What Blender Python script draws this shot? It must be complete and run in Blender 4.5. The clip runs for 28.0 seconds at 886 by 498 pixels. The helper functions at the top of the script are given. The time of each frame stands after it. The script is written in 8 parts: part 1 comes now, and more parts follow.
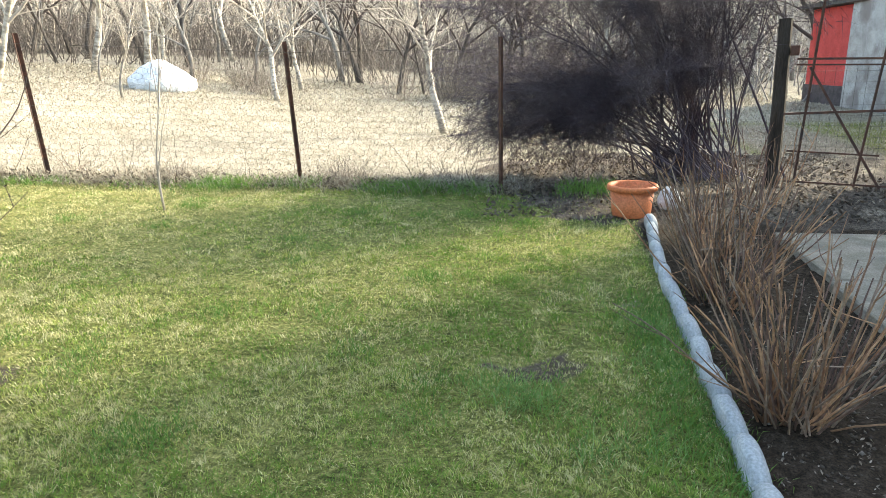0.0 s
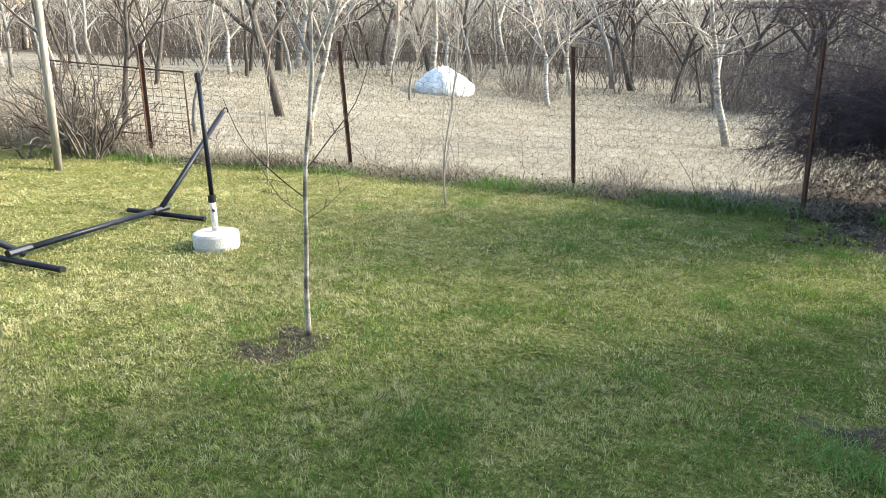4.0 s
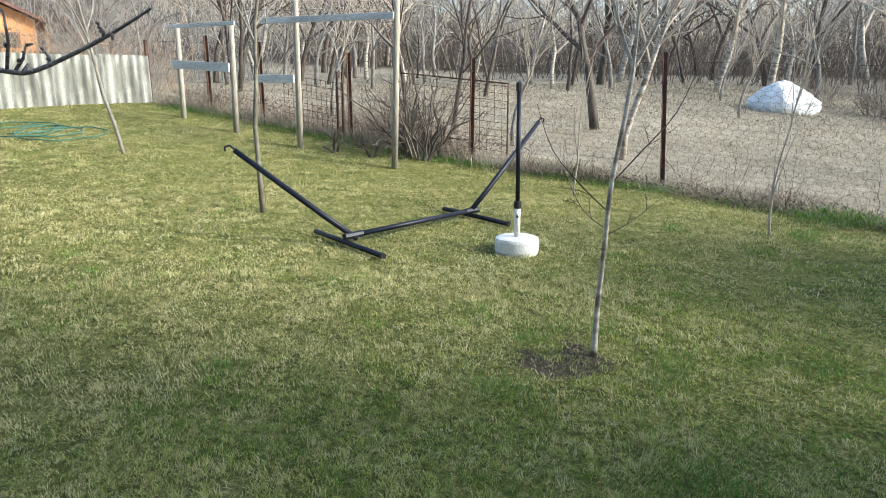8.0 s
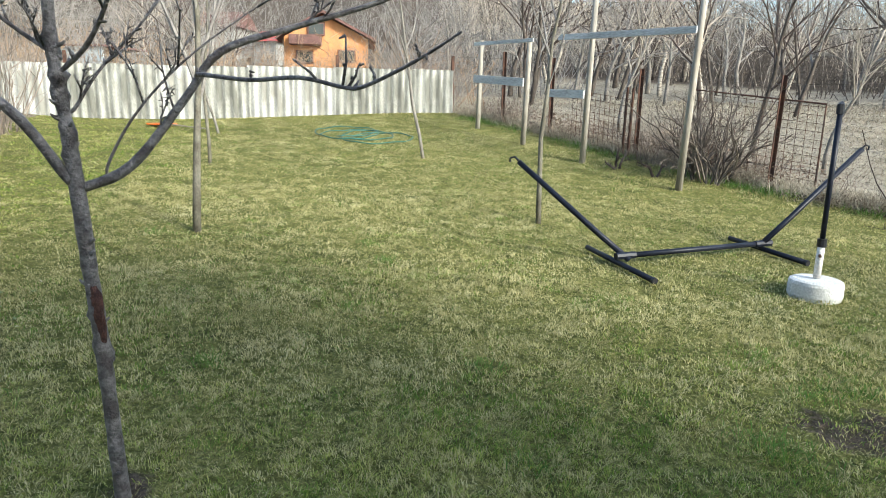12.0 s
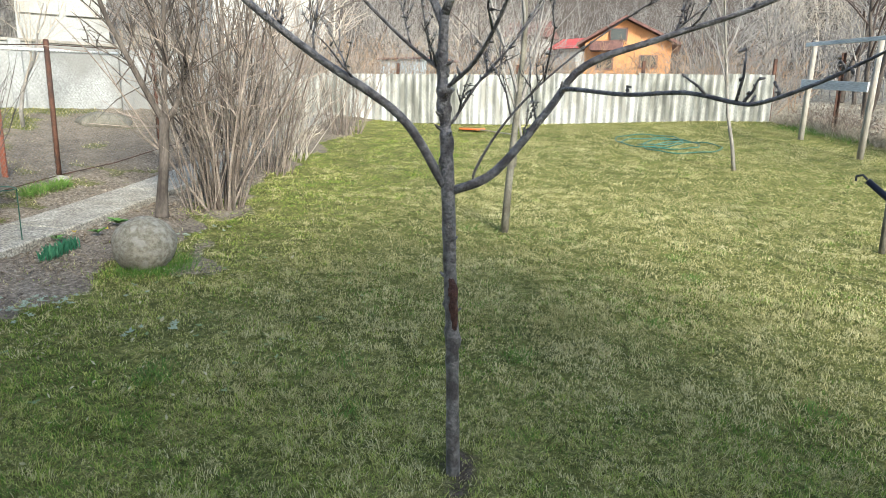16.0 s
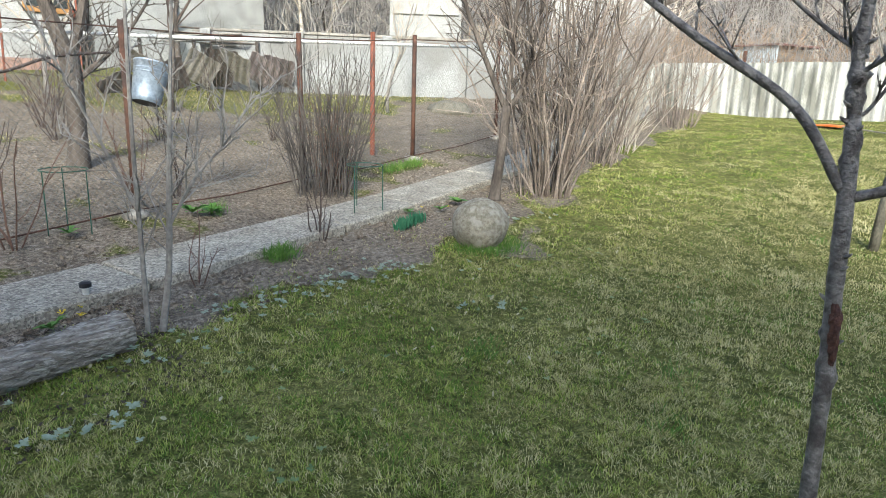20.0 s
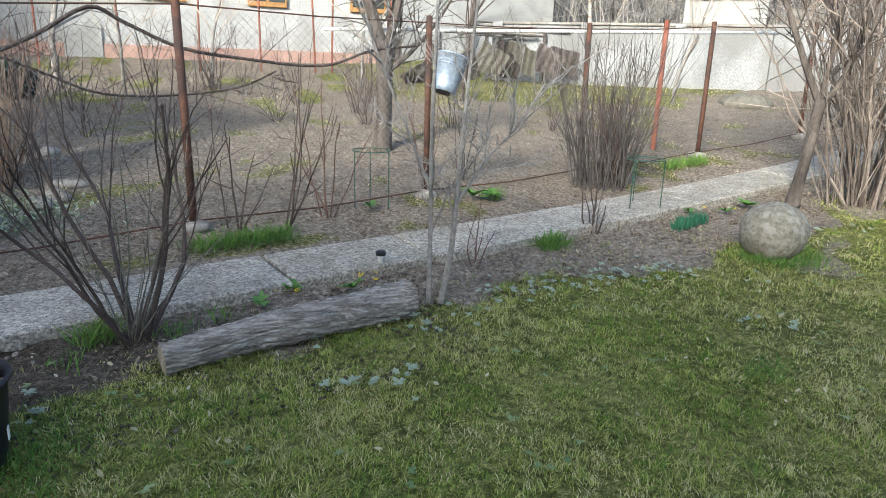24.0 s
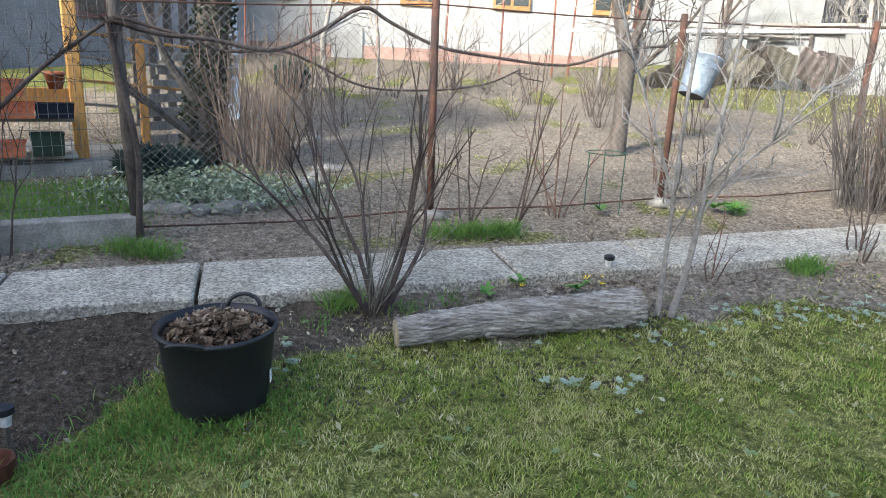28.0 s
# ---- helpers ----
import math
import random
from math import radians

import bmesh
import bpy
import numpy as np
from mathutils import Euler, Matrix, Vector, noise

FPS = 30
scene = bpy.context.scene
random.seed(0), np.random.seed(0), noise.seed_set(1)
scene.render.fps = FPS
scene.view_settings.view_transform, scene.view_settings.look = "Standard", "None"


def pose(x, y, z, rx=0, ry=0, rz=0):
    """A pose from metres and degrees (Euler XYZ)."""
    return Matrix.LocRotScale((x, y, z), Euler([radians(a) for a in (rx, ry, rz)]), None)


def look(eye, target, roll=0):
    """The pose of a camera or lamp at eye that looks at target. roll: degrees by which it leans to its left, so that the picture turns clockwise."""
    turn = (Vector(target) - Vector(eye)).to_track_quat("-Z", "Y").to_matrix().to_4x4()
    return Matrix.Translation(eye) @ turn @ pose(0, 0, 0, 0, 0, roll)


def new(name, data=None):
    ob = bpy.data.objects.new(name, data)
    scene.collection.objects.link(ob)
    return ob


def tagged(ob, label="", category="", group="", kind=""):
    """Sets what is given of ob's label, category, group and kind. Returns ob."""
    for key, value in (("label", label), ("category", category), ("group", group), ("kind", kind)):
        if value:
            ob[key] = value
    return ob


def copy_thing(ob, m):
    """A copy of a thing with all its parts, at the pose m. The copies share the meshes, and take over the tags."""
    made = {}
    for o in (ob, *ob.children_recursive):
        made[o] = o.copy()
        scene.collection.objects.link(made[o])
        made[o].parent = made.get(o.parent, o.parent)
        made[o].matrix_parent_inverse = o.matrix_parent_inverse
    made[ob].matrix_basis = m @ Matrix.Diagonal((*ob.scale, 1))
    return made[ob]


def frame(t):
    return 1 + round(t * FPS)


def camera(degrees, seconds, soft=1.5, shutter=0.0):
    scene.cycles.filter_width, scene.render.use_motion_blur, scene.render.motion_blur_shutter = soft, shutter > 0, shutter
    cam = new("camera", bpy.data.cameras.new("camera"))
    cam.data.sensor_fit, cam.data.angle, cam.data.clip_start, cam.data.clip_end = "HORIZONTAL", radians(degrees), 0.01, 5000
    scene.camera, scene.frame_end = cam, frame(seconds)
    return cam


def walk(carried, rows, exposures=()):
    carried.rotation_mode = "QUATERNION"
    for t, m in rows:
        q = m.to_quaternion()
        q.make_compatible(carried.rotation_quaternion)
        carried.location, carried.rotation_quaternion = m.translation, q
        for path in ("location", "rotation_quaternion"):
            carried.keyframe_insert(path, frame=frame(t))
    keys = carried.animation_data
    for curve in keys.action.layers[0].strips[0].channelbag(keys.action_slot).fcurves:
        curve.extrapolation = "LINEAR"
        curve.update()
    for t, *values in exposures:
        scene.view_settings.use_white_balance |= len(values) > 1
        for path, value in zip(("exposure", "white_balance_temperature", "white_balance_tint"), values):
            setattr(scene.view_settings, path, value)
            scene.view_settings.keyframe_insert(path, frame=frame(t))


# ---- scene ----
cam = camera(68.2, 28.0, soft=0.65)
PATH = [
    (0, (-0.105, 0.378, 1.675), (-0.456, 2.269, 1.126), -1.4),
    (0.5, (-0.133, 0.397, 1.667), (-0.559, 2.273, 1.119), -1.1),
    (1, (-0.158, 0.417, 1.654), (-0.655, 2.277, 1.112), -1.2),
    (1.5, (-0.175, 0.429, 1.651), (-0.754, 2.266, 1.112), -1.1),
    (2, (-0.209, 0.434, 1.656), (-0.887, 2.238, 1.119), -1.0),
    (2.5, (-0.247, 0.444, 1.654), (-1.019, 2.211, 1.122), -0.8),
    (3, (-0.306, 0.442, 1.646), (-1.173, 2.167, 1.124), -0.6),
    (3.5, (-0.366, 0.429, 1.653), (-1.33, 2.103, 1.138), -0.8),
    (5.5, (-0.537, 0.446, 1.639), (-1.77, 1.941, 1.141), -0.6),
    (6, (-0.52, 0.466, 1.64), (-1.849, 1.881, 1.158), -0.2),
    (6.5, (-0.528, 0.502, 1.617), (-1.956, 1.82, 1.142), -0.1),
    (7, (-0.531, 0.536, 1.616), (-2.055, 1.742, 1.143), 0.0),
    (7.5, (-0.553, 0.556, 1.607), (-2.158, 1.655, 1.139), -0.5),
    (8, (-0.549, 0.574, 1.605), (-2.217, 1.575, 1.145), -0.3),
    (8.5, (-0.548, 0.594, 1.614), (-2.271, 1.502, 1.156), 0.2),
    (9, (-0.527, 0.616, 1.62), (-2.3, 1.423, 1.167), 0.6),
    (9.5, (-0.533, 0.622, 1.625), (-2.349, 1.33, 1.179), 0.9),
    (10, (-0.551, 0.644, 1.619), (-2.406, 1.254, 1.188), 0.4),
    (10.5, (-0.568, 0.64, 1.612), (-2.454, 1.146, 1.183), 0.1),
    (11, (-0.556, 0.617, 1.601), (-2.465, 1.03, 1.169), 0.8),
    (11.5, (-0.55, 0.603, 1.613), (-2.476, 0.928, 1.181), 1.1),
    (12, (-0.555, 0.574, 1.616), (-2.495, 0.815, 1.19), 1.3),
    (12.5, (-0.556, 0.542, 1.619), (-2.505, 0.703, 1.202), 1.7),
    (14.5, (-0.509, 0.4, 1.636), (-2.447, 0.139, 1.216), 1.6),
    (15, (-0.512, 0.362, 1.637), (-2.432, -0.005, 1.215), 1.6),
    (15.5, (-0.523, 0.345, 1.634), (-2.42, -0.128, 1.21), 1.5),
    (16, (-0.525, 0.33, 1.635), (-2.389, -0.252, 1.206), 1.5),
    (16.5, (-0.523, 0.309, 1.635), (-2.352, -0.375, 1.201), 1.5),
    (17, (-0.508, 0.291, 1.639), (-2.294, -0.497, 1.204), 1.6),
    (17.5, (-0.52, 0.264, 1.633), (-2.253, -0.632, 1.195), 2.1),
    (18, (-0.543, 0.225, 1.624), (-2.219, -0.769, 1.171), 2.5),
    (18.5, (-0.556, 0.185, 1.617), (-2.162, -0.91, 1.143), 2.4),
    (19, (-0.556, 0.156, 1.615), (-2.091, -1.033, 1.136), 2.2),
    (19.5, (-0.559, 0.136, 1.613), (-2.023, -1.14, 1.133), 2.1),
    (20, (-0.56, 0.121, 1.612), (-1.95, -1.234, 1.132), 1.9),
    (20.5, (-0.567, 0.12, 1.602), (-1.877, -1.311, 1.118), 1.8),
    (21, (-0.568, 0.133, 1.612), (-1.796, -1.37, 1.126), 1.8),
    (21.5, (-0.553, 0.127, 1.616), (-1.704, -1.435, 1.131), 1.7),
    (23.5, (-0.52, 0.066, 1.587), (-1.347, -1.68, 1.067), 2.0),
    (24, (-0.523, 0.07, 1.599), (-1.255, -1.715, 1.071), 1.8),
    (24.5, (-0.519, 0.074, 1.596), (-1.169, -1.741, 1.065), 1.9),
    (25, (-0.513, 0.075, 1.594), (-1.093, -1.764, 1.064), 1.9),
    (25.5, (-0.504, 0.07, 1.583), (-1.014, -1.789, 1.051), 2.3),
    (26, (-0.49, 0.075, 1.581), (-0.919, -1.803, 1.045), 2.1),
    (26.5, (-0.479, 0.078, 1.585), (-0.826, -1.815, 1.041), 2.3),
    (27, (-0.474, 0.069, 1.58), (-0.74, -1.837, 1.035), 2.3),
    (27.5, (-0.462, 0.052, 1.569), (-0.647, -1.864, 1.027), 2.4),
    (28, (-0.438, 0.03, 1.551), (-0.543, -1.893, 1.012), 2.7),
]
walk(cam, [(t, look(eye, target, roll)) for t, eye, target, roll in PATH], [(0, 2.72, 7450, 1), (2.5, 2.34, 7150, 1), (5.5, 1.98, 6550, 2), (9, 1.46, 6400, 2), (12, 1.46, 6400, 1), (17, 1.53, 6350, 2), (21, 1.45, 6250, 3), (25, 1.72, 6300, 5), (28, 2.03, 6350, 6)])

# ---- light ----
SUN_AZ, SUN_EL = (0.73, 0.68), radians(27)
world = bpy.data.worlds.new("world")
scene.world = world
world.use_nodes = True
wn = world.node_tree.nodes
sky = wn.new("ShaderNodeTexSky")
sky.sky_type = "NISHITA"
sky.sun_disc = False
sky.sun_elevation = SUN_EL
sky.sun_rotation = math.atan2(SUN_AZ[0], SUN_AZ[1])
sky.dust_density = 3.0
sky.altitude = 400
world.node_tree.links.new(sky.outputs[0], wn["Background"].inputs[0])
wn["Background"].inputs[1].default_value = 0.15
sun_data = bpy.data.lights.new("sun", "SUN")
sun_data.energy, sun_data.angle, sun_data.color = 2.7, radians(8.0), (1.0, 0.95, 0.87)
sun = new("sun", sun_data)
sun.matrix_basis = look((SUN_AZ[0] * 30, SUN_AZ[1] * 30, 30 * math.tan(SUN_EL)), (0, 0, 0))


# ---- ground height ----
def softplus(v, w):
    v = np.asarray(v, float) / w
    return w * np.where(v > 30, v, np.log1p(np.exp(np.minimum(v, 30))))


def gz(x, y):
    """Height of the ground: level lawn, rising to the south and to the west."""
    x, y = np.asarray(x, float), np.asarray(y, float)
    k = np.clip((y + 6) / 8, 0, 1)
    k = 0.62 + 0.38 * k * k * (3 - 2 * k)
    return (0.06 * softplus(0.5 - y, 0.6) + 0.05 * softplus(-7 - y, 1.5)
            + k * (0.07 * softplus(-5 - x, 1.2) + 0.08 * softplus(-9.5 - x, 1.5) - 0.11 * softplus(-18 - x, 1.5)))


def far_rise(x, y):
    """Hillside far behind the west and south neighbours."""
    d = np.hypot(x, y)
    side = np.clip((-np.asarray(x, float) * 0.8 - np.asarray(y, float) * 0.45) / np.maximum(d, 1), 0, 1)
    side = np.maximum(side, 0.42 * np.clip(np.asarray(y, float) / np.maximum(d, 1) + 0.5, 0, 1))
    return side * 0.33 * (softplus(d - 46, 8) - softplus(d - 170, 12))


def height(x, y):
    x, y = np.asarray(x, float), np.asarray(y, float)
    lim = np.maximum(np.hypot(x, y) / 45, 1)
    return gz(x / lim, y / lim) + far_rise(x, y)


def on(x, y, h=0.0):
    return (x, y, float(height(x, y)) + h)


# ---- materials ----
def material(name, a, b, scale=8.0, fine=60.0, rough=0.85, bump=0.3, metal=0.0, stretch=(1, 1, 1), dirt_or_shade=None, patch_amount=0.0,
             vary=0.0, spec=0.3):
    """Two-scale procedural surface: a broad mix of a and b, a fine grain, and patches of dirt or painted shade."""
    m = bpy.data.materials.new(name)
    m.use_nodes = True
    nt = m.node_tree
    n, l = nt.nodes, nt.links
    p = n["Principled BSDF"]
    p.inputs["Roughness"].default_value = rough
    p.inputs["Metallic"].default_value = metal
    p.inputs["Specular IOR Level"].default_value = spec
    tc = n.new("ShaderNodeTexCoord")
    mp = n.new("ShaderNodeMapping")
    mp.inputs["Scale"].default_value = stretch
    l.new(tc.outputs["Object"], mp.inputs[0])
    n1 = n.new("ShaderNodeTexNoise")
    n1.inputs["Scale"].default_value, n1.inputs["Detail"].default_value = scale, 5
    n2 = n.new("ShaderNodeTexNoise")
    n2.inputs["Scale"].default_value, n2.inputs["Detail"].default_value = fine, 3
    l.new(mp.outputs[0], n1.inputs[0])
    l.new(mp.outputs[0], n2.inputs[0])
    r = n.new("ShaderNodeValToRGB")
    r.color_ramp.elements[0].position, r.color_ramp.elements[1].position = 0.35, 0.65
    r.color_ramp.elements[0].color, r.color_ramp.elements[1].color = (*a, 1), (*b, 1)
    l.new(n1.outputs[0], r.inputs[0])
    g = n.new("ShaderNodeMix")
    g.data_type, g.blend_type = "RGBA", "MULTIPLY"
    gr = n.new("ShaderNodeMapRange")
    gr.inputs[1].default_value, gr.inputs[2].default_value, gr.inputs[3].default_value, gr.inputs[4].default_value = 0.3, 0.7, 0.72, 1.2
    l.new(n2.outputs[0], gr.inputs[0])
    g.inputs[0].default_value = 1.0
    l.new(r.outputs[0], g.inputs[6])
    l.new(gr.outputs[0], g.inputs[7])
    out = g.outputs[2]
    if dirt_or_shade:
        n3 = n.new("ShaderNodeTexNoise")
        n3.inputs["Scale"].default_value, n3.inputs["Detail"].default_value = scale * 0.45, 6
        l.new(mp.outputs[0], n3.inputs[0])
        d = n.new("ShaderNodeMapRange")
        d.inputs[1].default_value, d.inputs[2].default_value, d.inputs[4].default_value = 0.5, 0.62, patch_amount
        l.new(n3.outputs[0], d.inputs[0])
        x = n.new("ShaderNodeMix")
        x.data_type = "RGBA"
        x.inputs[7].default_value = (*dirt_or_shade, 1)
        l.new(d.outputs[0], x.inputs[0])
        l.new(out, x.inputs[6])
        out = x.outputs[2]
    if vary:
        oi = n.new("ShaderNodeObjectInfo")
        vr = n.new("ShaderNodeMapRange")
        vr.inputs[3].default_value, vr.inputs[4].default_value = 1 - vary, 1 + vary
        l.new(oi.outputs["Random"], vr.inputs[0])
        x = n.new("ShaderNodeMix")
        x.data_type, x.blend_type = "RGBA", "MULTIPLY"
        x.inputs[0].default_value = 1.0
        l.new(out, x.inputs[6])
        l.new(vr.outputs[0], x.inputs[7])
        out = x.outputs[2]
    l.new(out, p.inputs["Base Color"])
    if bump:
        bp = n.new("ShaderNodeBump")
        bp.inputs["Strength"].default_value, bp.inputs["Distance"].default_value = bump, 0.01
        l.new(n2.outputs[0], bp.inputs["Height"])
        l.new(bp.outputs[0], p.inputs["Normal"])
    return m


def blades_material(name, cols, rough=0.7, patch=0.35, through_light=0.25):
    """Leaves of grass: colour per blade, drifting in patches over the ground."""
    m = bpy.data.materials.new(name)
    m.use_nodes = True
    n, l = m.node_tree.nodes, m.node_tree.links
    p = n["Principled BSDF"]
    p.inputs["Roughness"].default_value = rough
    p.inputs["Specular IOR Level"].default_value = 0.2
    ge, tc = n.new("ShaderNodeNewGeometry"), n.new("ShaderNodeTexCoord")
    ns = n.new("ShaderNodeTexNoise")
    ns.inputs["Scale"].default_value, ns.inputs["Detail"].default_value = patch, 6
    l.new(tc.outputs["Object"], ns.inputs[0])
    nm, av = n.new("ShaderNodeTexNoise"), n.new("ShaderNodeMix")
    nm.inputs["Scale"].default_value, nm.inputs["Detail"].default_value = patch * 20, 3
    l.new(tc.outputs["Object"], nm.inputs[0])
    av.inputs[0].default_value = 0.45
    l.new(ns.outputs[0], av.inputs[2])
    l.new(nm.outputs[0], av.inputs[3])
    ad = n.new("ShaderNodeMath")
    ad.operation = "MULTIPLY_ADD"
    ad.inputs[1].default_value = 0.52
    l.new(ge.outputs["Random Per Island"], ad.inputs[0])
    mr = n.new("ShaderNodeMapRange")
    mr.inputs[1].default_value, mr.inputs[2].default_value, mr.inputs[4].default_value = 0.37, 0.63, 0.54
    l.new(av.outputs[0], mr.inputs[0])
    l.new(mr.outputs[0], ad.inputs[2])
    r = n.new("ShaderNodeValToRGB")
    for i, c in enumerate(cols):
        e = r.color_ramp.elements[i] if i < 2 else r.color_ramp.elements.new(i / (len(cols) - 1))
        e.color = (*c, 1)
    for i, e in enumerate(r.color_ramp.elements):
        e.position = i / (len(cols) - 1)
    for i, c in enumerate(cols):
        r.color_ramp.elements[i].color = (*c, 1)
    l.new(ad.outputs[0], r.inputs[0])
    l.new(r.outputs[0], p.inputs["Base Color"])
    if through_light:
        tr, mx = n.new("ShaderNodeBsdfTranslucent"), n.new("ShaderNodeMixShader")
        mx.inputs[0].default_value = through_light
        l.new(r.outputs[0], tr.inputs[0])
        l.new(p.outputs[0], mx.inputs[1])
        l.new(tr.outputs[0], mx.inputs[2])
        l.new(mx.outputs[0], n["Material Output"].inputs[0])
    return m


M = {}
M["bark_grey"] = material("bark_grey", (0.15, 0.135, 0.12), (0.29, 0.27, 0.245), 14, 90, 0.9, 0.6, stretch=(1, 1, 0.3))
M["bark_dark"] = material("bark_dark", (0.055, 0.045, 0.039), (0.125, 0.105, 0.09), 12, 80, 0.9, 0.6, stretch=(1, 1, 0.3))
M["bark_plum"] = material("bark_plum", (0.085, 0.076, 0.075), (0.22, 0.205, 0.20), 26, 90, 0.5, 1.0, stretch=(1, 1, 1.1),
                          dirt_or_shade=(0.045, 0.035, 0.033), patch_amount=0.7, spec=0.45)
M["bark_pale"] = material("bark_pale", (0.30, 0.265, 0.22), (0.52, 0.475, 0.415), 9, 60, 0.8, 0.4, stretch=(1, 1, 2.5),
                          dirt_or_shade=(0.11, 0.09, 0.07), patch_amount=0.8)
M["bark_olive"] = material("bark_olive", (0.11, 0.10, 0.078), (0.20, 0.185, 0.15), 10, 70, 0.85, 0.5, stretch=(1, 1, 0.6))
M["twig_grey"] = material("twig_grey", (0.17, 0.155, 0.145), (0.31, 0.29, 0.27), 3, 40, 0.85, 0.0)
M["twig_hazel"] = material("twig_hazel", (0.13, 0.102, 0.085), (0.27, 0.225, 0.19), 3, 40, 0.8, 0.0, vary=0.45)
M["twig_ash"] = material("twig_ash", (0.062, 0.054, 0.05), (0.125, 0.11, 0.10), 3, 40, 0.8, 0.0, vary=0.25)
M["twig_tan"] = material("twig_tan", (0.25, 0.155, 0.095), (0.42, 0.30, 0.20), 3, 40, 0.8, 0.0, vary=0.15)
M["twig_cane"] = material("twig_cane", (0.16, 0.074, 0.038), (0.36, 0.215, 0.125), 5, 40, 0.7, 0.0, vary=0.5)
M["twig_straw"] = material("twig_straw", (0.15, 0.10, 0.072), (0.29, 0.215, 0.16), 3, 40, 0.8, 0.0, vary=0.35)
M["twig_old"] = material("twig_old", (0.075, 0.06, 0.052), (0.17, 0.145, 0.125), 5, 50, 0.85, 0.3, vary=0.3)
M["twig_pale"] = material("twig_pale", (0.30, 0.255, 0.21), (0.46, 0.41, 0.35), 3, 40, 0.8, 0.0)
M["twig_red"] = material("twig_red", (0.095, 0.055, 0.043), (0.17, 0.105, 0.08), 3, 40, 0.8, 0.0)
M["twig_purple"] = material("twig_purple", (0.062, 0.045, 0.056), (0.125, 0.098, 0.108), 2, 40, 0.8, 0.0)
M["twig_dark"] = material("twig_dark", (0.05, 0.036, 0.032), (0.105, 0.08, 0.068), 3, 40, 0.8, 0.0)
M["rust"] = material("rust", (0.055, 0.028, 0.02), (0.11, 0.052, 0.035), 9, 90, 0.8, 0.5, dirt_or_shade=(0.03, 0.025, 0.025), patch_amount=0.6)
M["rust_red"] = material("rust_red", (0.19, 0.062, 0.038), (0.28, 0.10, 0.065), 6, 60, 0.7, 0.3, dirt_or_shade=(0.10, 0.05, 0.04), patch_amount=0.7)
M["wire"] = material("wire", (0.07, 0.06, 0.055), (0.13, 0.115, 0.10), 4, 60, 0.6, 0.0, metal=0.3)
M["wire_pale"] = material("wire_pale", (0.15, 0.155, 0.155), (0.22, 0.22, 0.22), 4, 60, 0.5, 0.0, metal=0.3)
M["steel_dark"] = material("steel_dark", (0.006, 0.008, 0.017), (0.014, 0.017, 0.030), 5, 60, 0.45, 0.1, spec=0.25)
M["black_plastic"] = material("black_plastic", (0.010, 0.010, 0.013), (0.018, 0.018, 0.022), 5, 60, 0.5, 0.1, spec=0.4)
M["concrete"] = material("concrete", (0.21, 0.195, 0.175), (0.31, 0.29, 0.26), 7, 70, 0.9, 0.4, dirt_or_shade=(0.14, 0.125, 0.105), patch_amount=0.5)
M["concrete_pale"] = material("concrete_pale", (0.60, 0.60, 0.59), (0.74, 0.74, 0.73), 8, 60, 0.85, 0.3, dirt_or_shade=(0.40, 0.38, 0.34), patch_amount=0.4)
M["edging"] = material("edging", (0.27, 0.285, 0.295), (0.37, 0.385, 0.395), 9, 80, 0.8, 0.3, dirt_or_shade=(0.24, 0.24, 0.22), patch_amount=0.5, vary=0.08)
M["terracotta"] = material("terracotta", (0.46, 0.13, 0.05), (0.56, 0.18, 0.075), 6, 50, 0.55, 0.15)
M["wood_grey"] = material("wood_grey", (0.23, 0.21, 0.18), (0.37, 0.345, 0.305), 6, 60, 0.85, 0.5, stretch=(1, 1, 0.12), dirt_or_shade=(0.22, 0.18, 0.13), patch_amount=0.5)
M["board_grey"] = material("board_grey", (0.44, 0.45, 0.46), (0.62, 0.63, 0.65), 5, 60, 0.8, 0.3, stretch=(0.2, 0.2, 1))
M["stone"] = material("stone", (0.17, 0.155, 0.12), (0.29, 0.265, 0.215), 34, 150, 0.95, 1.0, dirt_or_shade=(0.40, 0.385, 0.35), patch_amount=0.5)
M["rock"] = material("rock", (0.17, 0.155, 0.135), (0.30, 0.28, 0.25), 10, 60, 0.9, 0.5, vary=0.15)
M["white_rock"] = material("white_rock", (0.46, 0.43, 0.40), (0.60, 0.57, 0.54), 7, 50, 0.85, 0.5)
M["tarp"] = material("tarp", (0.62, 0.64, 0.66), (0.78, 0.80, 0.82), 4, 30, 0.5, 0.4)


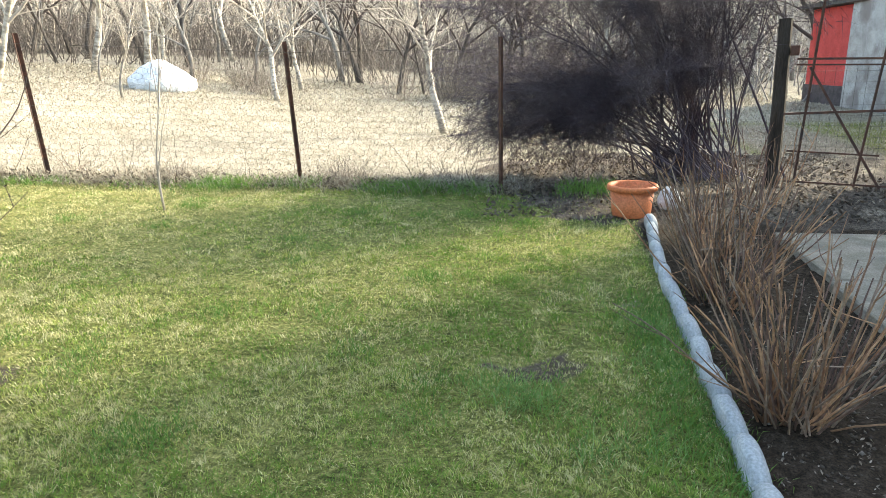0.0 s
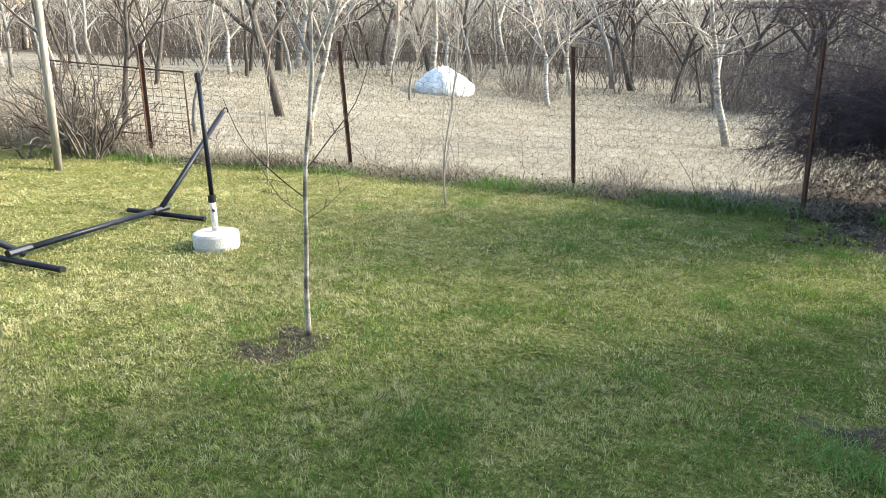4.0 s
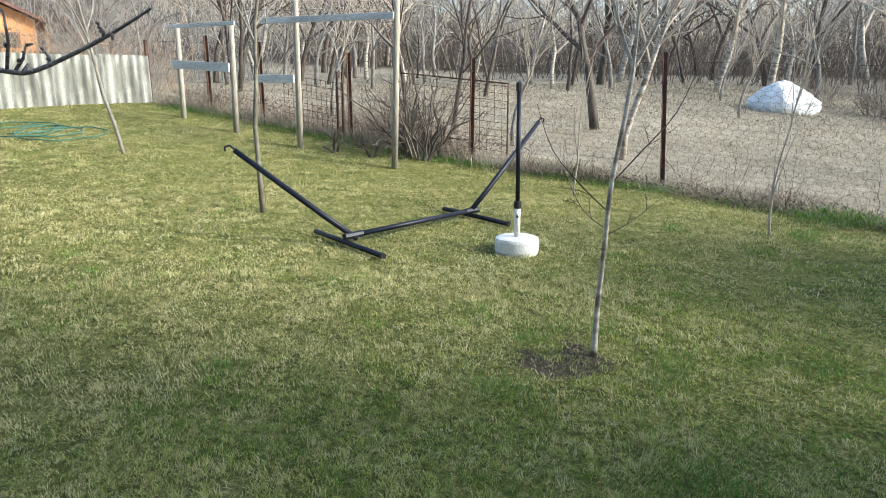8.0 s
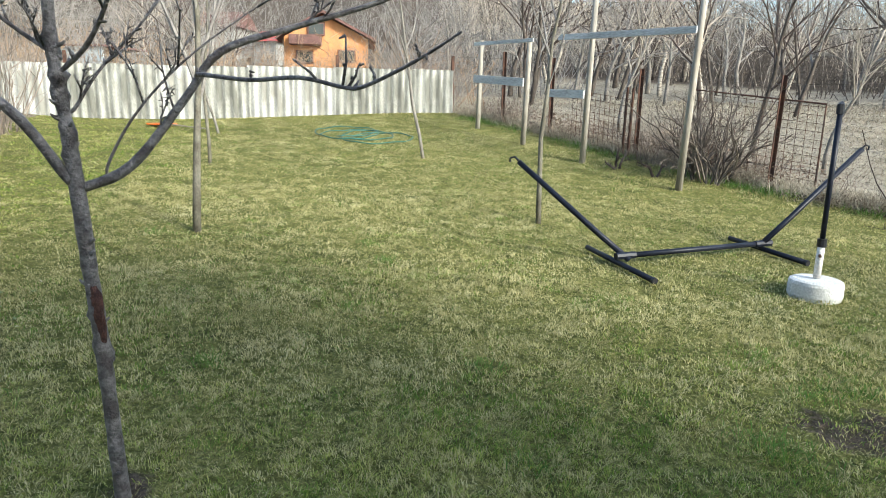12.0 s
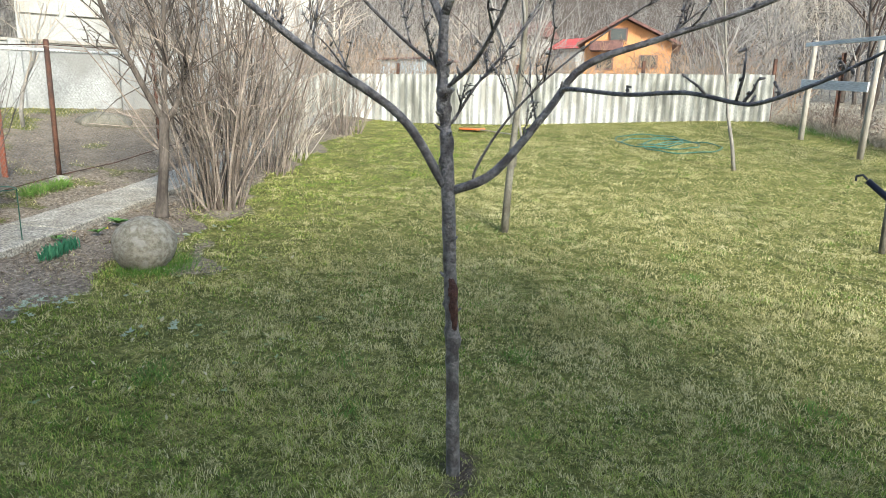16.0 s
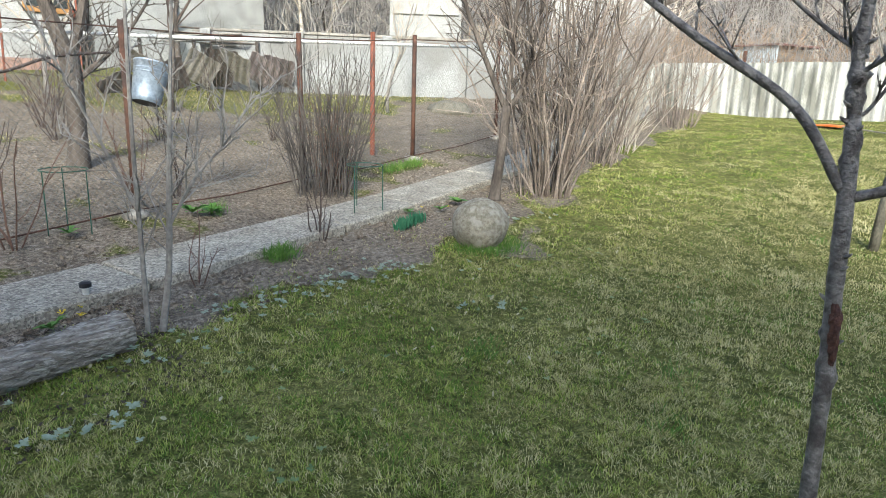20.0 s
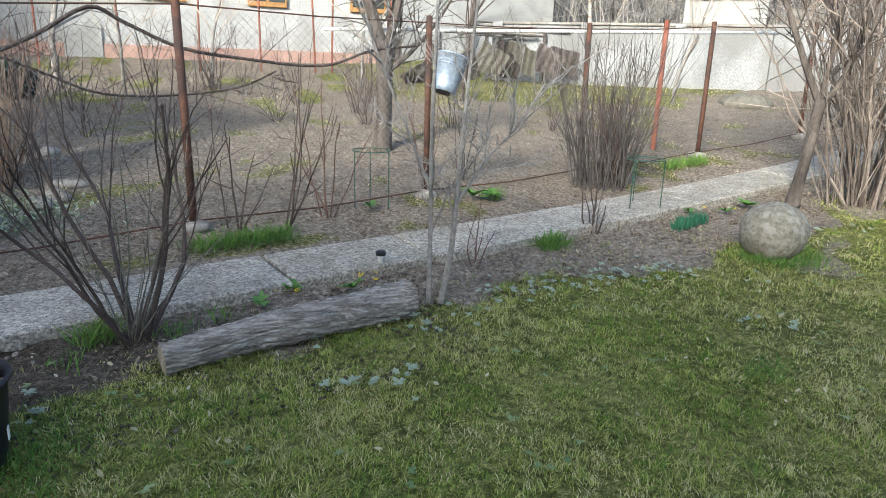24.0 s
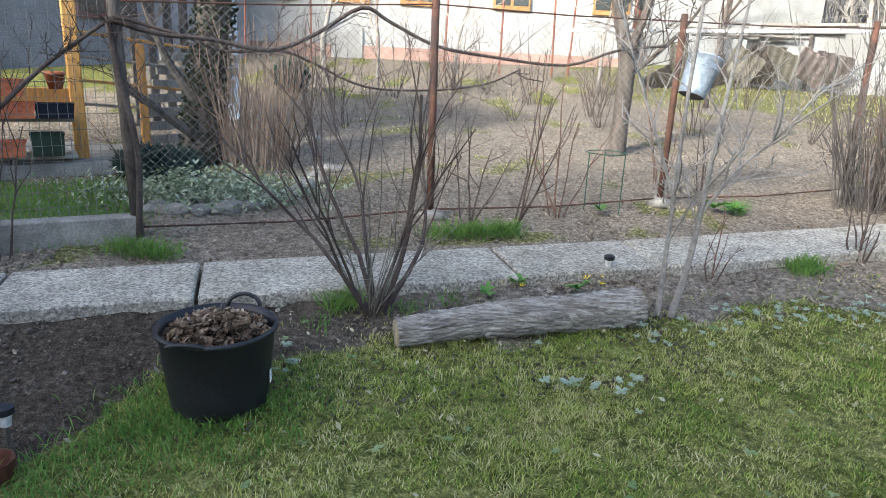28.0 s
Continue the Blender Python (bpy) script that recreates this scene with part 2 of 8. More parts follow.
# ---- mesh building ----
class Mesh:
    """Collects faces, and becomes one mesh."""

    def __init__(self):
        self.v, self.f, self.n = [], [], 0

    def add(self, verts, faces):
        k = self.n
        self.v.extend(map(tuple, verts))
        self.f.extend([tuple(i + k for i in q) for q in faces])
        self.n += len(verts)
        return self

    def box(self, centre, size, turn=0.0, bevel=0.0, tilt=None):
        a, b, c = (s / 2 for s in size)
        r = min(bevel, a * 0.9, b * 0.9, c * 0.9)
        rot = tilt if tilt is not None else Matrix.Rotation(turn, 3, "Z")
        if r <= 0:
            vs = [(sx * a, sy * b, sz * c) for sx in (-1, 1) for sy in (-1, 1) for sz in (-1, 1)]
            fs = [(0, 1, 3, 2), (4, 6, 7, 5), (0, 4, 5, 1), (2, 3, 7, 6), (0, 2, 6, 4), (1, 5, 7, 3)]
        else:
            bm = bmesh.new()
            bmesh.ops.create_cube(bm, size=1)
            bmesh.ops.scale(bm, vec=(2 * a, 2 * b, 2 * c), verts=bm.verts)
            bmesh.ops.bevel(bm, geom=bm.edges[:], offset=r, segments=1, profile=0.5, affect="EDGES")
            bm.verts.index_update()
            vs, fs = [v.co[:] for v in bm.verts], [[v.index for v in f.verts] for f in bm.faces]
            bm.free()
        cen = Vector(centre)
        return self.add([rot @ Vector(v) + cen for v in vs], fs)

    def tube(self, pts, radii, n=6, cap=True):
        pts = [Vector(p) for p in pts]
        if not hasattr(radii, "__len__"):
            radii = [radii] * len(pts)
        d = (pts[1] - pts[0]).normalized()
        u = d.orthogonal().normalized()
        vs = []
        for i, p in enumerate(pts):
            if i:
                d = (pts[min(i + 1, len(pts) - 1)] - pts[i - 1]).normalized()
                u = (u - d * u.dot(d)).normalized()
            w = d.cross(u)
            for k in range(n):
                t = 2 * math.pi * k / n
                vs.append(p + (u * math.cos(t) + w * math.sin(t)) * radii[i])
        fs = [(i * n + k, i * n + (k + 1) % n, (i + 1) * n + (k + 1) % n, (i + 1) * n + k) for i in range(len(pts) - 1) for k in range(n)]
        if cap and n > 2:
            fs += [tuple(range(n - 1, -1, -1)), tuple(range((len(pts) - 1) * n, len(pts) * n))]
        return self.add(vs, fs)

    def lathe(self, centre, profile, n=24, squash=1.0, turn=0.0):
        """Profile of (radius, height), from the first ring to the last, open at both ends unless a radius is 0."""
        cx, cy, cz = centre
        vs = [(cx + r * math.cos(2 * math.pi * k / n + turn), cy + squash * r * math.sin(2 * math.pi * k / n + turn), cz + h) for r, h in profile for k in range(n)]
        fs = [(i * n + k, i * n + (k + 1) % n, (i + 1) * n + (k + 1) % n, (i + 1) * n + k) for i in range(len(profile) - 1) for k in range(n)]
        return self.add(vs, fs)

    def data(self, name, smooth=False):
        me = bpy.data.meshes.new(name)
        me.from_pydata(self.v, [], self.f)
        if smooth:
            me.shade_smooth()
        me.update()
        return me


def part(name, mesh, mat, parent=None, label="", smooth=False):
    me = mesh.data(name, smooth) if isinstance(mesh, Mesh) else mesh
    if not me.materials:
        me.materials.append(M[mat] if isinstance(mat, str) else mat)
    ob = new(name, me)
    if parent:
        ob.parent = parent
    if label:
        ob["label"] = label
    return ob


def thing(name, at, label, category, group="", kind="", turn=0.0):
    e = new(name)
    e.empty_display_size = 0.1
    e.matrix_basis = pose(*at, 0, 0, turn)
    return tagged(e, label, category, group, kind)


def wedge_mesh(v, f, name):
    """A mesh from arrays: v (n, 3) and triangles f (m, 3)."""
    me = bpy.data.meshes.new(name)
    me.vertices.add(len(v))
    me.vertices.foreach_set("co", np.ascontiguousarray(v, np.float32).ravel())
    m = len(f)
    me.loops.add(3 * m)
    me.loops.foreach_set("vertex_index", np.ascontiguousarray(f, np.int32).ravel())
    me.polygons.add(m)
    me.polygons.foreach_set("loop_start", np.arange(0, 3 * m, 3, dtype=np.int32))
    me.update(calc_edges=True)
    return me


# ---- bare trees and shrubs ----
def grow(limbs, twigs, rng, p, d, length, radius, level, top, spread=0.7, up=0.25, kids=5, wiggle=0.12, ratio=0.6, first=0.3, sides=(8, 6, 4, 3), segs=(7, 5, 4, 3),
         tip=0.25):
    """A tapering shoot that carries side shoots, down to the level top."""
    n = segs[min(level, 3)]
    pts, dirs = [Vector(p)], []
    d = Vector(d).normalized()
    for i in range(n):
        d = (d + Vector(rng.normal(0, wiggle, 3)) + Vector((0, 0, up * wiggle))).normalized()
        pts.append(pts[-1] + d * (length / n))
        dirs.append(d)
    rad = [radius * (1 - (1 - tip) * i / n) for i in range(n + 1)]
    (limbs if level == 0 else twigs).tube(pts, rad, sides[min(level, 3)])
    if level >= top:
        return pts
    count = kids[level] if hasattr(kids, "__len__") else kids
    turn = rng.uniform(0, 6.28)
    for k in range(count):
        f = first + (1 - first) * (k + rng.uniform(0.2, 0.9)) / count
        f = min(f, 0.98) * n
        i = min(int(f), n - 1)
        q = pts[i].lerp(pts[i + 1], f - i)
        turn += 2.4 + rng.uniform(-0.4, 0.4)
        a = dirs[i]
        o = a.orthogonal().normalized()
        o = (Matrix.Rotation(turn, 3, a) @ o)
        s = spread * rng.uniform(0.75, 1.25)
        e = (a * math.cos(s) + o * math.sin(s) + Vector((0, 0, up))).normalized()
        grow(limbs, twigs, rng, q, e, length * ratio * rng.uniform(0.7, 1.15) * (1.15 - 0.5 * f / n), rad[i] * rng.uniform(0.45, 0.65), level + 1, top, spread, up, kids, wiggle,
             ratio, 0.25, sides, segs, tip)
    return pts


def tree_parts(seed, tall, radius, top=3, kids=(8, 5, 4), spread=0.7, up=0.3, lean=(0, 0), bark="bark_grey", twig="twig_grey", first=0.35, ratio=0.55, wiggle=0.12):
    rng = np.random.default_rng(seed)
    limbs, twigs = Mesh(), Mesh()
    grow(limbs, twigs, rng, (0, 0, -0.1), (lean[0], lean[1], 1), tall, radius, 0, top, spread, up, kids, wiggle * 0.6, ratio, first)
    return limbs, twigs


def make_tree(name, at, label, seed, tall, radius, category="tree", group="", turn=0.0, bark="bark_grey", twig="twig_grey", **kw):
    limbs, twigs = tree_parts(seed, tall, radius, **kw)
    t = thing(name, at, label, category, group, turn=turn)
    part("trunk", limbs, bark, t, smooth=True)
    part("crown", twigs, twig, t)
    return t


def stems(seed, count, tall, foot, lean, radius, forks=2, wiggle=0.10, sides=4, tips=0.35, single=False, nodes=False):
    """A shrub of many shoots from one foot; single: a list with a mesh for each shoot."""
    rng = np.random.default_rng(seed)
    m, all_ = Mesh(), []
    for i in range(count):
        if single:
            m = Mesh()
            all_.append(m)
        a, r = rng.uniform(0, 6.283), foot * math.sqrt(rng.uniform(0, 1))
        p = (r * math.cos(a), r * math.sin(a), -0.04)
        s = lean * rng.uniform(0.1, 1.0)
        b = a + rng.normal(0, 0.5)
        d = (math.sin(s) * math.cos(b), math.sin(s) * math.sin(b), math.cos(s))
        n = 6
        pts, v = [Vector(p)], Vector(d)
        h = tall * rng.uniform(0.55, 1.05)
        for k in range(n):
            v = (v + Vector(rng.normal(0, wiggle, 3))).normalized()
            pts.append(pts[-1] + v * h / n)
        ra = radius * rng.uniform(0.6, 1.2)
        m.tube(pts, [ra * (1 - (1 - tips) * k / n) for k in range(n + 1)], sides)
        for k in range(1, n) if nodes else ():
            q, w = pts[k], (pts[k + 1] - pts[k - 1]).normalized()
            rk_ = ra * (1 - (1 - tips) * k / n)
            m.tube([q - w * 0.011, q, q + w * 0.011], [rk_, rk_ * 1.3, rk_], sides)
        for k in range(forks):
            j = int(rng.integers(2, n))
            w = (v + Vector(rng.normal(0, 0.55, 3))).normalized()
            q = pts[j]
            L = h * rng.uniform(0.15, 0.4)
            q2 = q + w * L * 0.5
            w = (w + Vector(rng.normal(0, 0.2, 3)) + Vector((0, 0, 0.2))).normalized()
            m.tube([q, q2, q2 + w * L * 0.5], [ra * 0.55, ra * 0.45, ra * 0.2], 3)
    return all_ if single else m


# ---- ground ----
NX, NY = [-40, -17.4, -9.9, -7.2, -3.72, -0.88, 2.6, 9, 40], [-8.0, 2.8, 6.75, 8.4, 9.05, 8.9, 9.52, 9.9, 12]
SX, SY = [-17, -15, -10.4, -7.3, -6.3, -5.2, -4.6, -3.58, -2.87, -2.32, -1.86, -0.36, 0.56, 0.77, 0.95, 1.3, 3], \
    [-6.6, -6.3, -5.35, -4.5, -4.3, -3.8, -3.8, -3.62, -3.48, -3.26, -3.35, -2.94, -2.56, -2.12, -1.7, -1.0, 0.4]


def north_line(x):
    return np.interp(x, NX, NY)


def bed_line(x):
    return np.interp(x, SX, SY)


def path_mid(x):
    return -3.32 + (np.asarray(x) - 1.8) * 0.239


def west_line(y):
    return -15.6 - (np.asarray(y) + 6.85) * 0.186


def step(a, b, v):
    t = np.clip((np.asarray(v) - a) / (b - a), 0, 1)
    return t * t * (3 - 2 * t)


def cover(x, y):
    """Shares of bare soil, dry straw and leaf litter at a place; the rest is lawn."""
    wob = 0.10 * np.sin(x * 3.1 + y * 1.3) + 0.07 * np.sin(x * 7.3 - y * 5.1)
    field = step(-0.25, 0.35, y - north_line(x) + wob)
    field = field * (1 - 0.8 * step(2.5, 3.6, x) * (1 - step(17, 20, y)))
    west = step(0.0, 0.3, west_line(y) - x) * (y < north_line(x))
    straw = np.maximum(field, west)
    south = step(-0.14, 0.14, bed_line(x) - y + wob * 0.7 + (value_noise(x, y, 0.5, 21) - 0.5) * 0.55 + (value_noise(x, y, 0.15, 22) - 0.5) * 0.25)
    right = step(0.66, 0.72, x) * step(0.4, 0.5, y) * (1 - field)
    # leaf litter under the bush, with the bush's shade painted into its dark colour
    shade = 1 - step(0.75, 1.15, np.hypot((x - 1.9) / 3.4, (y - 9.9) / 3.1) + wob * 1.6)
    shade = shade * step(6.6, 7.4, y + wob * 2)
    rings = np.zeros_like(x)
    for cx, cy, r in ((-3.3, 3.3, 0.36), (-0.47, 3.8, 0.07), (-3.0, -0.36, 0.20), (-3.3, 3.05, 0.25), (-0.1, 3.75, 0.07),
                      (-4.75, -3.2, 0.28), (-6.7, -4.2, 0.5), (-5.6, -3.5, 0.2), (0.35, 4.9, 0.18)):
        rings = np.maximum(rings, (1 - step(r * 0.5, r * 1.25, np.hypot(x - cx, (y - cy) * 1.25) + wob * 1.3 + (value_noise(x, y, 0.11, 5) - 0.5) * 0.3)) * 0.62)
    back = step(-0.5, 0.5, path_mid(x) - 7.6 + 0.55 * np.clip(-x - 3, 0, 6) - y + wob * 5) * step(-30, -20, y) * 0.8
    plot = step(-17, -16, x) * (1 - step(5, 6, x)) * step(-22, -20, y)
    soil = np.clip(np.maximum(np.maximum(south, right) * plot, rings) * (1 - straw) - back * (0.35 + 0.45 * step(-3.0, -6.0, x)), 0, 1)
    soil = soil - 0.6 * step(0.58, 0.75, 0.6 * value_noise(x, y, 0.9, 7) + 0.4 * value_noise(x, y, 0.25, 8)) * (y < path_mid(x) - 0.5)
    soil = np.clip(soil, 0, 1)
    far = step(38, 50, np.hypot(x, y))
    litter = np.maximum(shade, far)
    return soil, straw, litter


def value_noise(x, y, s, seed=0):
    """Smooth random heights from 0 to 1, one to every s metres."""
    tab = np.random.default_rng(900 + seed).uniform(0, 1, (64, 64))
    u, v = np.asarray(x) / s + 640, np.asarray(y) / s + 640
    i, j = np.floor(u).astype(int), np.floor(v).astype(int)
    a, b = u - i, v - j
    a, b = a * a * (3 - 2 * a), b * b * (3 - 2 * b)
    i, j, i1, j1 = i % 64, j % 64, (i + 1) % 64, (j + 1) % 64
    return (tab[i, j] * (1 - a) + tab[i1, j] * a) * (1 - b) + (tab[i, j1] * (1 - a) + tab[i1, j1] * a) * b


def moist(x, y):
    """Where the bed soil is freshly dug, dark and damp."""
    return np.maximum(step(0.6, 0.7, x) * step(0.4, 0.6, y) * (1 - step(7.3, 8, y)), step(-1.6, 0.6, x) * step(-0.35, 0.05, y - path_mid(x)) * (1 - step(0, 1, y)) * 0.85) + 0.8 * (1 - step(0.5, 1.0, np.hypot(x + 3.3, y - 3.3))) + 0.8 * (1 - step(0.5, 1.0, np.hypot(x + 3.0, y + 0.36))) + 0.8 * (1 - step(0.5, 1.2, np.hypot(x + 0.3, y - 3.8)))


def axis(a, b, s, far, k=1.13):
    v = list(np.arange(a, b + s / 2, s))
    lo, hi, d = [], [], s
    while (v[0] if not lo else lo[-1]) > -far:
        d *= k
        lo.append((v[0] if not lo else lo[-1]) - d)
    d = s
    while (v[-1] if not hi else hi[-1]) < far:
        d *= k
        hi.append((v[-1] if not hi else hi[-1]) + d)
    return np.array(lo[::-1] + v + hi)


gx, gy = axis(-18, 4, 0.11, 1500), axis(-9, 12, 0.11, 1500)
GX, GY = np.meshgrid(gx, gy)
so, stw, lit = cover(GX, GY)
near = (np.hypot(GX, GY) < 40)
rough_z = (0.012 * np.sin(GX * 9.1 + 2 * np.sin(GY * 6.3)) * np.sin(GY * 8.3 + GX * 2.2) + 0.008 * np.sin(GX * 23 + GY * 17)) * (0.3 + 1.3 * so) * near
GZ = height(GX, GY) + rough_z - 0.010 * (1 - so) * near - 0.035 * (step(0.68, 0.8, GX) * step(0.5, 0.7, GY) * (GY < 7.2) * (GX < 1.9))
cols, rows_n = len(gx), len(gy)
idx = np.arange(cols * rows_n).reshape(rows_n, cols)
q = np.stack([idx[:-1, :-1], idx[:-1, 1:], idx[1:, 1:], idx[1:, :-1]], -1).reshape(-1, 4)
tri = np.concatenate([q[:, [0, 1, 2]], q[:, [0, 2, 3]]])
ground_me = wedge_mesh(np.stack([GX, GY, GZ], -1).reshape(-1, 3), tri, "ground")
ground_me.shade_smooth()
att = ground_me.color_attributes.new("cover", "FLOAT_COLOR", "POINT")
att.data.foreach_set("color", np.stack([so, stw, lit, moist(GX, GY)], -1).astype(np.float32).ravel())


def ground_material():
    m = bpy.data.materials.new("garden_ground")
    m.use_nodes = True
    n, l = m.node_tree.nodes, m.node_tree.links
    p = n["Principled BSDF"]
    p.inputs["Roughness"].default_value = 0.95
    p.inputs["Specular IOR Level"].default_value = 0.1
    tc = n.new("ShaderNodeTexCoord")

    def noise_tex(s, detail=6):
        t = n.new("ShaderNodeTexNoise")
        t.inputs["Scale"].default_value, t.inputs["Detail"].default_value = s, detail
        l.new(tc.outputs["Object"], t.inputs[0])
        return t.outputs[0]

    def ramp(v, cs, lo=0.3, hi=0.7):
        r = n.new("ShaderNodeValToRGB")
        e = r.color_ramp.elements
        while len(e) < len(cs):
            e.new(0.5)
        for i, c in enumerate(cs):
            e[i].position = lo + (hi - lo) * i / (len(cs) - 1)
        for i, c in enumerate(cs):
            e[i].color = (*c, 1)
        l.new(v, r.inputs[0])
        return r.outputs[0]

    def mix(f, a, b, mode="MIX"):
        x = n.new("ShaderNodeMix")
        x.data_type, x.blend_type = "RGBA", mode
        if isinstance(f, float):
            x.inputs[0].default_value = f
        else:
            l.new(f, x.inputs[0])
        l.new(a, x.inputs[6])
        l.new(b, x.inputs[7])
        return x.outputs[2]

    broad, mid, fine, grit = noise_tex(0.45), noise_tex(3.5), noise_tex(28), noise_tex(110, 3)
    lawn = mix(0.55, ramp(mid, [(0.06, 0.073, 0.018), (0.13, 0.137, 0.036), (0.23, 0.215, 0.078)]), ramp(fine, [(0.022, 0.028, 0.009), (0.12, 0.122, 0.035), (0.32, 0.292, 0.125)]))
    soil = mix(0.55, ramp(mid, [(0.105, 0.083, 0.063), (0.17, 0.138, 0.106), (0.25, 0.212, 0.17)]), ramp(fine, [(0.07, 0.055, 0.043), (0.20, 0.165, 0.128), (0.41, 0.36, 0.30)]))
    straw = mix(0.5, ramp(broad, [(0.18, 0.156, 0.12), (0.26, 0.23, 0.182), (0.335, 0.303, 0.25)]), ramp(mid, [(0.11, 0.094, 0.073), (0.24, 0.213, 0.168), (0.37, 0.337, 0.28)]))
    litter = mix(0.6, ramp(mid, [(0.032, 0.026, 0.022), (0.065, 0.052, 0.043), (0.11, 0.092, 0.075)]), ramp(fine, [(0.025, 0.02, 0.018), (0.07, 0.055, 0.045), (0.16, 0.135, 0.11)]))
    ca = n.new("ShaderNodeVertexColor")
    ca.layer_name = "cover"
    sep = n.new("ShaderNodeSeparateColor")
    l.new(ca.outputs[0], sep.inputs[0])

    def share(v, t):
        a = n.new("ShaderNodeMath")
        a.operation = "MULTIPLY_ADD"
        a.inputs[1].default_value, a.inputs[2].default_value = 0.5, -0.25
        l.new(t, a.inputs[0])
        b = n.new("ShaderNodeMath")
        l.new(a.outputs[0], b.inputs[0])
        l.new(v, b.inputs[1])
        r = n.new("ShaderNodeMapRange")
        r.inputs[1].default_value, r.inputs[2].default_value = 0.35, 0.62
        l.new(b.outputs[0], r.inputs[0])
        return r.outputs[0]

    c = mix(share(sep.outputs[1], mid), lawn, straw)
    damp = n.new("ShaderNodeMix")
    damp.data_type, damp.blend_type = "RGBA", "MULTIPLY"
    damp.inputs[7].default_value = (0.20, 0.172, 0.152, 1)
    l.new(ca.outputs[1], damp.inputs[0])
    l.new(soil, damp.inputs[6])
    soil = damp.outputs[2]
    c = mix(share(sep.outputs[0], fine), c, soil)
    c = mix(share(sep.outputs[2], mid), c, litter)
    g = n.new("ShaderNodeMapRange")
    g.inputs[1].default_value, g.inputs[2].default_value, g.inputs[3].default_value, g.inputs[4].default_value = 0.3, 0.7, 0.4, 1.55
    l.new(grit, g.inputs[0])
    c = mix(1.0, c, g.outputs[0], "MULTIPLY")
    l.new(c, p.inputs["Base Color"])
    bp = n.new("ShaderNodeBump")
    bp.inputs["Strength"].default_value, bp.inputs["Distance"].default_value = 1.0, 0.035
    l.new(fine, bp.inputs["Height"])
    l.new(bp.outputs[0], p.inputs["Normal"])
    return m


ground_me.materials.append(ground_material())
tagged(new("ground", ground_me), "uneven garden ground of lawn, dark bed soil and dry field", "ground", kind="structure")


# ---- grass and other clouds of fine things ----
def cones(p, d, length, radius, name, bend=0.0, rng=None):
    """Many tapering twigs: three-sided, two joints each, as one mesh."""
    k = len(p)
    d = d / np.linalg.norm(d, axis=1, keepdims=True)
    o = np.cross(d, [0.31, 0.53, 0.79])
    o /= np.linalg.norm(o, axis=1, keepdims=True)
    w = np.cross(d, o)
    mid = p + d * (length * 0.5)[:, None]
    tip = p + d * length[:, None] + (np.array([0, 0, 1.0]) * (bend * length)[:, None] if np.ndim(bend) else np.array([0, 0, bend]) * length[:, None])
    rings = []
    for c, r in ((p, radius), (mid, radius * 0.7)):
        for t in (0, 2.094, 4.189):
            rings.append(c + (o * math.cos(t) + w * math.sin(t)) * r[:, None])
    v = np.stack(rings + [tip], 1).reshape(-1, 3)
    b = np.arange(k)[:, None] * 7
    f = np.concatenate([b + np.array(t) for t in ((0, 1, 4), (0, 4, 3), (1, 2, 5), (1, 5, 4), (2, 0, 3), (2, 3, 5), (3, 4, 6), (4, 5, 6), (5, 3, 6))])
    return wedge_mesh(v, f, name)


def blades(x, y, tall, wide, lean, name, rng, base=None, aim=None):
    """Blades of grass as slips bent at their widest place."""
    k = len(x)
    z = height(x, y) if base is None else base
    a, b = rng.uniform(0, 6.283, k), rng.uniform(0, 6.283, k)
    if aim is not None:
        a = aim + rng.normal(0, 0.75, k)
        b = a + 1.57 + rng.normal(0, 0.5, k)
    s = lean * rng.uniform(0.2, 1.0, k) ** 0.6
    dx, dy = np.cos(a) * s * tall, np.sin(a) * s * tall
    wx, wy = np.cos(b) * wide / 2, np.sin(b) * wide / 2
    p = np.stack([x, y, z - 0.004], -1)
    up = np.sqrt(np.maximum(1 - s * s, 0.12)) * tall
    side = np.stack([wx, wy, np.zeros(k)], -1)
    mid = p + np.stack([dx * 0.4, dy * 0.4, up * 0.65], -1)
    tip = p + np.stack([dx, dy, up], -1)
    v = np.stack([p, mid + side, mid - side, tip], 1).reshape(-1, 3)
    c = np.arange(k)[:, None] * 4
    f = np.concatenate([c + np.array(t) for t in ((0, 1, 2), (2, 1, 3))])
    return wedge_mesh(v, f, name)


grass_green = blades_material("grass_green", [(0.085, 0.155, 0.018), (0.18, 0.262, 0.038), (0.305, 0.36, 0.082), (0.445, 0.445, 0.145), (0.58, 0.545, 0.26)], patch=1.1, through_light=0.35)
grass_straw = blades_material("grass_straw", [(0.12, 0.098, 0.073), (0.25, 0.216, 0.162), (0.39, 0.35, 0.28), (0.54, 0.495, 0.41)], patch=0.9)
grass_lush = blades_material("grass_lush", [(0.05, 0.13, 0.022), (0.085, 0.185, 0.034), (0.135, 0.24, 0.05), (0.22, 0.30, 0.085)], patch=2.0)

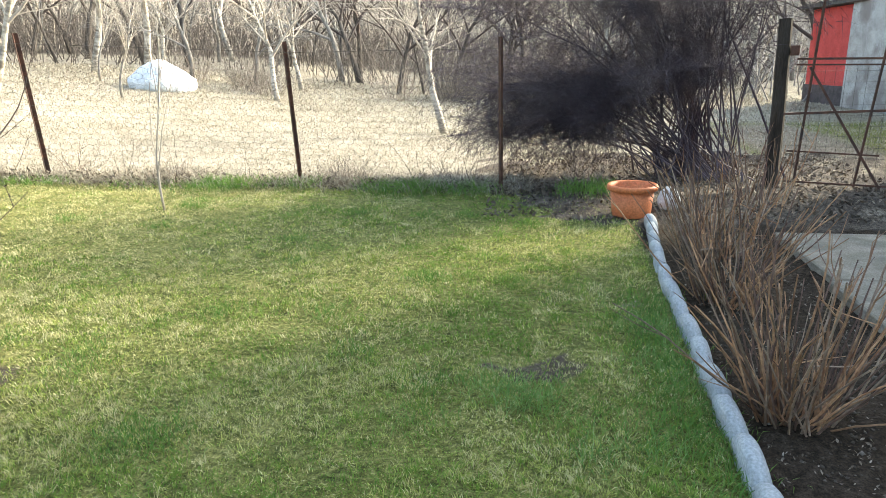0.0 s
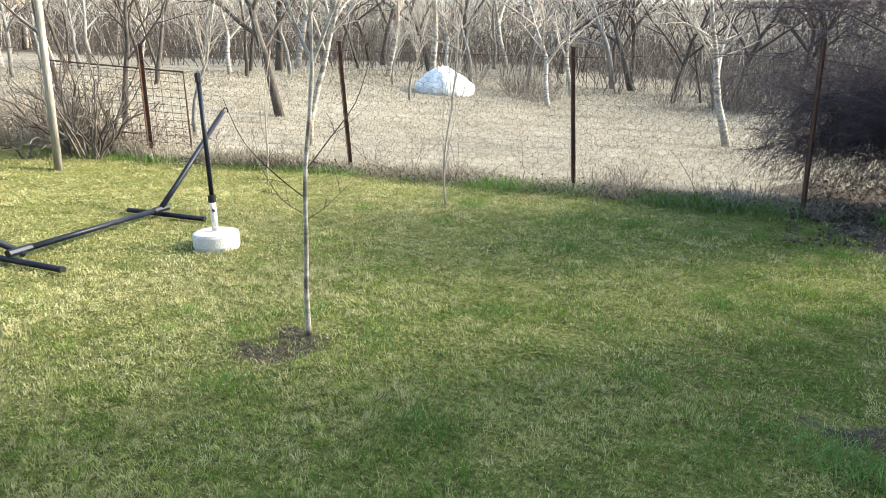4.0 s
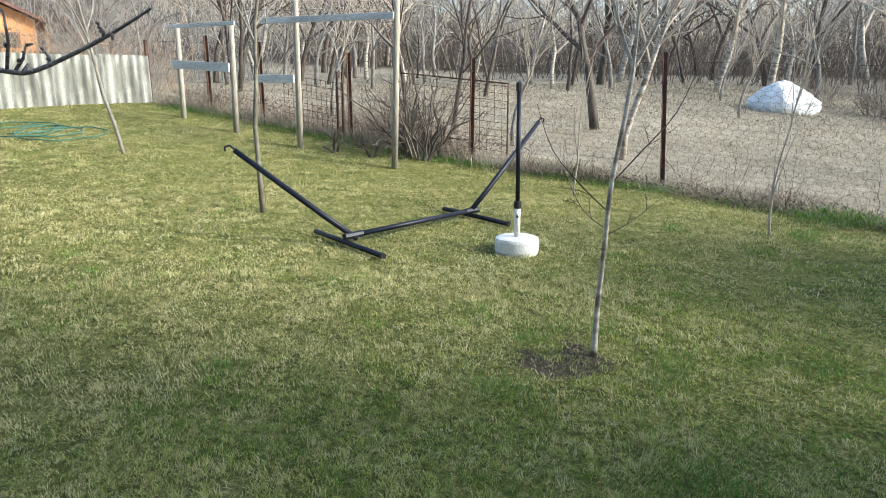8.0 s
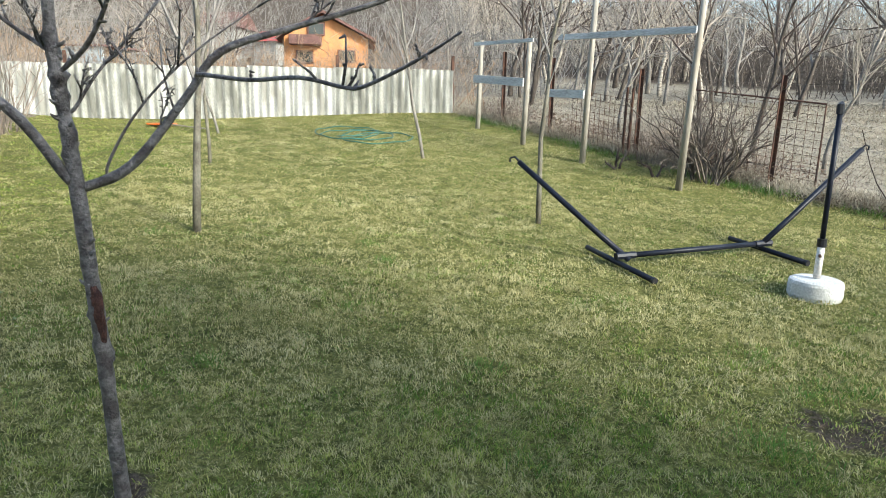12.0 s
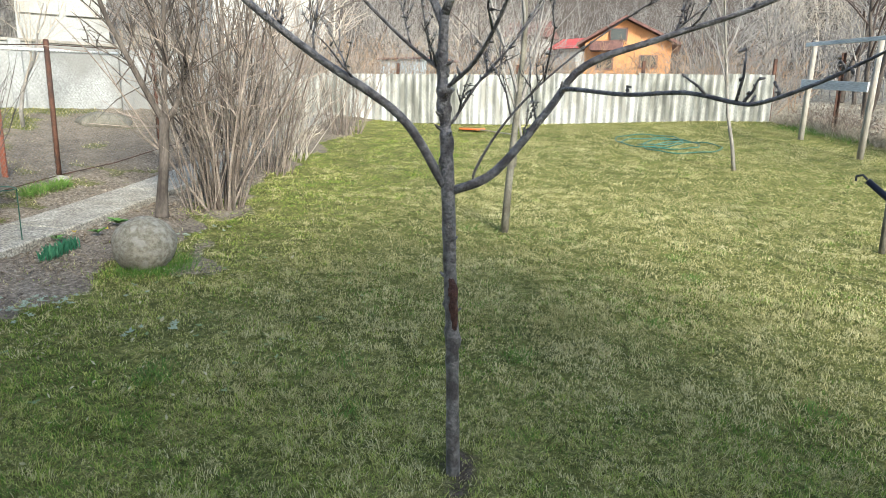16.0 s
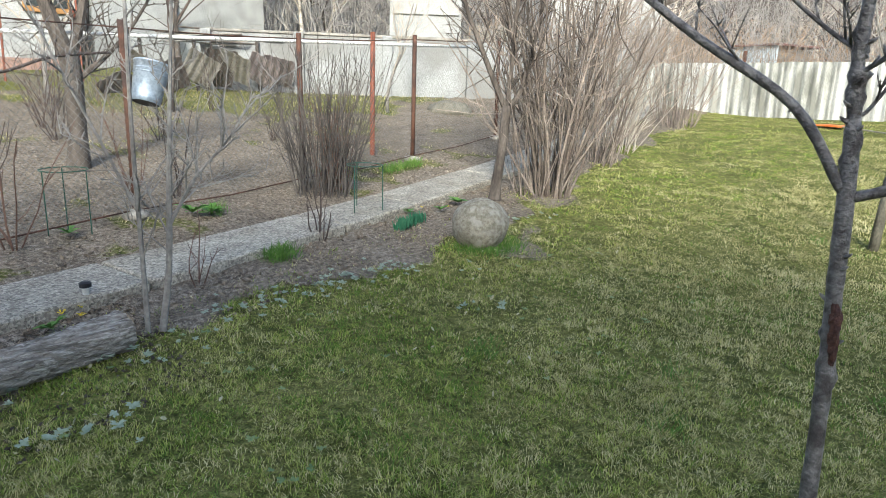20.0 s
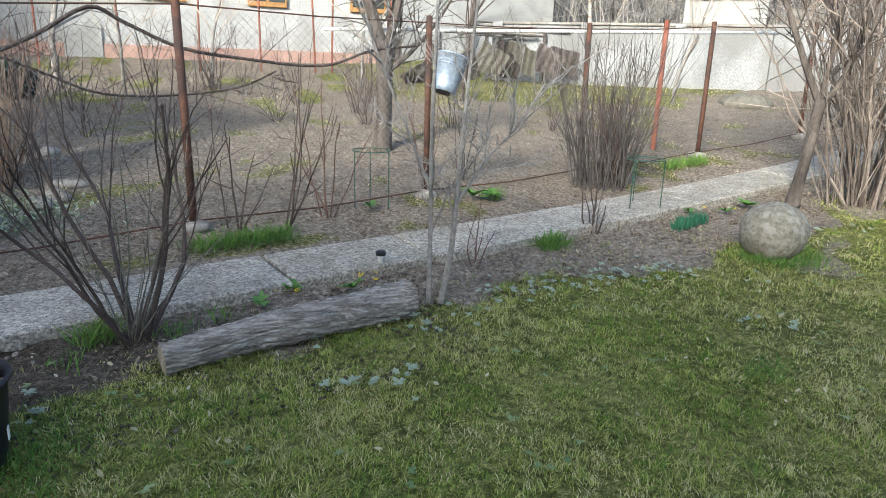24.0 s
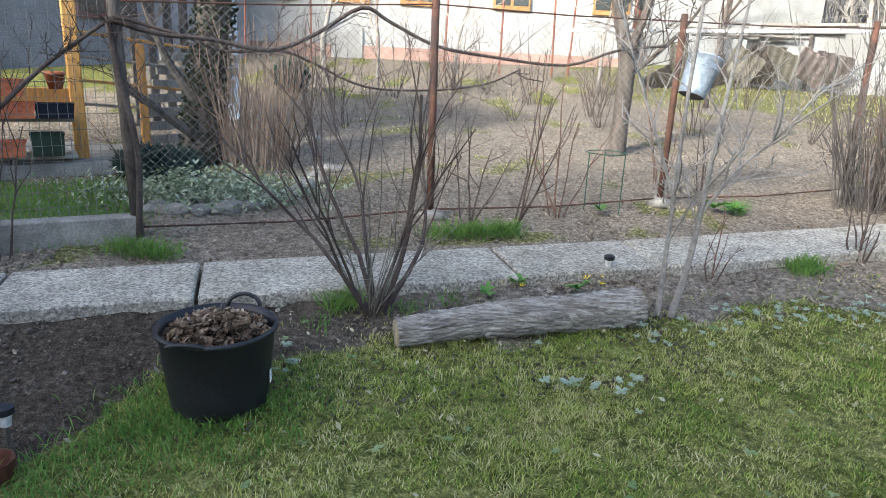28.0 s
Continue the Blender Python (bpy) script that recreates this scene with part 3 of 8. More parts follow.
rng = np.random.default_rng(11)
sets = []
for dens, r0, r1, size, wide in ((12500, 0.0, 3.6, 0.92, 0.0032), (6200, 3.6, 6.0, 0.90, 0.0048), (2600, 6.0, 9.5, 0.82, 0.0078), (1100, 9.5, 14, 0.72, 0.012), (520, 14, 20, 0.65, 0.017)):
    k = int(dens * math.pi * (r1 * r1 - r0 * r0))
    nc = k // 13 + 1
    a, r = rng.uniform(0, 2 * math.pi, nc), np.sqrt(rng.uniform(r0 * r0, r1 * r1, nc))
    own = rng.integers(0, nc, k)
    tuft = (0.6 + 0.75 * rng.uniform(0, 1, nc) ** 1.4)[own]
    aim, tone = rng.uniform(0, 6.283, nc)[own], rng.uniform(0, 1, nc)[own]
    gap = 0.55 * 3.6 / math.sqrt(dens)
    x, y = -0.4 + (r * np.cos(a))[own] + rng.normal(0, gap, k), 0.25 + (r * np.sin(a))[own] + rng.normal(0, gap, k)
    r = np.hypot(x + 0.4, y - 0.25)
    so_, st_, li_ = cover(x, y)
    keep = (y < north_line(x) + 0.1) & (x > west_line(y) + 0.05) & (y > bed_line(x) - 0.45) & (x < 0.70) & (rng.uniform(0, 1, k) > so_ * 0.93) & (rng.uniform(0, 1, k) > li_ * 0.85)
    keep &= (r > 1.5) | (rng.uniform(0, 1, k) < 0.25)
    keep &= (x < 0.3) | (y > 1.7) | (y < -1.4) | (rng.uniform(0, 1, k) < 0.25)
    patch_ = 0.5 * value_noise(x, y, 0.13) + 0.5 * value_noise(x, y, 0.45, 1)
    keep &= rng.uniform(0, 1, k) < 0.35 + 1.5 * patch_
    tuft = tuft * (0.45 + 1.1 * patch_)
    x, y, tuft, aim, tone = x[keep], y[keep], tuft[keep], aim[keep], tone[keep]
    sets.append((x, y, aim, tone, rng.uniform(0.016, 0.046, len(x)) * size * tuft, np.full(len(x), wide) * rng.uniform(0.7, 1.3, len(x))))
x, y, aim, tone, ta, wi = (np.concatenate(c) for c in zip(*sets))
patches = step(0.42, 0.68, 0.55 * value_noise(x, y, 0.62, 14) + 0.45 * value_noise(x, y, 0.21, 15))
west_dry = step(-2.6, -5.8, x) * step(-3.5, -1.5, y) * (0.45 + 0.9 * value_noise(x, y, 0.8, 11))
# the east share of deep blades mixes lusher grass with painted-in shade
east_shade_lush = step(-4.2, -2.2, x) * step(1.2, 2.6, y) * (0.5 + 0.9 * value_noise(x, y, 0.7, 12)) + 0.5 * (1 - step(0.3, 1.1, np.hypot(x + 7.0, y + 0.9)))
draw = np.clip(0.68 * tone + 0.32 * rng.uniform(0, 1, len(x)), 0, 1)
dry_, lush_ = draw < 0.21 + 0.80 * west_dry + 0.24 * (1 - patches), draw > 1 - 0.07 - 0.28 * east_shade_lush - 0.32 * patches
grass_dry = blades_material("grass_dry", [(0.30, 0.275, 0.12), (0.41, 0.375, 0.175), (0.51, 0.465, 0.245), (0.60, 0.555, 0.345)], patch=1.6)
grass_deep = blades_material("grass_deep", [(0.045, 0.105, 0.012), (0.085, 0.17, 0.02), (0.15, 0.24, 0.036), (0.25, 0.325, 0.07)], patch=2.0)
for sel, mat_, name_, lab_ in ((~dry_ & ~lush_, grass_green, "lawn_grass", "short patchy yellow-green lawn grass after winter"), (dry_, grass_dry, "dry_lawn_grass", "straw-coloured winter-dry blades in the lawn"),
                               (lush_, grass_deep, "deep_lawn_grass", "darker green blades in the lawn")):
    lawn_me = blades(x[sel], y[sel], ta[sel], wi[sel], 0.95, name_, rng, aim=aim[sel])
    lawn_me.materials.append(mat_)
    tagged(new(name_, lawn_me), lab_, "grass", kind="stuff")


k = 34000
x, y = rng.uniform(-15, 3, k), rng.uniform(-14, -5.5, k)
so_ = cover(x, y)[0]
ok = (y < path_mid(x) - 0.6) & (rng.uniform(0, 0.75, k) > so_)
plot_me = blades(x[ok], y[ok], rng.uniform(0.03, 0.07, ok.sum()), np.full(ok.sum(), 0.012), 0.9, "plot_turf", rng)
plot_me.materials.append(grass_dry)
tagged(new("plot_turf", plot_me), "thin yellow-green turf in the neighbouring plot", "grass", kind="stuff")


def tufts(name, spots, label, mat, seed, tall, wide, lean=0.75, category="grass", spread=0.12, each=60):
    r = np.random.default_rng(seed)
    xs, ys, ts = [], [], []
    for px, py, s in spots:
        k = int(each * s)
        xs.append(px + r.normal(0, spread * math.sqrt(s), k))
        ys.append(py + r.normal(0, spread * math.sqrt(s), k))
        ts.append(r.uniform(0.5, 1.1, k) * tall)
    xs, ys, ts = np.concatenate(xs), np.concatenate(ys), np.concatenate(ts)
    me = blades(xs, ys, ts, np.full(len(xs), wide), lean, name, r)
    me.materials.append(mat)
    return tagged(new(name, me), label, category, kind="stuff")


# dry field grass, dense near the fence and thinner beyond
k = 150000
x, y = rng.uniform(-24, 8, k), 0
y = north_line(x) + 0.1 + 26 * rng.uniform(0, 1, k) ** 1.7
ok = rng.uniform(0, 1, k) > cover(x, y)[2] * 0.97
x, y = x[ok], y[ok]
dist = y - north_line(x)
field_me = blades(x, y, rng.uniform(0.03, 0.08, len(x)) * (1 + 0.05 * dist), 0.008 + 0.0011 * dist, 0.96, "field_grass", rng)
field_me.materials.append(grass_straw)
tagged(new("field_grass", field_me), "flattened dry straw-coloured grass of the orchard field", "grass", kind="stuff")
# tall dry fringe along the fence, with some green below
k = 26000
x = rng.uniform(-17, -0.5, k)
y = north_line(x) + rng.normal(0.15, 0.22, k)
fr = blades(x, y, rng.uniform(0.05, 0.24, k) * np.where(x < -8, 1.5, 1.0), np.full(k, 0.008), 0.9, "fence_fringe", rng)
fr.materials.append(grass_straw)
tagged(new("fence_fringe", fr), "uncut dry grass fringe under the wire fence", "grass", kind="stuff")
k = 14000
x = rng.uniform(-16.5, 0.6, k)
x = x[np.sin(x * 2.3) + 0.6 * np.sin(x * 5.1 + 1) > rng.uniform(-1.0, 0.9, k)]
k = len(x)
y = north_line(x) - np.abs(rng.normal(0.12, 0.25, k))
fg = blades(x, y, rng.uniform(0.05, 0.15, k) * np.where(x > -5, 1.7, 1.0), np.full(k, 0.008), 0.8, "fence_green_grass", rng)
fg.materials.append(grass_lush)
tagged(new("fence_green_grass", fg), "longer green grass strip before the wire fence", "grass", kind="stuff")
lush = [(-4.72 + 0.26 * math.cos(k_), -3.5 + 0.26 * math.sin(k_), 0.6) for k_ in np.arange(0, 3.3, 0.3)] + [(-0.25 + 0.3 * i + random.uniform(-0.15, 0.15), 3.3 + random.uniform(-0.25, 0.3), 1.2) for i in range(3)]
lush += [(0.5, 5.0 - 0.22 * i, 1.4) for i in range(9)] + [(0.58, 3.2 - 0.2 * i, 0.9) for i in range(5)]
lush += [(-3.3 + 0.5 * math.cos(a), 3.3 + 0.42 * math.sin(a), 0.8) for a in (0.2, 0.7, 2.2, 2.9, 3.6)]
lush += [(random.uniform(-6, 0), random.uniform(2.0, 8), random.uniform(0.5, 1.2)) for _ in range(26)]
lush += [(-2.0 + 0.12 * math.cos(a), 2.75 + 0.1 * math.sin(a), 1.0) for a in (0, 2, 4)] + [(random.uniform(-8, -2), random.uniform(-2.5, 2), 0.45) for _ in range(14)]
lush += [(0.35 + random.uniform(-0.3, 0.25), -2.2 + random.uniform(-0.25, 0.15), 1.3) for _ in range(9)] + [(0.9 - 0.1 * i, -1.7 - 0.12 * i, 1.4) for i in range(6)]
tufts("lush_grass", lush, "lush bright green grass tufts in the lawn", grass_lush, 3, 0.085, 0.005, 0.85, each=150, spread=0.10)

tufts("tall_grass_tuft", [(-0.32, 3.42, 1.2), (-0.18, 3.36, 1.0), (-0.45, 3.5, 0.7), (0.42, 4.45, 1.2), (0.52, 4.25, 1.0), (0.5, 3.9, 1.0), (0.55, 3.65, 0.8), (0.35, 3.0, 0.8), (0.1, 2.9, 0.7)],
      "taller blue-green grass tufts in the lawn by the edging", blades_material("grass_blue", [(0.06, 0.15, 0.03), (0.10, 0.21, 0.05), (0.17, 0.28, 0.08), (0.34, 0.42, 0.2)], patch=3.0), 29, 0.115, 0.004, 0.9, each=210, spread=0.10)


# ---- north wire fence ----
def wire_lines(segs, r, n=3):
    m = Mesh()
    for a, b in segs:
        m.tube([a, b], r, n, cap=False)
    return m


def hex_net(a, b, low, high, wide=0.15, tall=0.10):
    """Segments of six-sided wire netting between two posts."""
    a, b = Vector(a), Vector(b)
    L = (b - a).length
    u = (b - a) / L
    out, k = [], int(L / wide)
    rowsn = int((high - low) / (tall * 0.75))
    rg = random.Random(int(L * 1000))
    for j in range(rowsn):
        for i in range(k + 1):
            off = (0.5 if j % 2 else 0.0)
            c = a + u * min((i + off) * wide, L) + Vector((0, 0, low + j * tall * 0.75 + rg.uniform(-0.006, 0.006)))
            p0, p1, p2 = c - u * wide * 0.5 + Vector((0, 0, 0)), c + Vector((0, 0, tall * 0.27)), c + u * wide * 0.5
            if i <= k - 1:
                out += [(p0, p1), (p1, p2)]
            out.append((p0, p0 - Vector((0, 0, tall * 0.48))))
    return out


fence = thing("wire_fence", on(-4, 9), "rusty steel post fence with six-sided wire netting beside the lawn", "fence")
posts = [(-9.9, 6.75, 1.72), (-7.2, 8.4, 1.98), (-3.74, 9.08, 1.95), (-0.88, 8.9, 1.95)]
posts += [(-12.2, 5.55, 1.6), (-14.2, 4.48, 1.6), (-15.6, 3.75, 1.6)]


def world_part(name, mesh, mat, parent, label="", smooth=False):
    """A part whose mesh is given in world places."""
    ob = part(name, mesh, mat, parent, label, smooth)
    ob.matrix_parent_inverse = parent.matrix_basis.inverted()
    return ob


def angle_post(x, y, tall, turn, tip=(0, 0)):
    m = Mesh()
    z = float(height(x, y))
    c, s = math.cos(turn), math.sin(turn)
    for ox, oy, w, d in ((0.0, 0.026, 0.06, 0.008), (-0.026, 0.0, 0.008, 0.06)):
        vs = []
        for zz, k in ((-0.1, 0), (tall, 1)):
            for sx in (-1, 1):
                for sy in (-1, 1):
                    lx, ly = ox + sx * w / 2, oy + sy * d / 2
                    vs.append((x + tip[0] * k + c * lx - s * ly, y + tip[1] * k + s * lx + c * ly, z + zz))
        m.add(vs, [(0, 1, 3, 2), (4, 6, 7, 5), (0, 4, 5, 1), (2, 3, 7, 6), (0, 2, 6, 4), (1, 5, 7, 3)])
    return m


for x, y, h in posts:
    tip = {-7.2: (-0.16, 0.04), -9.9: (0.05, 0), -3.74: (-0.10, 0.05)}.get(x, (0.0, 0.0))
    world_part("post", angle_post(x, y, h, 0.6, tip), "rust", fence)
line = sorted((p[0], p[1], p[2]) for p in posts)
line = [(-17.2, 2.9, 1.5)] + line
for i in range(len(line) - 1):
    (x0, y0, h0), (x1, y1, h1) = line[i], line[i + 1]
    a, b = on(x0, y0), on(x1, y1)
    world_part("netting", wire_lines(hex_net(a, b, 0.05, min(h0, h1) - 0.22), 0.0019), "wire", fence)
    world_part("top_wire", wire_lines([(Vector(a) + Vector((0, 0, h0 - 0.14)), Vector(b) + Vector((0, 0, h1 - 0.14)))], 0.004), "wire", fence)

# garden gate frame with square mesh beside the post
gate = thing("mesh_gate", on(-10.3, 6.9), "old rusty tube gate with square wire mesh", "gate")
ga, gb = Vector(on(-11.3, 6.1)), Vector(on(-9.55, 7.25))
gu = (gb - ga)
world_part("gate_frame", Mesh().tube([ga + Vector((0, 0, 0.05)), ga + Vector((0, 0, 1.35)), gb + Vector((0, 0, 1.35)), gb + Vector((0, 0, 0.05))], 0.016, 6), "rust", gate)
segs = [(ga + gu * t + Vector((0, 0, 0.05)), ga + gu * t + Vector((0, 0, 1.33))) for t in np.linspace(0.05, 0.95, 15)]
segs += [(ga + Vector((0, 0, z)), gb + Vector((0, 0, z))) for z in np.arange(0.1, 1.35, 0.12)]
world_part("mesh", wire_lines(segs, 0.004), "rust", gate)

panel2 = thing("mesh_fence", on(-12.9, 5.05), "rusty square wire mesh panel leaning between old fence stakes", "fence panel")
pc, pd_ = Vector(on(-13.6, 4.75)), Vector(on(-12.25, 5.4))
segs = [(pc.lerp(pd_, t) + Vector((0, 0, 0.03)), pc.lerp(pd_, t) + Vector((0, 0, 1.05))) for t in np.linspace(0, 1, 13)]
segs += [(pc + Vector((0, 0, z)), pd_ + Vector((0, 0, z))) for z in np.arange(0.08, 1.06, 0.12)]
world_part("mesh", wire_lines(segs, 0.0045), "rust", panel2)
for t_ in (0.93, 1.02):
    q_ = pc.lerp(pd_, t_)
    world_part("stake", Mesh().tube([q_ - Vector((0, 0, 0.1)), q_ + Vector((0.03, 0.0, 1.25))], 0.024, 6), "rust", panel2)


# ---- east gate beside the purple bush ----
egate = thing("gate_post", on(2.6, 9.5), "thick dark timber gate post with rough bark remains", "post")
part("post", Mesh().tube([(0, 0, -0.1), (-0.01, 0, 1.0), (-0.04, 0.0, 2.08)], [0.095, 0.085, 0.08], 7), material("post_dark", (0.028, 0.022, 0.018), (0.06, 0.048, 0.04), 9, 70, 0.9, 0.5, stretch=(1, 1, 0.2), spec=0.1), egate)
part("bracket", Mesh().box((0.09, -0.05, 1.7), (0.10, 0.06, 0.12), bevel=0.01), "rust", egate)
eg = thing("metal_gate", on(3.4, 9.2), "rusty angle-iron garden gate with diagonal brace and wire mesh", "gate")
A, B = Vector(on(2.72, 9.42)), Vector(on(4.6, 8.75))
U = (B - A).normalized()
gl = (B - A).length
for name, p0, p1, r in (("rail", (0, 1.60), (gl, 1.57), 0.018), ("rail", (0, 1.53), (gl, 1.50), 0.014), ("rail", (-0.12, 0.93), (gl, 1.04), 0.02), ("rail", (0, 0.47), (1.0, 0.45), 0.014),
                        ("stile", (0.12, 0.05), (0.22, 2.3), 0.018), ("stile", (gl - 0.02, 0.0), (gl + 0.02, 2.2), 0.02), ("brace", (0.15, 1.5), (1.05, 0.05), 0.018),
                        ("stile", (0.78, 0.05), (0.95, 2.2), 0.016), ("rail", (0, 0.08), (gl, 0.08), 0.016)):
    q0, q1 = A + U * p0[0] + Vector((0, 0, p0[1])), A + U * p1[0] + Vector((0, 0, p1[1]))
    world_part(name, Mesh().tube([q0, q1], r, 4), "rust", eg)
segs = [(A + U * t + Vector((0, 0, 0.1)), A + U * t + Vector((0, 0, 1.5))) for t in np.arange(0.1, gl, 0.11)]
segs += [(A + Vector((0, 0, z)), B + Vector((0, 0, z))) for z in np.arange(0.15, 1.5, 0.13)]
world_part("mesh", wire_lines(segs, 0.0022), "wire", eg)


# ---- large purple-brown bush ----
def big_bush():
    b = thing("purple_bush", on(1.75, 10.2), "large dense leafless bush with dark purple-brown drooping twigs", "bush")
    r = np.random.default_rng(5)
    st = Mesh()
    P, D, L, R = [], [], [], []
    for i in range(124):
        ang = r.uniform(0, 6.283)
        foot = Vector((0.35 * r.normal(), 0.28 * r.normal(), -0.05))
        if i >= 100:
            gx_ = r.uniform(-3.3, -1.9)
            goal = Vector((gx_, r.uniform(-0.8, 0.6), float(np.interp(gx_, [-3.3, -2.75, -2.3, -1.9], [0.55, 0.3, 0.55, 0.95])) + 0.9 * r.uniform(0, 1)))
        elif i < 72:
            gx_ = r.uniform(-3.8, 0.2)
            low_ = float(np.interp(gx_, [-3.8, -3.2, -2.75, -2.4, -1.85, -1.3, -0.6, 0.3], [1.2, 0.55, 0.28, 0.6, 1.05, 1.15, 1.05, 1.4]))
            goal = Vector((gx_, r.uniform(-0.9, 1.0), low_ + 0.15 + 2.6 * r.uniform(0, 1) ** 1.3))
        else:
            # stems raised above view, added height to lengthen the bush's cast shade
            goal = Vector((r.uniform(-1.6, 2.5), r.uniform(-0.9, 0.9), r.uniform(2.0, 5.2)))
        high = Vector((goal.x * 0.45, goal.y * 0.4, goal.z * 0.8 + 0.45))
        pts = []
        for k in range(9):
            t = k / 8
            p = foot * (1 - t) ** 2 + high * 2 * t * (1 - t) + goal * t * t
            pts.append(p + Vector(r.normal(0, 0.03, 3)))
        rad = 0.0125 * r.uniform(0.7, 1.3)
        st.tube(pts, [rad * (1 - 0.8 * k / 8) for k in range(9)], 5)
        for k in range(50 if i < 72 else 40 if i >= 100 else 40):
            t = r.uniform(0.45 if i < 72 else 0.4, 1.0) * 8
            j = min(int(t), 7)
            q = pts[j].lerp(pts[j + 1], t - j)
            d = Vector(r.normal(0, 1, 3)) + (pts[j + 1] - pts[j]).normalized() * 0.8 + Vector((-0.25, -0.05, -0.1))
            d.normalize()
            ln = r.uniform(0.25, 0.75)
            P.append(q), D.append(d), L.append(ln), R.append(0.0046)
            for _ in range(5):
                s = q + d * ln * r.uniform(0.2, 1.0)
                e = (d + Vector(r.normal(0, 0.7, 3)) + Vector((0, 0, -0.35))).normalized()
                P.append(s), D.append(e), L.append(r.uniform(0.12, 0.42)), R.append(0.0031)
    part("stem_frame", st, "twig_purple", b)
    me = cones(np.array(P), np.array(D), np.array(L), np.array(R), "twigs", bend=-0.15)
    part("crown", me, "twig_purple", b)


big_bush()


# ---- bed by the edging: pot, stone, cut shrubs, slabs ----
pot = thing("plant_pot", on(0.655, 7.65), "round terracotta-coloured plastic plant pot with thick rim on bare soil", "plant pot")
part("body", Mesh().lathe((0, 0, 0), [(0.0, 0.0), (0.20, 0.0), (0.205, 0.01), (0.235, 0.30), (0.22, 0.30), (0.19, 0.03), (0, 0.03)], 32), "terracotta", pot, smooth=True)
part("rim", Mesh().lathe((0, 0, 0.28), [(0.236, 0), (0.268, 0.01), (0.272, 0.05), (0.26, 0.065), (0.225, 0.06), (0.222, 0.0)], 32), "terracotta", pot, smooth=True)


def lump(seed, size, n=3, rough=0.12):
    bm = bmesh.new()
    bmesh.ops.create_icosphere(bm, subdivisions=n, radius=1)
    off = Vector((seed * 3.7, seed * 1.3, seed * 2.1))
    for v in bm.verts:
        k = 1 + rough * noise.noise(v.co * 1.6 + off) * 2 + rough * 0.4 * noise.noise(v.co * 5 + off)
        v.co = Vector((v.co.x * size[0] * k, v.co.y * size[1] * k, v.co.z * size[2] * k))
    me = bpy.data.meshes.new("lump")
    bm.to_mesh(me)
    bm.free()
    me.shade_smooth()
    return me


def rock(at, size, seed, mat="rock", name="stone", label="pale rounded garden stone half sunk in soil", group=""):
    me = lump(seed, size)
    me.materials.append(M[mat])
    o = new(name, me)
    o.matrix_basis = pose(*at, 0, 0, seed * 40)
    return tagged(o, label, "stone", group)


rock(on(1.12, 8.12, 0.06), (0.19, 0.13, 0.15), 2, "white_rock", "white_stone", "large whitish stone beside the pot under the bush")


def wave_piece():
    m = Mesh()
    n, L, T = 12, 0.365, 0.078
    ring = []
    for i in range(n + 1):
        t = i / n
        x = (t - 0.5) * L
        top = 0.058 + 0.068 * math.sin(math.pi * t) ** 0.65
        off = 0.010 * math.sin(math.pi * t)
        ring.append([(x, -T / 2 + off, -0.06), (x, -T / 2 + off, top - 0.02), (x, -T / 4 + off, top), (x, T / 4 + off, top), (x, T / 2 + off, top - 0.02), (x, T / 2 + off, -0.06)])
    vs = [p for r in ring for p in r]
    fs = [(i * 6 + k, i * 6 + (k + 1) % 6, (i + 1) * 6 + (k + 1) % 6, (i + 1) * 6 + k) for i in range(n) for k in range(6)]
    fs += [tuple(range(5, -1, -1)), tuple(range(n * 6, n * 6 + 6))]
    me = m.add(vs, fs).data("edging_segment", True)
    me.materials.append(M["edging"])
    return me


edging = thing("bed_edging", on(0.7, 4.5), "grey scalloped concrete edging between lawn and bed", "edging")
wp = wave_piece()
ey = 7.15
while ey > 1.6:
    ex = float(np.interp(ey, [1.6, 2.8, 5.2, 5.9, 7.2], [0.71, 0.70, 0.70, 0.715, 0.81]))
    o = new("segment", wp)
    o.parent = edging
    o.matrix_parent_inverse = edging.matrix_basis.inverted()
    o.matrix_basis = pose(ex, ey, float(height(ex, ey)), random.uniform(-3, 3), 0, 90 + random.uniform(-4, 4))
    ey -= 0.352


def cane_shrub(at, seed, count, tall, label, foot=0.16, lean=0.75, mat="twig_cane", name="cane_shrub", radius=0.0068, forks=1, group="cut shrubs", wiggle=0.075, kind_word="shrub"):
    s = thing(name, at, label, kind_word, group)
    for c in stems(seed, count, tall, foot, lean, radius, forks, wiggle, 5, 0.5, True, True):
        part("cane", c, (mat, "twig_red", mat, "twig_straw")[len(s.children) % 4], s)
    return s


cane_shrub(on(1.02, 3.45), 21, 96, 0.95, "leafless hydrangea clump of tan upright canes in soil", 0.17, 0.85)
cane_shrub(on(1.09, 5.1), 22, 90, 1.0, "leafless hydrangea clump of brownish canes in soil", 0.22, 0.75)
cane_shrub(on(1.25, 6.3), 23, 60, 0.95, "leafless clump of thin pale canes in soil", 0.25, 0.6)
cane_shrub(on(2.1, 8.3), 24, 34, 1.0, "loose leafless shrub of thin tan shoots", 0.3, 0.6, forks=2)

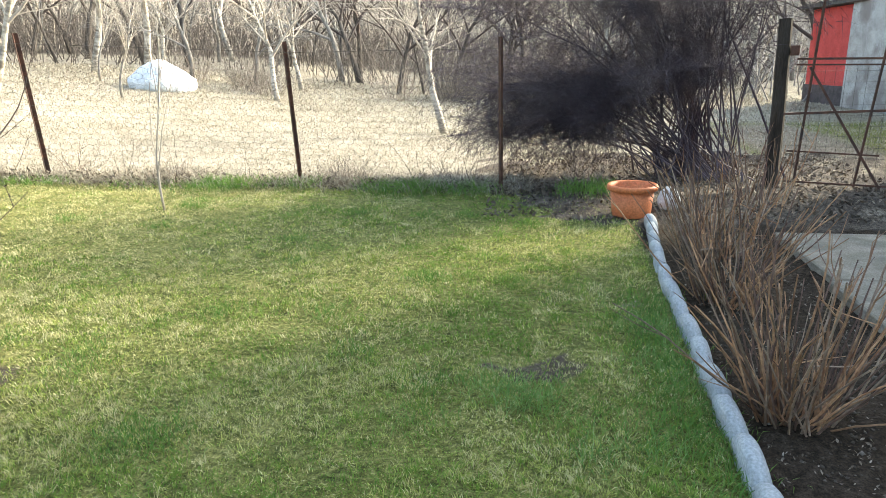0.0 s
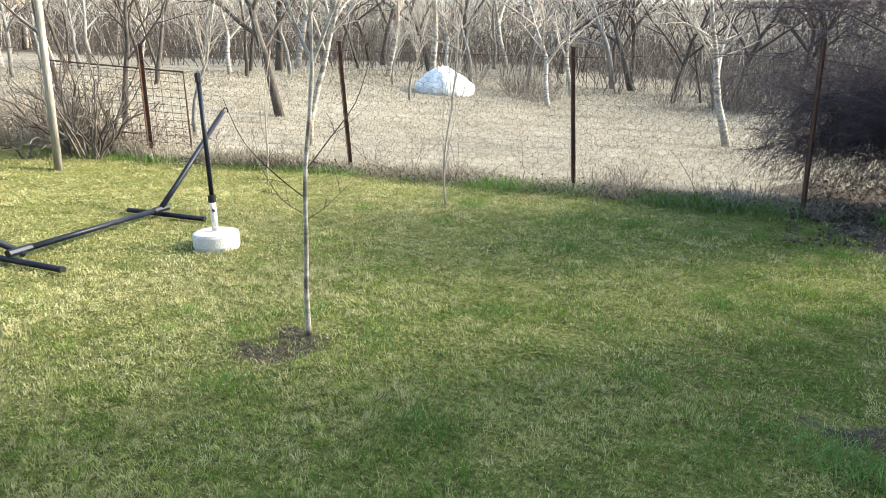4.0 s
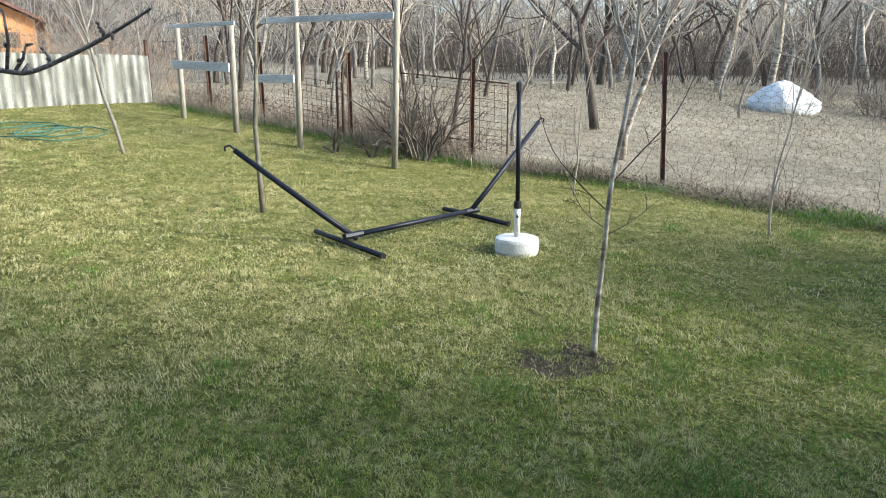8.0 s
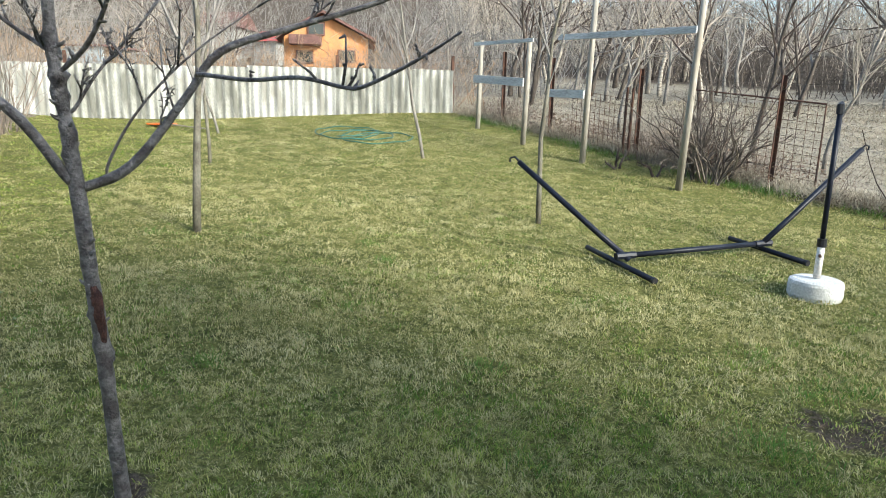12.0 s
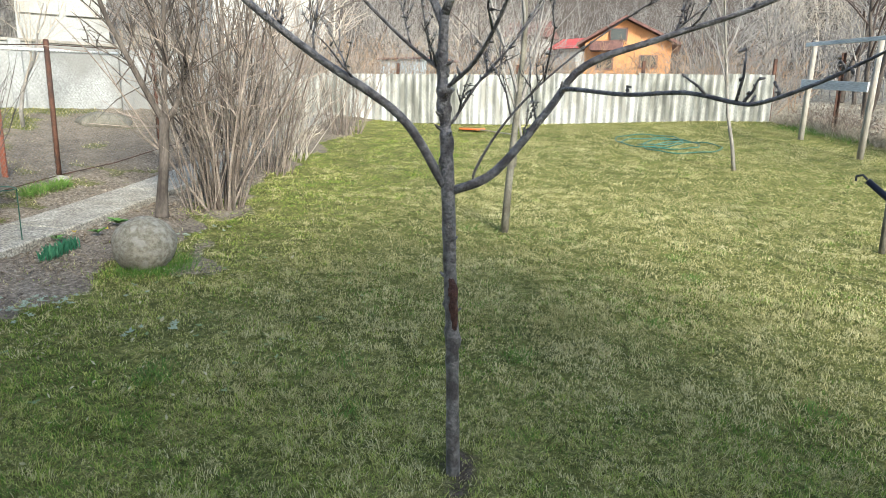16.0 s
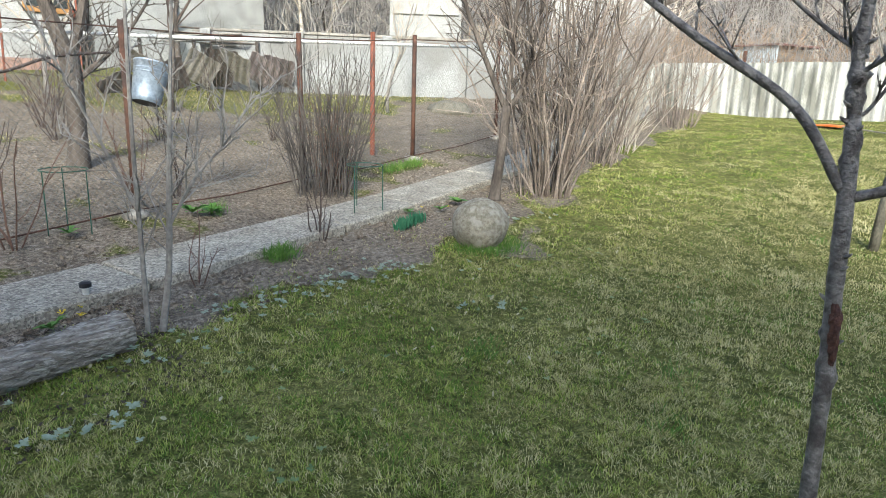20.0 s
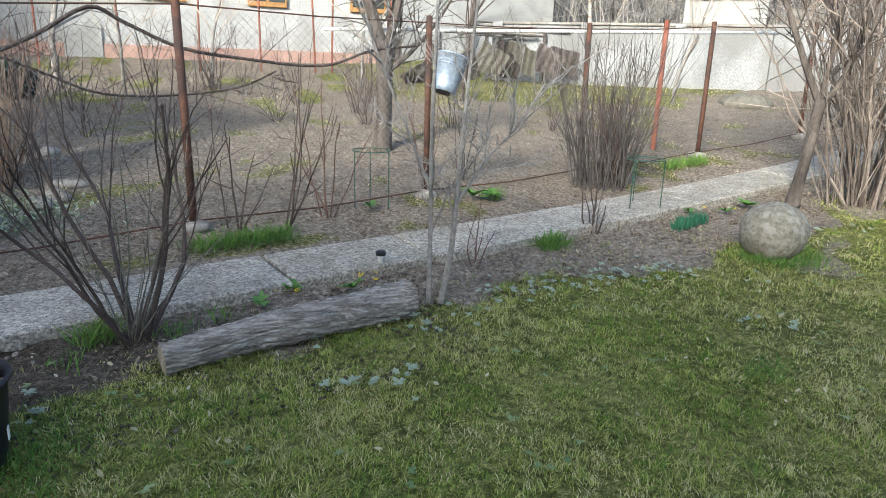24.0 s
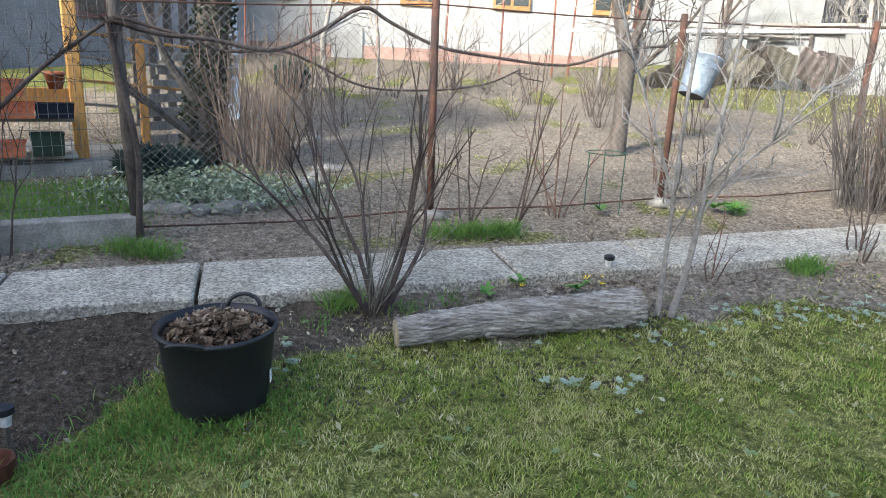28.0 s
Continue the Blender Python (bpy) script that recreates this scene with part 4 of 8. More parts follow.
pave = thing("garden_paving", on(2.4, 5), "worn pale concrete paving slabs along the bed", "paving", kind="structure")
slab_me = Mesh().box((0, 0, 0), (1.12, 1.42, 0.09), bevel=0.012).data("slab")
slab_me.materials.append(material("slab_beige", (0.20, 0.17, 0.13), (0.29, 0.25, 0.20), 6, 70, 0.95, 0.4, dirt_or_shade=(0.12, 0.105, 0.085), patch_amount=0.6, vary=0.08, spec=0.1))
for i, (x, y) in enumerate(((2.45, 6.1), (2.42, 4.66), (2.40, 3.22), (2.38, 1.78))):
    o = new("slab", slab_me)
    o.parent = pave
    o.matrix_parent_inverse = pave.matrix_basis.inverted()
    o.matrix_basis = pose(x, y, 0.02 + 0.004 * (i % 2), 0.4 * (i % 3 - 1), 0.3, 1.0)
tank = thing("plastic_drum", on(3.22, 6.35), "pale blue-white plastic drum on the paving slabs", "drum")
part("body", Mesh().lathe((0, 0, 0.06), [(0, 0), (0.24, 0), (0.27, 0.03), (0.28, 0.4), (0.27, 0.75), (0.2, 0.85), (0, 0.86)], 28), material("drum", (0.42, 0.47, 0.55), (0.55, 0.60, 0.66), 5, 40, 0.45, 0.1), tank, smooth=True)

# buildings behind the gate
shed_red = thing("red_shed", on(7.2, 22.5), "red-painted shed with a dark low roof", "shed")
part("wall", Mesh().box((1.65, 1.5, 1.2), (1.15, 3, 3.6), 0.15), material("red_paint", (0.42, 0.045, 0.04), (0.55, 0.075, 0.065), 3, 30, 0.7, 0.2), shed_red)
part("plinth", Mesh().box((1.65, 1.48, 0.25), (1.25, 3.1, 0.7), 0.15), material("plinth_dark", (0.06, 0.05, 0.05), (0.10, 0.08, 0.08), 5, 40, 0.9, 0.3), shed_red)
part("roof", Mesh().box((1.65, 1.4, 3.1), (1.7, 3.8, 0.16), 0.15, 0.02), "bark_dark", shed_red)
cot = thing("grey_cottage", on(10.65, 20.5), "weathered grey plaster cottage with a small white window", "house")
part("wall", Mesh().box((0, 0, 2.0), (4.3, 5, 4.6), 0.1), material("old_plaster", (0.30, 0.28, 0.26), (0.44, 0.42, 0.40), 2.5, 30, 0.9, 0.5, dirt_or_shade=(0.16, 0.13, 0.12), patch_amount=0.7), cot)
win = part("window", Mesh().box((-1.5, -2.55, 2.6), (0.9, 0.12, 1.3), 0.1, 0.015), material("white_paint", (0.7, 0.7, 0.68), (0.8, 0.8, 0.78), 4, 40, 0.6, 0.1), cot)
part("pane", Mesh().box((-1.5, -2.60, 2.6), (0.66, 0.04, 1.06), 0.1), "steel_dark", win, "dark window glass")
part("roof", Mesh().box((0, 0, 4.5), (5.0, 5.8, 0.3), 0.1, 0.03), "bark_dark", cot)

# tarp heap in the field
tarp_me = lump(7, (1.0, 0.75, 0.72), 4, 0.07)
for v in tarp_me.vertices:
    up_ = max(v.co.z, 0) / 0.75
    k_ = 1.15 - 0.72 * up_ ** 1.2
    ridge_ = abs(noise.noise(Vector((math.atan2(v.co.y, v.co.x) * 1.9, up_ * 0.8, 3.3))))
    crease = 0.05 * abs(noise.noise(v.co * 4.1)) - 0.03 * abs(noise.noise(v.co * 9.3))
    r_ = k_ * (1.0 - 0.30 * ridge_) - crease
    v.co = Vector((v.co.x * r_ - 0.12 * up_, v.co.y * r_, v.co.z * (0.98 + 0.10 * ridge_) + crease))
tarp_me.polygons.foreach_set("use_smooth", [False] * len(tarp_me.polygons))
tarp_me.materials.append(M["tarp"])
o = new("tarpaulin", tarp_me)
o.matrix_basis = pose(*on(-13.6, 21.4, 0.28), 0, 0, 40)
tagged(o, "crumpled white tarpaulin over a heap in the field", "tarpaulin")


# ---- hammock stand ----
def hammock_stand():
    h = thing("hammock_stand", on(-6.7, 3.9), "dark steel hammock stand without hammock standing on the lawn", "hammock stand")
    j1, j2 = Vector(on(-6.45, 3.07, 0.10)), Vector(on(-6.87, 4.75, 0.10))
    along = (j2 - j1).normalized()
    world_part("base_rail", Mesh().tube([j1 - along * 0.08, j2 + along * 0.05], 0.028, 10), "steel_dark", h, smooth=True)
    for sgn, j, f0, f1, tip in ((-1, j1, (-6.97, 2.88), (-5.90, 3.12), Vector((-6.93, 2.10, 1.10))), (1, j2, (-7.32, 4.65), (-6.40, 4.93), Vector((-7.00, 5.84, 1.27)))):
        a, b = Vector(on(*f0, 0.035)), Vector(on(*f1, 0.035))
        world_part("foot", Mesh().tube([a, a.lerp(b, 0.35), a.lerp(b, 0.65), b], 0.027, 10), "steel_dark", h, smooth=True)
        world_part("foot_cap", Mesh().tube([b, b + (b - a).normalized() * 0.03], 0.031, 10), "black_plastic", h)
        d = (tip - j).normalized()
        world_part("arm", Mesh().tube([j - d * 0.06, j + (tip - j) * 0.25 - Vector((0, 0, 0.01)), tip], [0.030, 0.029, 0.027], 10), "steel_dark", h, smooth=True)
        world_part("joint", Mesh().tube([j - along * 0.1 + Vector((0, 0, 0.0)), j + along * 0.12], 0.036, 8), "steel_dark", h)
        hook = [tip + Vector((0, 0, 0.01)), tip + Vector((d.x * 0.05, d.y * 0.05, 0.045)), tip + Vector((d.x * 0.11, d.y * 0.11, 0.03)), tip + Vector((d.x * 0.11, d.y * 0.11, -0.01))]
        world_part("hook", Mesh().tube(hook, 0.010, 6), "steel_dark", h)


hammock_stand()


def parasol_base():
    b = thing("parasol_stand", on(-5.55, 4.42), "round whitewashed concrete base with a dark steel pole", "parasol stand")
    prof = [(0, -0.02), (0.205, -0.02), (0.216, 0.02), (0.214, 0.115), (0.205, 0.14), (0.178, 0.15), (0, 0.15)]
    part("base", Mesh().lathe((0, 0, 0), prof, 64), "concrete_pale", b)
    part("socket", Mesh().tube([(0, 0, 0.16), (0, 0, 0.45)], 0.030, 12), material("flaked_white", (0.62, 0.58, 0.54), (0.78, 0.76, 0.73), 8, 60, 0.7, 0.3, dirt_or_shade=(0.20, 0.07, 0.04), patch_amount=0.9), b, smooth=True)
    part("collar", Mesh().tube([(0, 0, 0.43), (0, 0, 0.50)], 0.038, 12), "black_plastic", b)
    part("screw", Mesh().tube([(0.02, -0.02, 0.36), (0.07, -0.05, 0.36)], 0.012, 6), "rust", b)
    part("pole", Mesh().tube([(0, 0, 0.45), (-0.012, 0.0, 1.55)], 0.021, 12), "steel_dark", b, smooth=True)
    part("cap", Mesh().tube([(-0.012, 0, 1.53), (-0.015, 0, 1.60), (-0.045, 0.03, 1.615)], [0.030, 0.03, 0.02], 8), "black_plastic", b)


parasol_base()


# ---- timber frame posts ----
fr = thing("timber_frame", on(-12, 4.5), "weathered round timber posts joined by grey boards", "timber frame")
tp = [(-9.92, 5.30, 3.05, (0.05, 0.1)), (-11.8, 4.41, 3.1, (0.03, 0.05)), (-13.35, 3.70, 2.15, (0.02, 0.05)), (-15.04, 3.08, 2.0, (0.0, 0.03))]
for x, y, h, t in tp:
    a = Vector(on(x, y, -0.15))
    world_part("post", Mesh().tube([a, a + Vector((t[0] / 2, t[1] / 2, h / 2)), a + Vector((t[0], t[1], h))], [0.055, 0.051, 0.046], 9), "wood_grey", fr, smooth=True)
for p0, p1, w in (((-9.80, 5.33, 2.76), (-12.45, 4.10, 2.86), 0.10), ((-15.05, 3.02, 2.22), (-13.22, 3.68, 2.10), 0.16), ((-12.6, 3.98, 1.90), (-11.7, 4.38, 1.87), 0.14), ((-15.1, 3.02, 2.94), (-13.0, 3.78, 2.86), 0.07)):
    p0, p1 = Vector(p0), Vector(p1)
    d = p1 - p0
    rot = Matrix.Rotation(math.atan2(d.y, d.x), 3, "Z") @ Matrix.Rotation(-math.atan2(d.z, math.hypot(d.x, d.y)), 3, "Y")
    world_part("board", Mesh().box((p0 + p1) / 2 + Vector((0.03, -0.06, 0)), (d.length, 0.03, w), tilt=rot, bevel=0.004), "board_grey", fr)


# ---- trees on the lawn ----
def curve(pts, radii, mesh, n=8, steps=3):
    """A smooth tube through places."""
    P = [Vector(p) for p in pts]
    out, rr = [], []
    for i in range(len(P) - 1):
        a, b, c, d = P[max(i - 1, 0)], P[i], P[i + 1], P[min(i + 2, len(P) - 1)]
        for k in range(steps):
            t = k / steps
            out.append(0.5 * (2 * b + (c - a) * t + (2 * a - 5 * b + 4 * c - d) * t * t + (3 * b - a - 3 * c + d) * t ** 3))
            rr.append(radii[i] * (1 - t) + radii[i + 1] * t)
    out.append(P[-1])
    rr.append(radii[-1])
    mesh.tube(out, rr, n)
    return out


def twiggy(mesh, line, rng, count, lo, hi, length, radius, level=1, up=0.5, start=0.2):
    """Side shoots with buds along a limb."""
    n = len(line) - 1
    for k in range(count):
        f = (start + (1 - start) * rng.uniform(0, 1)) * n
        i = min(int(f), n - 1)
        q = line[i].lerp(line[i + 1], f - i)
        a = (line[i + 1] - line[i]).normalized()
        o = Matrix.Rotation(rng.uniform(0, 6.28), 3, a) @ a.orthogonal().normalized()
        d = (a * rng.uniform(0.3, 0.8) + o * 0.8 + Vector((0, 0, up))).normalized()
        L = length * rng.uniform(lo, hi)
        pts = [q]
        for j in range(3):
            d = (d + Vector(rng.normal(0, 0.13, 3))).normalized()
            pts.append(pts[-1] + d * L / 3)
        mesh.tube(pts, [radius, radius * 0.8, radius * 0.6, radius * 0.35], 4)
        for j in range(4):
            b = pts[j // 2 + 1] + Vector(rng.normal(0, 0.004, 3))
            mesh.tube([b, b + Vector(rng.normal(0, 0.012, 3)) + d * 0.008], [radius * 0.9, radius * 0.3], 4)
        if level > 1:
            twiggy(mesh, pts, rng, 3, 0.3, 0.6, L, radius * 0.6, level - 1, up)


def plum_tree():
    eye = Vector((-0.553, 0.323, 1.60))

    def far(p):
        return eye + (Vector(p) - eye) * 1.07

    t = thing("plum_tree", on(-3.0, -0.36), "young plum tree with grey-brown forked trunk and budding bare limbs", "tree")
    rng_ = np.random.default_rng(41)
    tr = Mesh()
    axis_ = curve([far(p) for p in [(-2.83, -0.31, -0.02), (-2.825, -0.325, 0.3), (-2.82, -0.34, 0.75), (-2.82, -0.355, 1.0), (-2.81, -0.37, 1.33), (-2.81, -0.385, 1.55), (-2.80, -0.40, 1.75), (-2.78, -0.39, 1.95)]],
          [0.036, 0.028, 0.0255, 0.026, 0.027, 0.021, 0.019, 0.018], tr, 12, 9)
    nodes = [(rng_.uniform(0.1, 1.9), rng_.uniform(0, 6.283)) for _ in range(26)]
    for i in range(0, len(tr.v), 12):
        mid_ = sum((Vector(v) for v in tr.v[i:i + 12]), Vector()) / 12
        for k in range(12):
            v = Vector(tr.v[i + k])
            d = (v - mid_).normalized()
            a_ = math.atan2(d.y, d.x)
            swell = sum(0.009 * math.exp(-((v.z - z_) / 0.014) ** 2) * max(0, math.cos(a_ - w_)) ** 2 + 0.003 * math.exp(-((v.z - z_) / 0.012) ** 2) for z_, w_ in nodes)
            tr.v[i + k] = tuple(v + d * (swell + 0.0022 * noise.noise(v * 38)))
    world_part("trunk", tr, "bark_plum", t, smooth=True)
    scar = Mesh()
    curve([far(p) for p in [(-2.8, -0.325, 0.80), (-2.795, -0.33, 0.88), (-2.795, -0.335, 0.95), (-2.80, -0.345, 1.0)]], [0.008, 0.018, 0.0195, 0.008], scar, 9, 5)
    scar.v = [tuple(Vector(v) + Vector(rng_.normal(0, 0.0028, 3))) for v in scar.v]
    world_part("bark_scar", scar, material("scar_bark", (0.045, 0.022, 0.018), (0.10, 0.045, 0.034), 40, 150, 0.8, 0.8), t, "reddish-brown rough bark wound")
    for k in range(16):
        q_ = axis_[int(rng_.integers(6, len(axis_) - 4))]
        s_ = Vector((rng_.normal(), rng_.normal(), 0)).normalized()
        world_part("bud_knot", Mesh().tube([q_ + s_ * 0.015, q_ + s_ * 0.034 + Vector((0, 0, 0.006)), q_ + s_ * 0.046 + Vector((0, 0, 0.016))], [0.011, 0.007, 0.003], 6), "bark_plum", t)
    limbs = [
        ([(-2.80, -0.39, 1.36), (-2.76, -0.54, 1.59), (-2.68, -0.83, 1.79), (-2.61, -1.06, 1.97), (-2.5, -1.45, 2.3), (-2.4, -1.7, 2.6)], [0.034, 0.031, 0.028, 0.024, 0.018, 0.01], 9),
        ([(-2.82, -0.35, 1.33), (-2.86, -0.21, 1.40), (-2.91, -0.04, 1.62), (-2.94, 0.08, 1.78), (-3.02, 0.33, 1.88), (-3.12, 0.70, 2.02), (-3.2, 1.2, 2.3), (-3.3, 1.5, 2.6)], [0.034, 0.032, 0.027, 0.025, 0.021, 0.017, 0.012, 0.007], 12),
        ([(-2.681, 0.068, 1.693), (-2.485, 0.245, 1.675), (-2.326, 0.395, 1.679), (-2.242, 0.507, 1.656), (-2.204, 0.554, 1.656), (-2.111, 0.638, 1.693), (-2.074, 0.713, 1.736), (-2.018, 0.769, 1.773)], [0.014, 0.012, 0.011, 0.0105, 0.010, 0.009, 0.007, 0.005], 0),
        ([(-2.78, -0.39, 1.93), (-2.74, -0.30, 2.15), (-2.70, -0.2, 2.5), (-2.7, -0.1, 2.9)], [0.034, 0.028, 0.02, 0.012], 7),
        ([(-2.79, -0.40, 1.90), (-2.82, -0.50, 2.12), (-2.88, -0.62, 2.4), (-2.9, -0.7, 2.8)], [0.030, 0.024, 0.018, 0.01], 7),
        ([(-2.80, -0.39, 1.68), (-2.72, -0.26, 1.78), (-2.62, -0.14, 1.95), (-2.55, -0.05, 2.2)], [0.016, 0.014, 0.012, 0.008], 5),
        ([(-2.81, -0.39, 1.74), (-2.80, -0.55, 1.86), (-2.74, -0.74, 2.05), (-2.70, -0.9, 2.25)], [0.014, 0.012, 0.010, 0.006], 5),
        ([(-2.84, -0.28, 1.40), (-2.86, -0.2, 1.55), (-2.9, -0.08, 1.7), (-2.98, 0.05, 1.83), (-3.05, 0.2, 1.95)], [0.010, 0.009, 0.008, 0.007, 0.004], 4),
        ([(-2.82, -0.36, 1.58), (-2.88, -0.30, 1.70), (-2.96, -0.2, 1.84), (-3.05, -0.1, 2.0)], [0.012, 0.010, 0.008, 0.005], 4),
    ]
    lines = list(axis_)
    for pts, rad, kids in limbs:
        rad = [0.54 * q_ for q_ in rad]
        m = Mesh()
        first_ = far(pts[0])
        root = min(lines, key=lambda q_: (q_ - first_).length)
        way = [far(p) for p in pts]
        line = curve([root] + way if (root - first_).length > 0.012 else [root] + way[1:], [rad[0]] + rad if (root - first_).length > 0.012 else rad, m, 8, 5)
        lines += line
        for i_ in range(0, len(m.v), 8):
            mid_ = sum((Vector(v) for v in m.v[i_:i_ + 8]), Vector()) / 8
            k_ = 1 + 0.22 * max(0, noise.noise(mid_ * 21)) ** 1.0
            m.v[i_:i_ + 8] = [tuple(mid_ + (Vector(v) - mid_) * k_) for v in m.v[i_:i_ + 8]]
        twiggy(m, line, rng_, kids, 0.3, 0.9, 0.36, 0.0052, 2, 1.0, 0.3)
        for k in range(6):
            i = int(rng_.integers(2, len(line) - 1))
            m.tube([line[i], line[i] + (Vector(rng_.normal(0, 0.02, 3)) + Vector((0, 0, 0.012))) * min(1, rad[0] / 0.014)], [min(0.011, 1.25 * rad[0] * (1 - 0.6 * i / len(line))), 0.003], 5)
        if not kids:
            for i_, way_ in ((17, (-0.01, -0.06, 0.05)), (20, (0.01, 0.01, 0.13)), (21, (0.01, 0.03, 0.06)), (27, (-0.01, -0.01, 0.035)), (33, (0.0, -0.01, 0.03)), (10, (0.0, 0.0, 0.025))):
                q_ = line[min(i_, len(line) - 1)]
                w_ = Vector(way_)
                m.tube([q_, q_ + w_ * 0.5 + Vector((0, 0.006, 0)), q_ + w_], [0.0045, 0.0038, 0.0022], 5)
                for f_ in (0.45, 0.75, 1.0):
                    m.tube([q_ + w_ * f_, q_ + w_ * f_ + Vector(rng_.normal(0, 0.006, 3))], [0.005, 0.002], 5)
        world_part("limb", m, "bark_plum", t, smooth=True)


plum_tree()


def birch():
    t = thing("young_birch", on(-3.32, 3.32), "young slim tree with pale whitish bark and bare upright branches", "tree")
    r = np.random.default_rng(8)
    m = Mesh()
    b = on(-3.32, 3.32)
    line = curve([b, (-3.30, 3.31, 0.35), (-3.25, 3.29, 0.7), (-3.21, 3.28, 1.1), (-3.16, 3.30, 1.45), (-3.13, 3.32, 1.75)], [0.021, 0.0165, 0.0145, 0.0135, 0.013, 0.0125], m, 9, 3)
    world_part("trunk", m, "bark_pale", t, smooth=True)
    for p, rd, mat_ in (([(-3.13, 3.32, 1.74), (-3.05, 3.38, 1.95), (-2.97, 3.45, 2.25), (-2.92, 3.5, 2.8)], [0.017, 0.015, 0.012, 0.006], "bark_pale"),
                        ([(-3.13, 3.32, 1.73), (-3.18, 3.25, 1.95), (-3.25, 3.18, 2.3), (-3.3, 3.1, 2.8)], [0.016, 0.013, 0.011, 0.006], "bark_pale"),
                        ([(-3.13, 3.31, 1.70), (-3.10, 3.30, 2.0), (-3.08, 3.28, 2.4), (-3.06, 3.25, 3.0)], [0.014, 0.012, 0.010, 0.005], "bark_pale"),
                        ([(-3.20, 3.28, 1.12), (-3.12, 3.42, 1.3), (-3.02, 3.55, 1.5), (-2.95, 3.62, 1.75)], [0.009, 0.008, 0.006, 0.003], "twig_dark"),
                        ([(-3.23, 3.28, 0.95), (-3.32, 3.15, 1.1), (-3.42, 3.02, 1.3), (-3.48, 2.95, 1.55)], [0.008, 0.007, 0.005, 0.003], "twig_dark"),
                        ([(-3.25, 3.29, 0.8), (-3.18, 3.42, 0.88), (-3.1, 3.58, 1.02)], [0.007, 0.005, 0.003], "twig_dark"),
                        ([(-3.24, 3.29, 0.84), (-3.35, 3.2, 0.95), (-3.45, 3.15, 1.15)], [0.006, 0.005, 0.003], "twig_dark")):
        m = Mesh()
        rd = [(0.72 if mat_ == "bark_pale" else 0.5) * q_ for q_ in rd]
        line = curve(p, rd, m, 6, 3)
        if mat_ == "bark_pale":
            twiggy(m, line, r, 8, 0.3, 1.0, 0.4, 0.0035, 2, 0.6)
        else:
            twiggy(m, line, r, 2, 0.3, 1.0, 0.25, 0.0025, 1, 0.5)
        world_part("branch", m, mat_, t)


birch()


def lawn_tree(at, label, seed, tall, radius, **kw):
    return make_tree("young_tree", at, label, seed, tall, radius, group="young lawn trees", **kw)


lawn_tree(on(-8.11, 2.66), "slim young fruit tree with greenish grey bark on the lawn", 51, 3.8, 0.034, kids=(12, 5, 3), first=0.42, spread=0.75, bark="bark_olive", lean=(0.01, 0.03))
lawn_tree(on(-7.46, -1.14), "young many-limbed tree with grey bark on the lawn", 52, 3.9, 0.045, kids=(12, 6, 4), first=0.32, spread=0.42, up=0.5, bark="bark_olive", lean=(0.02, 0.02))
lawn_tree(on(-11.96, 1.62), "slim leaning young tree with reddish grey bark on the lawn", 53, 3.6, 0.032, kids=(9, 5, 3), first=0.38, bark="bark_grey", lean=(0.03, -0.13))
lawn_tree(on(-11.18, -1.8), "slender young tree with pale straight stem", 54, 3.2, 0.03, kids=(7, 4, 3), first=0.45, bark="bark_olive")
lawn_tree(on(-14.09, -2.24), "small slender young tree before the sheet fence", 55, 2.9, 0.03, kids=(7, 4, 3), first=0.4, bark="bark_grey")
lawn_tree(on(-4.75, 7.3), "thin pale sapling with upright shoots near the fence", 56, 2.3, 0.016, kids=(9, 3, 0), top=2, first=0.18, spread=0.3, up=0.6, bark="twig_pale", twig="twig_pale", lean=(-0.03, 0))
lawn_tree(on(-7.38, 6.8), "thin pale sapling near the fence post", 57, 1.9, 0.014, kids=(8, 3, 0), top=2, first=0.2, spread=0.35, up=0.6, bark="twig_pale", twig="twig_pale")

# hose and rake lying on the grass
hose = thing("garden_hose", on(-14, 0.3), "coiled dark green garden hose lying on the lawn", "hose")
m = Mesh()
pts = []
for k in range(150):
    a = k * 0.16
    rx, ry = 0.55 + 0.1 * math.sin(k * 0.07), 0.62 + 0.12 * math.sin(k * 0.11)
    x, y = -14.3 + rx * math.cos(a) + 0.005 * k, 0.05 + ry * math.sin(a) + 0.006 * k
    pts.append(on(x, y, 0.025 + 0.01 * math.sin(k)))
m.tube(pts, 0.011, 5)
world_part("hose", m, material("hose_green", (0.03, 0.10, 0.085), (0.05, 0.16, 0.13), 4, 30, 0.5, 0.1), hose, smooth=True)
rk = thing("leaf_rake", on(-15, -3.5), "orange plastic leaf rake lying on the lawn", "rake")
orange = material("orange_plastic", (0.62, 0.13, 0.03), (0.72, 0.18, 0.05), 4, 30, 0.5, 0.1)
world_part("rake_head", Mesh().box(on(-14.9, -3.55, 0.05), (0.5, 0.34, 0.04), 1.2, 0.01), orange, rk)
world_part("handle", Mesh().tube([on(-14.85, -3.45, 0.06), on(-14.3, -2.5, 0.05)], 0.014, 6), "wood_grey", rk)


